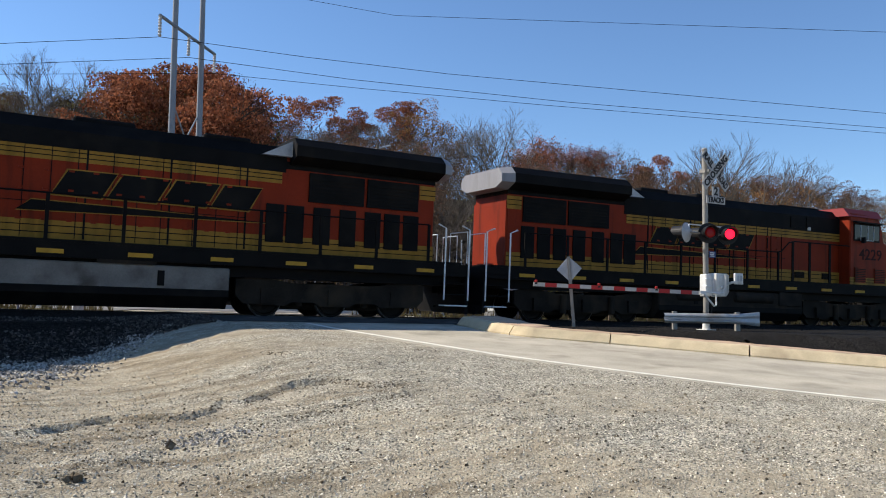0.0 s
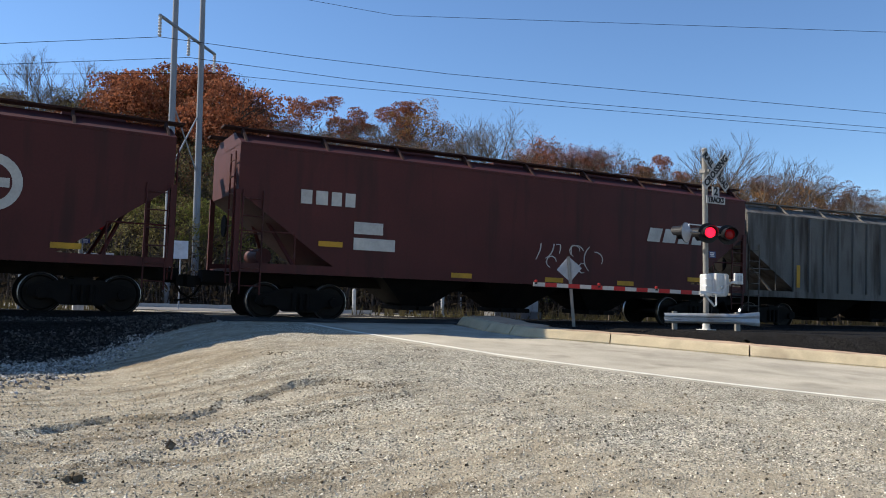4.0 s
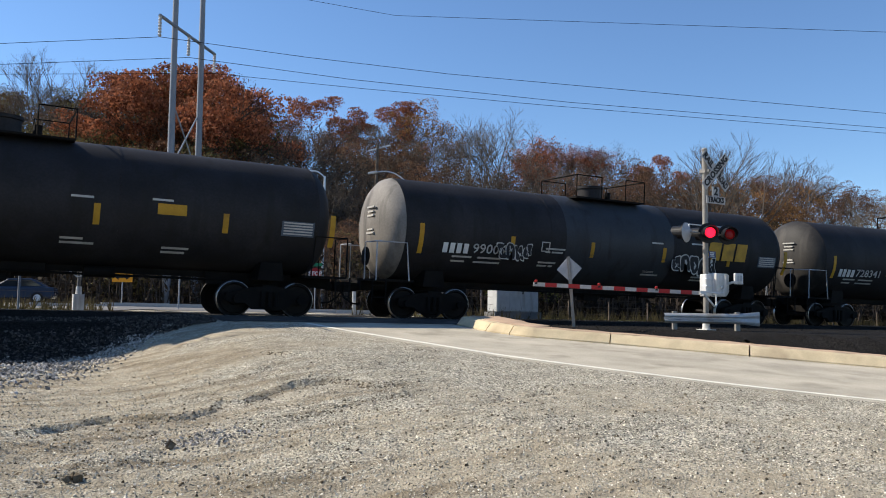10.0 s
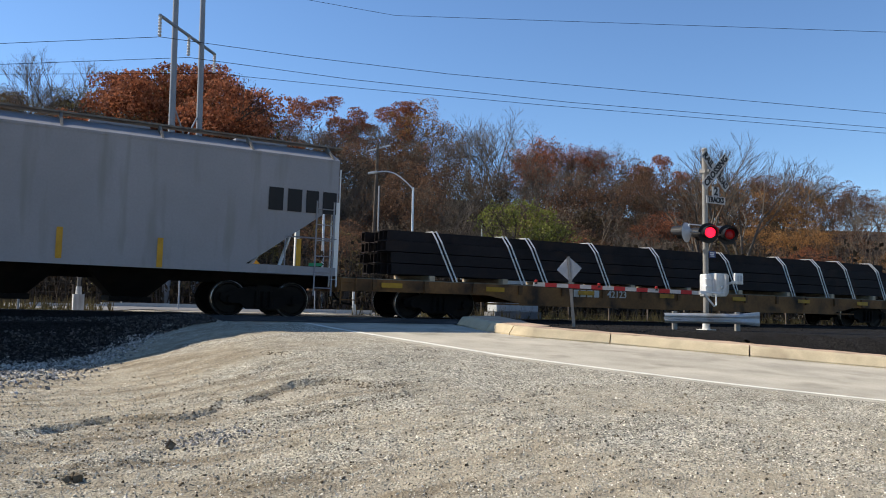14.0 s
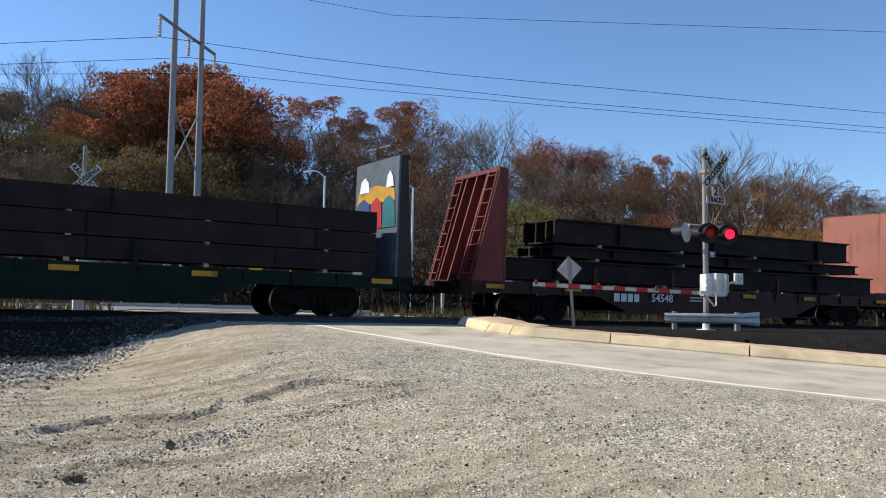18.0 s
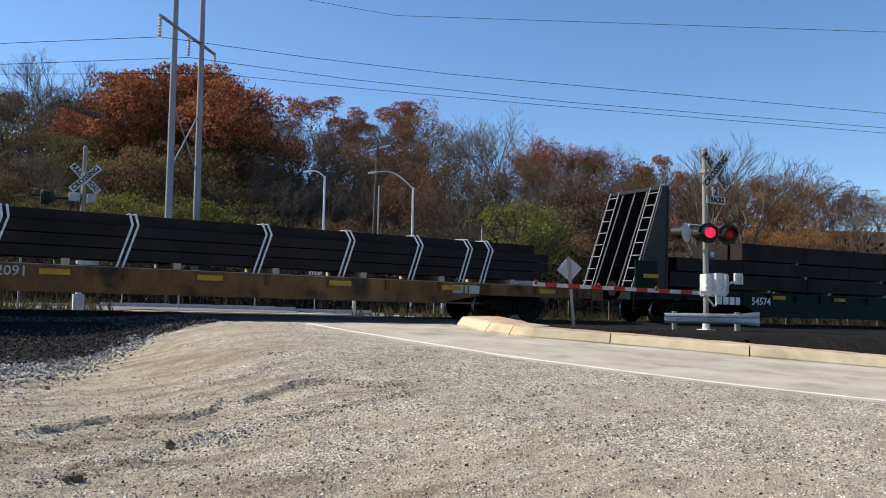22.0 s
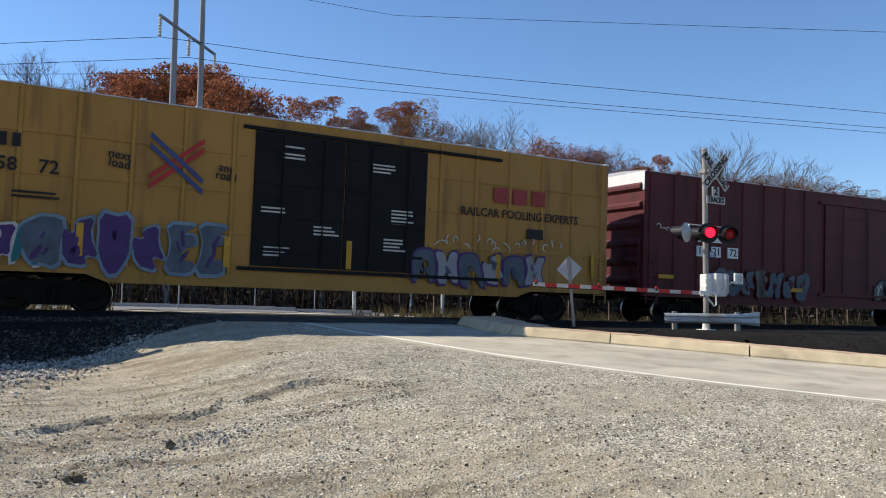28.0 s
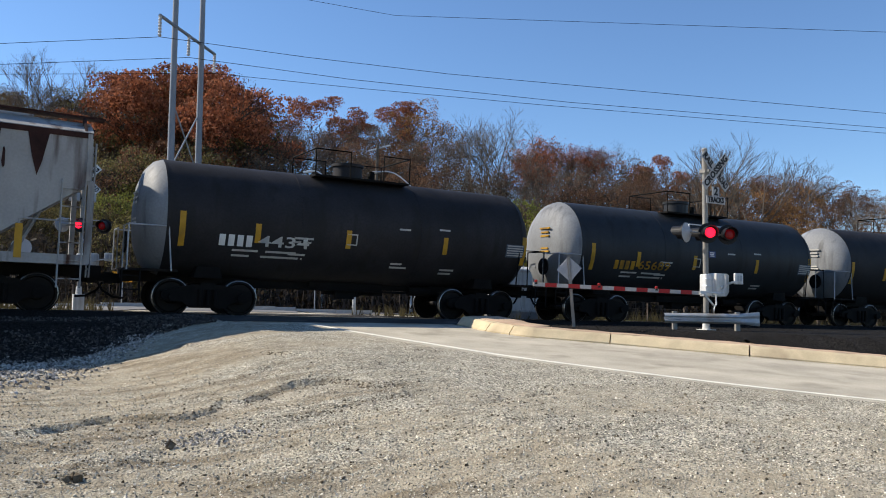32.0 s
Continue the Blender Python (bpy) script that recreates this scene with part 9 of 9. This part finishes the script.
for i in range(26):
    s = -14 + i * 2.4
    x, y, z, w = on_track(s, 10.5)
    if 3.5 < x < 17:
        fp.append(None)
        continue
    zz = ground_z(x, y)
    fp.append((x, y, zz))
    part("post", S().box(x - 0.03, x + 0.03, y - 0.03, y + 0.03, zz - 0.2, zz + 1.0), M["wood_pole"], fe)
for a, b in zip(fp, fp[1:]):
    if a and b:
        for hgt in (0.35, 0.7, 1.05):
            part("wire", S().rod((a[0], a[1], a[2] + hgt), (b[0], b[1], b[2] + hgt), 0.006, 4), M["wood_pole"], fe)

# ---- poles and lines ----
hf = thing("power_pylon", "tall steel two-pole power pylon with a cross arm", "power pylon")
for nm, a, b in (("pole", (10.45, 32.7, 0.0), (10.15, 31.8, 22.5)), ("pole", (12.85, 35.3, 0.0), (12.47, 34.4, 23.5))):
    part(nm, S().rod(a, b, 0.27, 14, 0.17), M["steel_pole"], hf, "tall galvanised pole", smooth=True)
part("cross_arm", S().rod((8.92, 30.22, 18.41), (13.91, 36.36, 18.45), 0.11, 8), M["steel_pole"], hf)
part("brace", S().rod((10.4, 32.4, 9.2), (12.6, 34.9, 13.5), 0.06, 6).rod((10.3, 32.3, 13.5), (12.7, 35.0, 9.2), 0.06, 6), M["steel_pole"], hf)
for x, y in ((8.95, 30.25), (11.4, 33.3), (13.9, 36.35)):
    part("insulator", S().lathe([(17.05 + 0.1 * i, 0.07 + 0.06 * (i % 2)) for i in range(14)], 10, "z", (x, y, 0)), M["reefer"], hf, "string of pale insulators")


def cable(pts, r, label):
    c = thing("power_line", label, "power line", "power lines")
    part("wire", S().tube(pts, r, 5), M["under"], c)


cable([(-30, 53, 14.45), (8.99, 30.3, 17.04), (18, 28.7, 16.89), (28.57, 27.0, 17.0), (58.66, 13.06, 15.4), (100, -6, 14.6)], 0.019, "thin dark power line")
cable([(-30, 60, 15.1), (11.44, 33.4, 16.98), (22, 29.8, 16.25), (37.3, 24.5, 15.67), (62.0, 14.4, 14.9), (100, 0, 14.4)], 0.019, "thin dark power line")
cable([(-30, 64, 16.6), (13.9, 36.47, 17.05), (24, 32.7, 16.6), (37.32, 27.78, 16.18), (64.62, 16.58, 15.27), (100, 2, 14.6)], 0.019, "thin dark power line")
cable([(-30, 50, 22.0), (10.2, 31.8, 21.8), (21.79, 22.7, 18.6), (48.63, 7.09, 18.0), (80, -8, 17.5)], 0.014, "very thin dark earth wire")


def street_lamp(x, y, z, top, arm, label):
    t = thing("street_lamp", label, "street lamp", "street lamps")
    part("pole", S().rod((x, y, z - 0.3), (x, y, top), 0.1, 12, 0.07), M["silver"], t, smooth=True)
    pts = [Vector((x, y, top - 0.1))]
    e = Vector(arm)
    for i in range(1, 7):
        f = i / 6
        pts.append(Vector((x, y, top - 0.1)).lerp(e, f) + Vector((0, 0, 0.45 * math.sin(f * math.pi) * (e - pts[0]).length / 2.5)))
    part("arm", S().path(pts, 0.045, 8), M["silver"], t)
    d = (pts[-1] - pts[-2]).normalized()
    part("lamp_head", S().rod(pts[-1] - d * 0.1, pts[-1] + d * 0.5, 0.1, 8, 0.07), M["silver"], t)


street_lamp(20.0, 29.5, 0.0, 9.1, (19.1, 29.9, 9.4), "silver street lamp with a short arm")
street_lamp(24.35, 24.75, 0.0, 8.1, (22.1, 25.8, 9.05), "silver street lamp with a long curved arm")
street_lamp(51.7, 35.4, 0.5, 6.7, (52.5, 34.9, 7.4), "thin silver street lamp before the wood")
wp = thing("utility_pole", "dark wooden utility pole with a cross arm", "utility pole")
part("pole", S().rod((25.57, 33.6, 0), (25.49, 32.7, 12.5), 0.16, 10, 0.11), M["wood_pole"], wp, smooth=True)
part("cross_arm", S().rod((24.9, 33.1, 12.0), (26.3, 32.2, 12.45), 0.06, 6), M["galv"], wp)
part("cable_guard", S().rod((25.9, 33.3, 0), (25.85, 33.1, 9.4), 0.06, 6), M["galv"], wp)
wp = thing("utility_pole", "distant wooden utility pole with a transformer", "utility pole")
part("pole", S().rod((70.9, 30.1, 0), (70.65, 29.9, 8.9), 0.14, 10, 0.1), M["wood_pole"], wp)
part("cross_arm", S().rod((69.93, 30.32, 8.5), (71.64, 29.29, 8.8), 0.06, 6), M["galv"], wp)
part("transformer", S().rod((70.4, 29.6, 6.3), (70.4, 29.6, 7.2), 0.28, 12), M["galv"], wp)
for x, y, h_ in ((28.8, 23.2, 5.9), (27.4, 23.5, 4.7)):
    t = thing("pole", "slim bare steel pole beside the far street", "pole")
    t.location = (x, y, 0)
    part("shaft", S().rod((0, 0, -0.3), (0, 0, h_), 0.05, 8), M["galv"], t)


# ---- the wooded hill ----
def limbs(rng, height, depth, spread_, droop=0.0, trunk=0.2, first=0.32, kids=3, fine=0.58):
    s, tips = S(), []

    def grow(p, d, ln, r, k):
        q_ = p + d * ln
        s.rod(p, q_, r, 5 if k < 2 else 3, r * 0.66)
        if k >= 2:
            del s.f[-2:]
        if k >= depth:
            tips.append((q_, d))
            return
        for i in range(kids if k else kids + 1):
            az = rng.uniform(0, 6.283)
            tilt = rng.uniform(0.35, 0.95) * spread_
            side = Vector((math.cos(az), math.sin(az), 0))
            nd = (d * math.cos(tilt) + side * math.sin(tilt) + Vector((0, 0, 0.18 - droop))).normalized()
            grow(p.lerp(q_, rng.uniform(0.6, 1.0)), nd, ln * rng.uniform(0.58, 0.8), r * fine, k + 1)

    grow(Vector((0, 0, -0.4)), Vector((rng.uniform(-0.08, 0.08), rng.uniform(-0.08, 0.08), 1)).normalized(), height * first, trunk, 0)
    return s, tips


def fit_height(shapes, h):
    top = max(p[2] for sh in shapes for p in sh.v)
    for sh in shapes:
        sh.v = [(p[0] * h / top, p[1] * h / top, p[2] * h / top) for p in sh.v]


def leaf(s, rng, c, size):
    a = Vector((rng.gauss(0, 1), rng.gauss(0, 1), rng.gauss(0, 1))).normalized()
    b = a.cross(Vector((rng.gauss(0, 1), rng.gauss(0, 1), rng.gauss(0, 1)))).normalized()
    w = size * rng.uniform(0.6, 1.3)
    k = len(s.v)
    s.v += [tuple(c - a * w - b * w * 0.55), tuple(c - a * w * 0.5 + b * w * 0.8), tuple(c + a * w)]
    s.f.append((k, k + 1, k + 2))


def crown_of(rng, tips, per, lumps, each, size, width, low):
    """Leaves at the twig ends, and rounded bosses of leaves with dark gaps between them."""
    s = S()
    top = max(p.z for p, d in tips)
    for p, d in tips:
        for _ in range(per):
            leaf(s, rng, p + Vector((rng.gauss(0, 0.3), rng.gauss(0, 0.3), rng.gauss(0, 0.25))), size)
    for i in range(lumps):
        a, c = 2.4 * i + rng.uniform(-0.5, 0.5), 1 - 1.75 * (i + 0.5) / lumps + rng.uniform(-0.12, 0.12)
        k = math.sqrt(max(0.05, 1 - c * c))
        r = rng.uniform(0.55, 0.95)
        at_ = Vector((r * k * math.cos(a) * width * top, r * k * math.sin(a) * width * top, top * (low + (1 - low) * (0.5 + 0.46 * c * rng.uniform(0.8, 1.08)))))
        rad = top * width * rng.uniform(0.17, 0.36)
        if each > 500:
            # a few great billows, each made of lesser ones
            if i % 6 == 0:
                boss, swell = at_ * 0.92, top * width * rng.uniform(0.3, 0.46)
            v = Vector((rng.gauss(0, 1), rng.gauss(0, 1), rng.gauss(0.5, 0.8))).normalized()
            at_ = boss + Vector((v.x, v.y, v.z * 0.75)) * swell * rng.uniform(0.55, 0.8)
            rad = swell * rng.uniform(0.38, 0.6)
        squash = rng.uniform(0.55, 0.8)
        for _ in range(int(each * (rad / (top * width * 0.28)) ** 2)):
            v = Vector((rng.gauss(0, 1), rng.gauss(0, 1), rng.gauss(0.35, 1))).normalized()
            g = 1 + 0.3 * noise.noise(v * 2.2 + at_)
            leaf(s, rng, at_ + Vector((v.x, v.y, v.z * squash)) * rad * g * rng.uniform(0.72, 1.06), size)
    return s


PROTO = {}
for key, seed, depth, spread_, trunk, fol, per, lumps, each, size, width, low, label in (
        ("bare_a", 1, 6, 0.72, 0.15, None, 0, 0, 0, 0, 0, 0, "tall bare grey tree with fine twigs"),
        ("bare_b", 2, 6, 0.9, 0.14, None, 0, 0, 0, 0, 0, 0, "bare grey-brown tree with a rounded crown"),
        ("thin", 3, 5, 0.85, 0.12, "l_grey", 5, 14, 110, 0.075, 0.42, 0.3, "nearly bare grey-brown tree with few leaves"),
        ("thin_b", 13, 5, 0.95, 0.12, "l_brown", 6, 18, 140, 0.075, 0.45, 0.08, "brown tree that has dropped most of its leaves"),
        ("oak_a", 4, 4, 0.95, 0.2, "l_rust", 0, 60, 560, 0.08, 0.47, 0.22, "rust red oak in full autumn leaf"),
        ("oak_b", 5, 4, 0.95, 0.2, "l_rust", 0, 54, 560, 0.08, 0.45, 0.26, "dark rust oak with a broad crown"),
        ("brown_a", 6, 5, 0.9, 0.16, "l_brown", 5, 28, 200, 0.08, 0.42, 0.08, "brown-leaved autumn tree on the hill"),
        ("orange_a", 7, 5, 0.9, 0.16, "l_orange", 6, 28, 210, 0.08, 0.42, 0.08, "orange-brown autumn tree on the hill"),
        ("russet_a", 17, 5, 0.9, 0.16, "l_rust", 5, 26, 200, 0.08, 0.42, 0.25, "russet autumn tree, half bare"),
        ("olive_a", 8, 5, 0.9, 0.16, "l_dull", 6, 20, 160, 0.085, 0.42, 0.15, "dull olive tree losing its leaves"),
        ("green_a", 9, 4, 1.0, 0.14, "l_green", 8, 24, 190, 0.1, 0.4, 0.05, "yellow-green bushy tree at the wood edge"),
        ("bush_a", 21, 3, 1.0, 0.12, "l_bush", 6, 26, 100, 0.12, 0.5, -0.1, "tangled brown understorey bush"),
        ("bush_b", 22, 3, 1.0, 0.12, "l_grey", 6, 24, 100, 0.12, 0.5, -0.1, "tangled grey-brown understorey bush"),
        ("bush_c", 23, 3, 1.0, 0.12, "l_dull", 6, 24, 100, 0.12, 0.5, -0.1, "olive understorey bush losing its leaves")):
    rng = random.Random(seed)
    wood, tips = limbs(rng, 12.0, depth, spread_, trunk=trunk, fine=0.6 if depth < 6 else 0.56)
    if key.startswith("oak"):
        wood.v = [(p[0] * 0.9, p[1] * 0.9, p[2] * 0.84) for p in wood.v]
    sh = [wood]
    if fol:
        lv = crown_of(rng, tips, per, lumps, each, size, width, low)
        sh.append(lv)
    fit_height(sh, 12.0)
    PROTO[key] = (wood.mesh("trunk", M["twig"] if key.startswith(("bare", "thin")) else M["bark"]), lv.mesh("crown", M[fol]) if fol else None, label)


def tree(key, x, y, h, turn):
    wood, crown, label = PROTO[key]
    t = thing("tree", label, "tree", "trees on the hill")
    k = h / 12.0
    t.matrix_basis = Matrix.Translation((x, y, ground_z(x, y))) @ Matrix.Rotation(turn, 4, "Z") @ Matrix.Scale(k, 4)
    part("trunk", wood, None, t)
    if crown:
        part("crown", crown, None, t)
    return t


SKY_U = [-0.9, -0.56, -0.446, -0.389, -0.332, -0.26, -0.235, -0.21, -0.19, -0.15, -0.12, -0.105, -0.09, -0.017, 0.004, 0.083, 0.126, 0.226, 0.333, 0.455, 0.512, 0.561, 0.9]
SKY_H = [0.28, 0.285, 0.28, 0.302, 0.308, 0.292, 0.262, 0.245, 0.245, 0.245, 0.243, 0.24, 0.24, 0.235, 0.222, 0.22, 0.214, 0.203, 0.192, 0.188, 0.168, 0.16, 0.14]


def spot(u, dist):
    return (EYE[0] + dist * (math.sin(AXIS) + u * math.cos(AXIS)), EYE[1] + dist * (math.cos(AXIS) - u * math.sin(AXIS)))


def pick(rng, *choices):
    """One of (kind, weight) pairs."""
    return rng.choices([c[0] for c in choices], [c[1] for c in choices])[0]


def kind_at(u, row, rng):
    if u < -0.43:
        return pick(rng, ("bare_a", 1), ("olive_a", 5), ("thin", 2), ("thin_b", 3))
    if u < -0.24:
        return pick(rng, ("olive_a", 3), ("thin", 3), ("green_a", 1), ("brown_a", 2))
    if u < 0.01:
        return pick(rng, ("thin", 4), ("bare_b", 4), ("thin_b", 2), ("brown_a", 2))
    if u < 0.1:
        return pick(rng, ("bare_b", 4), ("bare_a", 2), ("thin", 3), ("thin_b", 2), ("brown_a", 1))
    if u < 0.33:
        return pick(rng, ("brown_a", 4), ("thin_b", 3), ("bare_b", 3), ("russet_a", 5 if row >= 3 else 2), ("thin", 1 if row >= 3 else 3))
    if u < 0.47:
        return pick(rng, ("orange_a", 4), ("brown_a", 3), ("russet_a", 1), ("thin_b", 2))
    return pick(rng, ("brown_a", 4), ("thin_b", 4), ("orange_a", 2), ("bare_b", 1))


rng = random.Random(77)
for row, (dist, share, step) in enumerate(((59, 0.48, 0.045), (67, 0.68, 0.042), (77, 0.83, 0.04), (87, 0.93, 0.034), (97, 0.99, 0.03))):
    u = -0.66 + 0.01 * row
    while u < 0.66:
        uu = u + rng.uniform(-0.3, 0.3) * step
        dd = dist + rng.uniform(-3, 3)
        x, y = spot(uu, dd)
        top = EYE[2] + float(np.interp(uu, SKY_U, SKY_H)) * dd * share * rng.uniform(0.93, 1.03)
        kd = kind_at(uu, row, rng)
        h_ = top - ground_z(x, y)
        if kd.startswith("bare"):
            h_ *= 1.06
        if h_ > 2.5:
            tree(kd, x, y, h_, rng.uniform(0, 6.28))
        u += step
# bushes and saplings fill the wood below the crowns
for dist, share, step in ((57, 0.34, 0.036), (64, 0.46, 0.034), (73, 0.6, 0.034), (83, 0.72, 0.032), (93, 0.8, 0.032)):
    u = -0.66
    while u < 0.66:
        uu = u + rng.uniform(-0.4, 0.4) * step
        x, y = spot(uu, dist + rng.uniform(-3, 3))
        h_ = EYE[2] + float(np.interp(uu, SKY_U, SKY_H)) * dist * share * (1.15 if uu < -0.42 else 1.0) * rng.uniform(0.75, 1.1) - ground_z(x, y)
        if h_ > 2:
            tree(pick(rng, ("bush_a", 4), ("bush_b", 3), ("bush_c", 4 if uu < -0.2 else 1)), x, y, h_, rng.uniform(0, 6.28))
        u += step
# single trees that stand out
for kd, u, dist, slope in (("bare_a", -0.53, 88, 0.32), ("bare_a", -0.475, 88, 0.318), ("bare_b", 0.07, 88, 0.25), ("bare_b", 0.05, 86, 0.24), ("bare_a", 0.335, 55, 0.222), ("bare_a", 0.375, 55, 0.215),
                           ("bare_b", 0.45, 80, 0.20), ("green_a", 0.1, 53, 0.145), ("green_a", 0.13, 54, 0.115), ("green_a", -0.37, 66, 0.165), ("oak_a", -0.405, 80, 0.29), ("oak_a", -0.365, 80, 0.308), ("oak_b", -0.32, 76, 0.312),
                           ("oak_a", -0.27, 80, 0.296), ("oak_b", -0.153, 108, 0.272), ("oak_a", -0.062, 108, 0.262), ("orange_a", -0.03, 104, 0.268),
                           ("russet_a", 0.12, 100, 0.222), ("russet_a", 0.2, 100, 0.21), ("oak_b", 0.27, 100, 0.198), ("bare_a", 0.53, 70, 0.15)):
    x, y = spot(u, dist)
    tree(kd, x, y, EYE[2] + slope * dist - ground_z(x, y), u * 40)


def thicket():
    """Brush and dead stems along the foot of the wood."""
    rng = random.Random(5)
    tw, lf = S(), S()
    for i in range(3600):
        u, dist = rng.uniform(-0.68, 0.68), rng.uniform(50, 64)
        x, y = spot(u, dist)
        z = ground_z(x, y)
        h_ = rng.uniform(1.5, 5.5)
        p = Vector((x, y, z - 0.2))
        tw.rod(p, p + Vector((rng.gauss(0, 0.5), rng.gauss(0, 0.5), h_)), 0.035, 3, 0.01)
        for _ in range(4):
            c = p + Vector((rng.gauss(0, 0.7), rng.gauss(0, 0.7), h_ * rng.uniform(0.1, 1.0)))
            a = Vector((rng.gauss(0, 1), rng.gauss(0, 1), rng.gauss(0, 1))).normalized() * rng.uniform(0.12, 0.3)
            b = a.cross(Vector((rng.gauss(0, 1), rng.gauss(0, 1), rng.gauss(0, 1)))).normalized() * rng.uniform(0.1, 0.2)
            lf.add([c - a, c + b, c + a, c - b], [(0, 1, 2, 3)])
    t = thing("thicket", "tangle of brown brush at the foot of the wood", "brush", kind="stuff")
    part("stems", tw, M["bark"], t)
    part("leaves", lf, M["l_under"], t)


thicket()


def tufts():
    rng = random.Random(15)
    s = S()
    for i in range(1500):
        a = rng.random()
        sd = rng.uniform(-25, 60)
        x, y, z, w = on_track(sd, rng.uniform(8.0, 16.0))
        if 4 < x < 16:
            continue
        z = ground_z(x, y)
        for _ in range(4):
            h_ = rng.uniform(0.15, 0.7)
            dx, dy = rng.gauss(0, 0.12), rng.gauss(0, 0.12)
            s.add([(x - 0.02, y, z), (x + 0.02, y, z), (x + dx, y + dy, z + h_)], [(0, 1, 2)])
    thing("grass", "dry pale grass along the far side of the tracks", "grass", kind="stuff", shape=s, material=M["dry_grass"])


tufts()


# ---- the run of the train ----
SPEED = 22.75
SHIFT = [(0, -0.05), (3, -0.14), (6, -0.40), (7, -0.12), (8, 0.04), (9, 0.15), (10, 0.1), (11, 0.03), (12, -0.2), (13, -0.04), (14, -0.05), (17, 0.06),
         (18, -0.11), (19, 0.12), (20, 0.01), (21, 0.14), (22, 0.1), (23, -0.06), (24, 0.02), (25, -0.03), (28, 0.21), (29, 0.0), (30, -0.01), (31, 0.03), (32, 0.01)]


def train_pose(q, t, u):
    x, y, z, w = on_track(q - SPEED * t - u)
    return pose(x, y, z) @ Matrix.Rotation(w, 4, "Z") @ Matrix.Rotation(math.asin(GRADE), 4, "Y") @ Matrix.Rotation(radians(CANT), 4, "X")


def motions():
    for ob, q, m in RIDERS:
        walk(ob, [(t, train_pose(q, t, u) @ m) for t, u in SHIFT])
    walk(car_, [(t, pose(x, y, ground_z(x, y) + 0.05, 0, 0, a)) for t, x, y, a in (
        (0.0, 40.0, 22.0, 172), (6.4, 40.0, 22.0, 172), (7.6, 33.5, 22.9, 170), (8.7, 20.2, 25.9, 167), (9.2, 12.7, 27.9, 165), (10.5, -5.0, 30.5, 170), (13.0, -30.0, 33.5, 172), (32.0, -30.0, 33.5, 172))])
    for ob, flip in FLASHERS:
        rows = [(0.0, pose(0, 0, 0, 0, 0, 0 if flip else 180))]
        turn = 0 if flip else 180
        k = 0
        while True:
            t = 0.310 + 0.5957 * k
            if t > 31.8:
                break
            for f, a in ((0, 0), (1, 60), (2, 120), (3, 180)):
                rows.append(((round(t * FPS) + f) / FPS, pose(0, 0, 0, 0, 0, turn + a)))
            turn += 180
            k += 1
        rows.append((32.0, pose(0, 0, 0, 0, 0, turn)))
        walk(ob, rows)


motions()
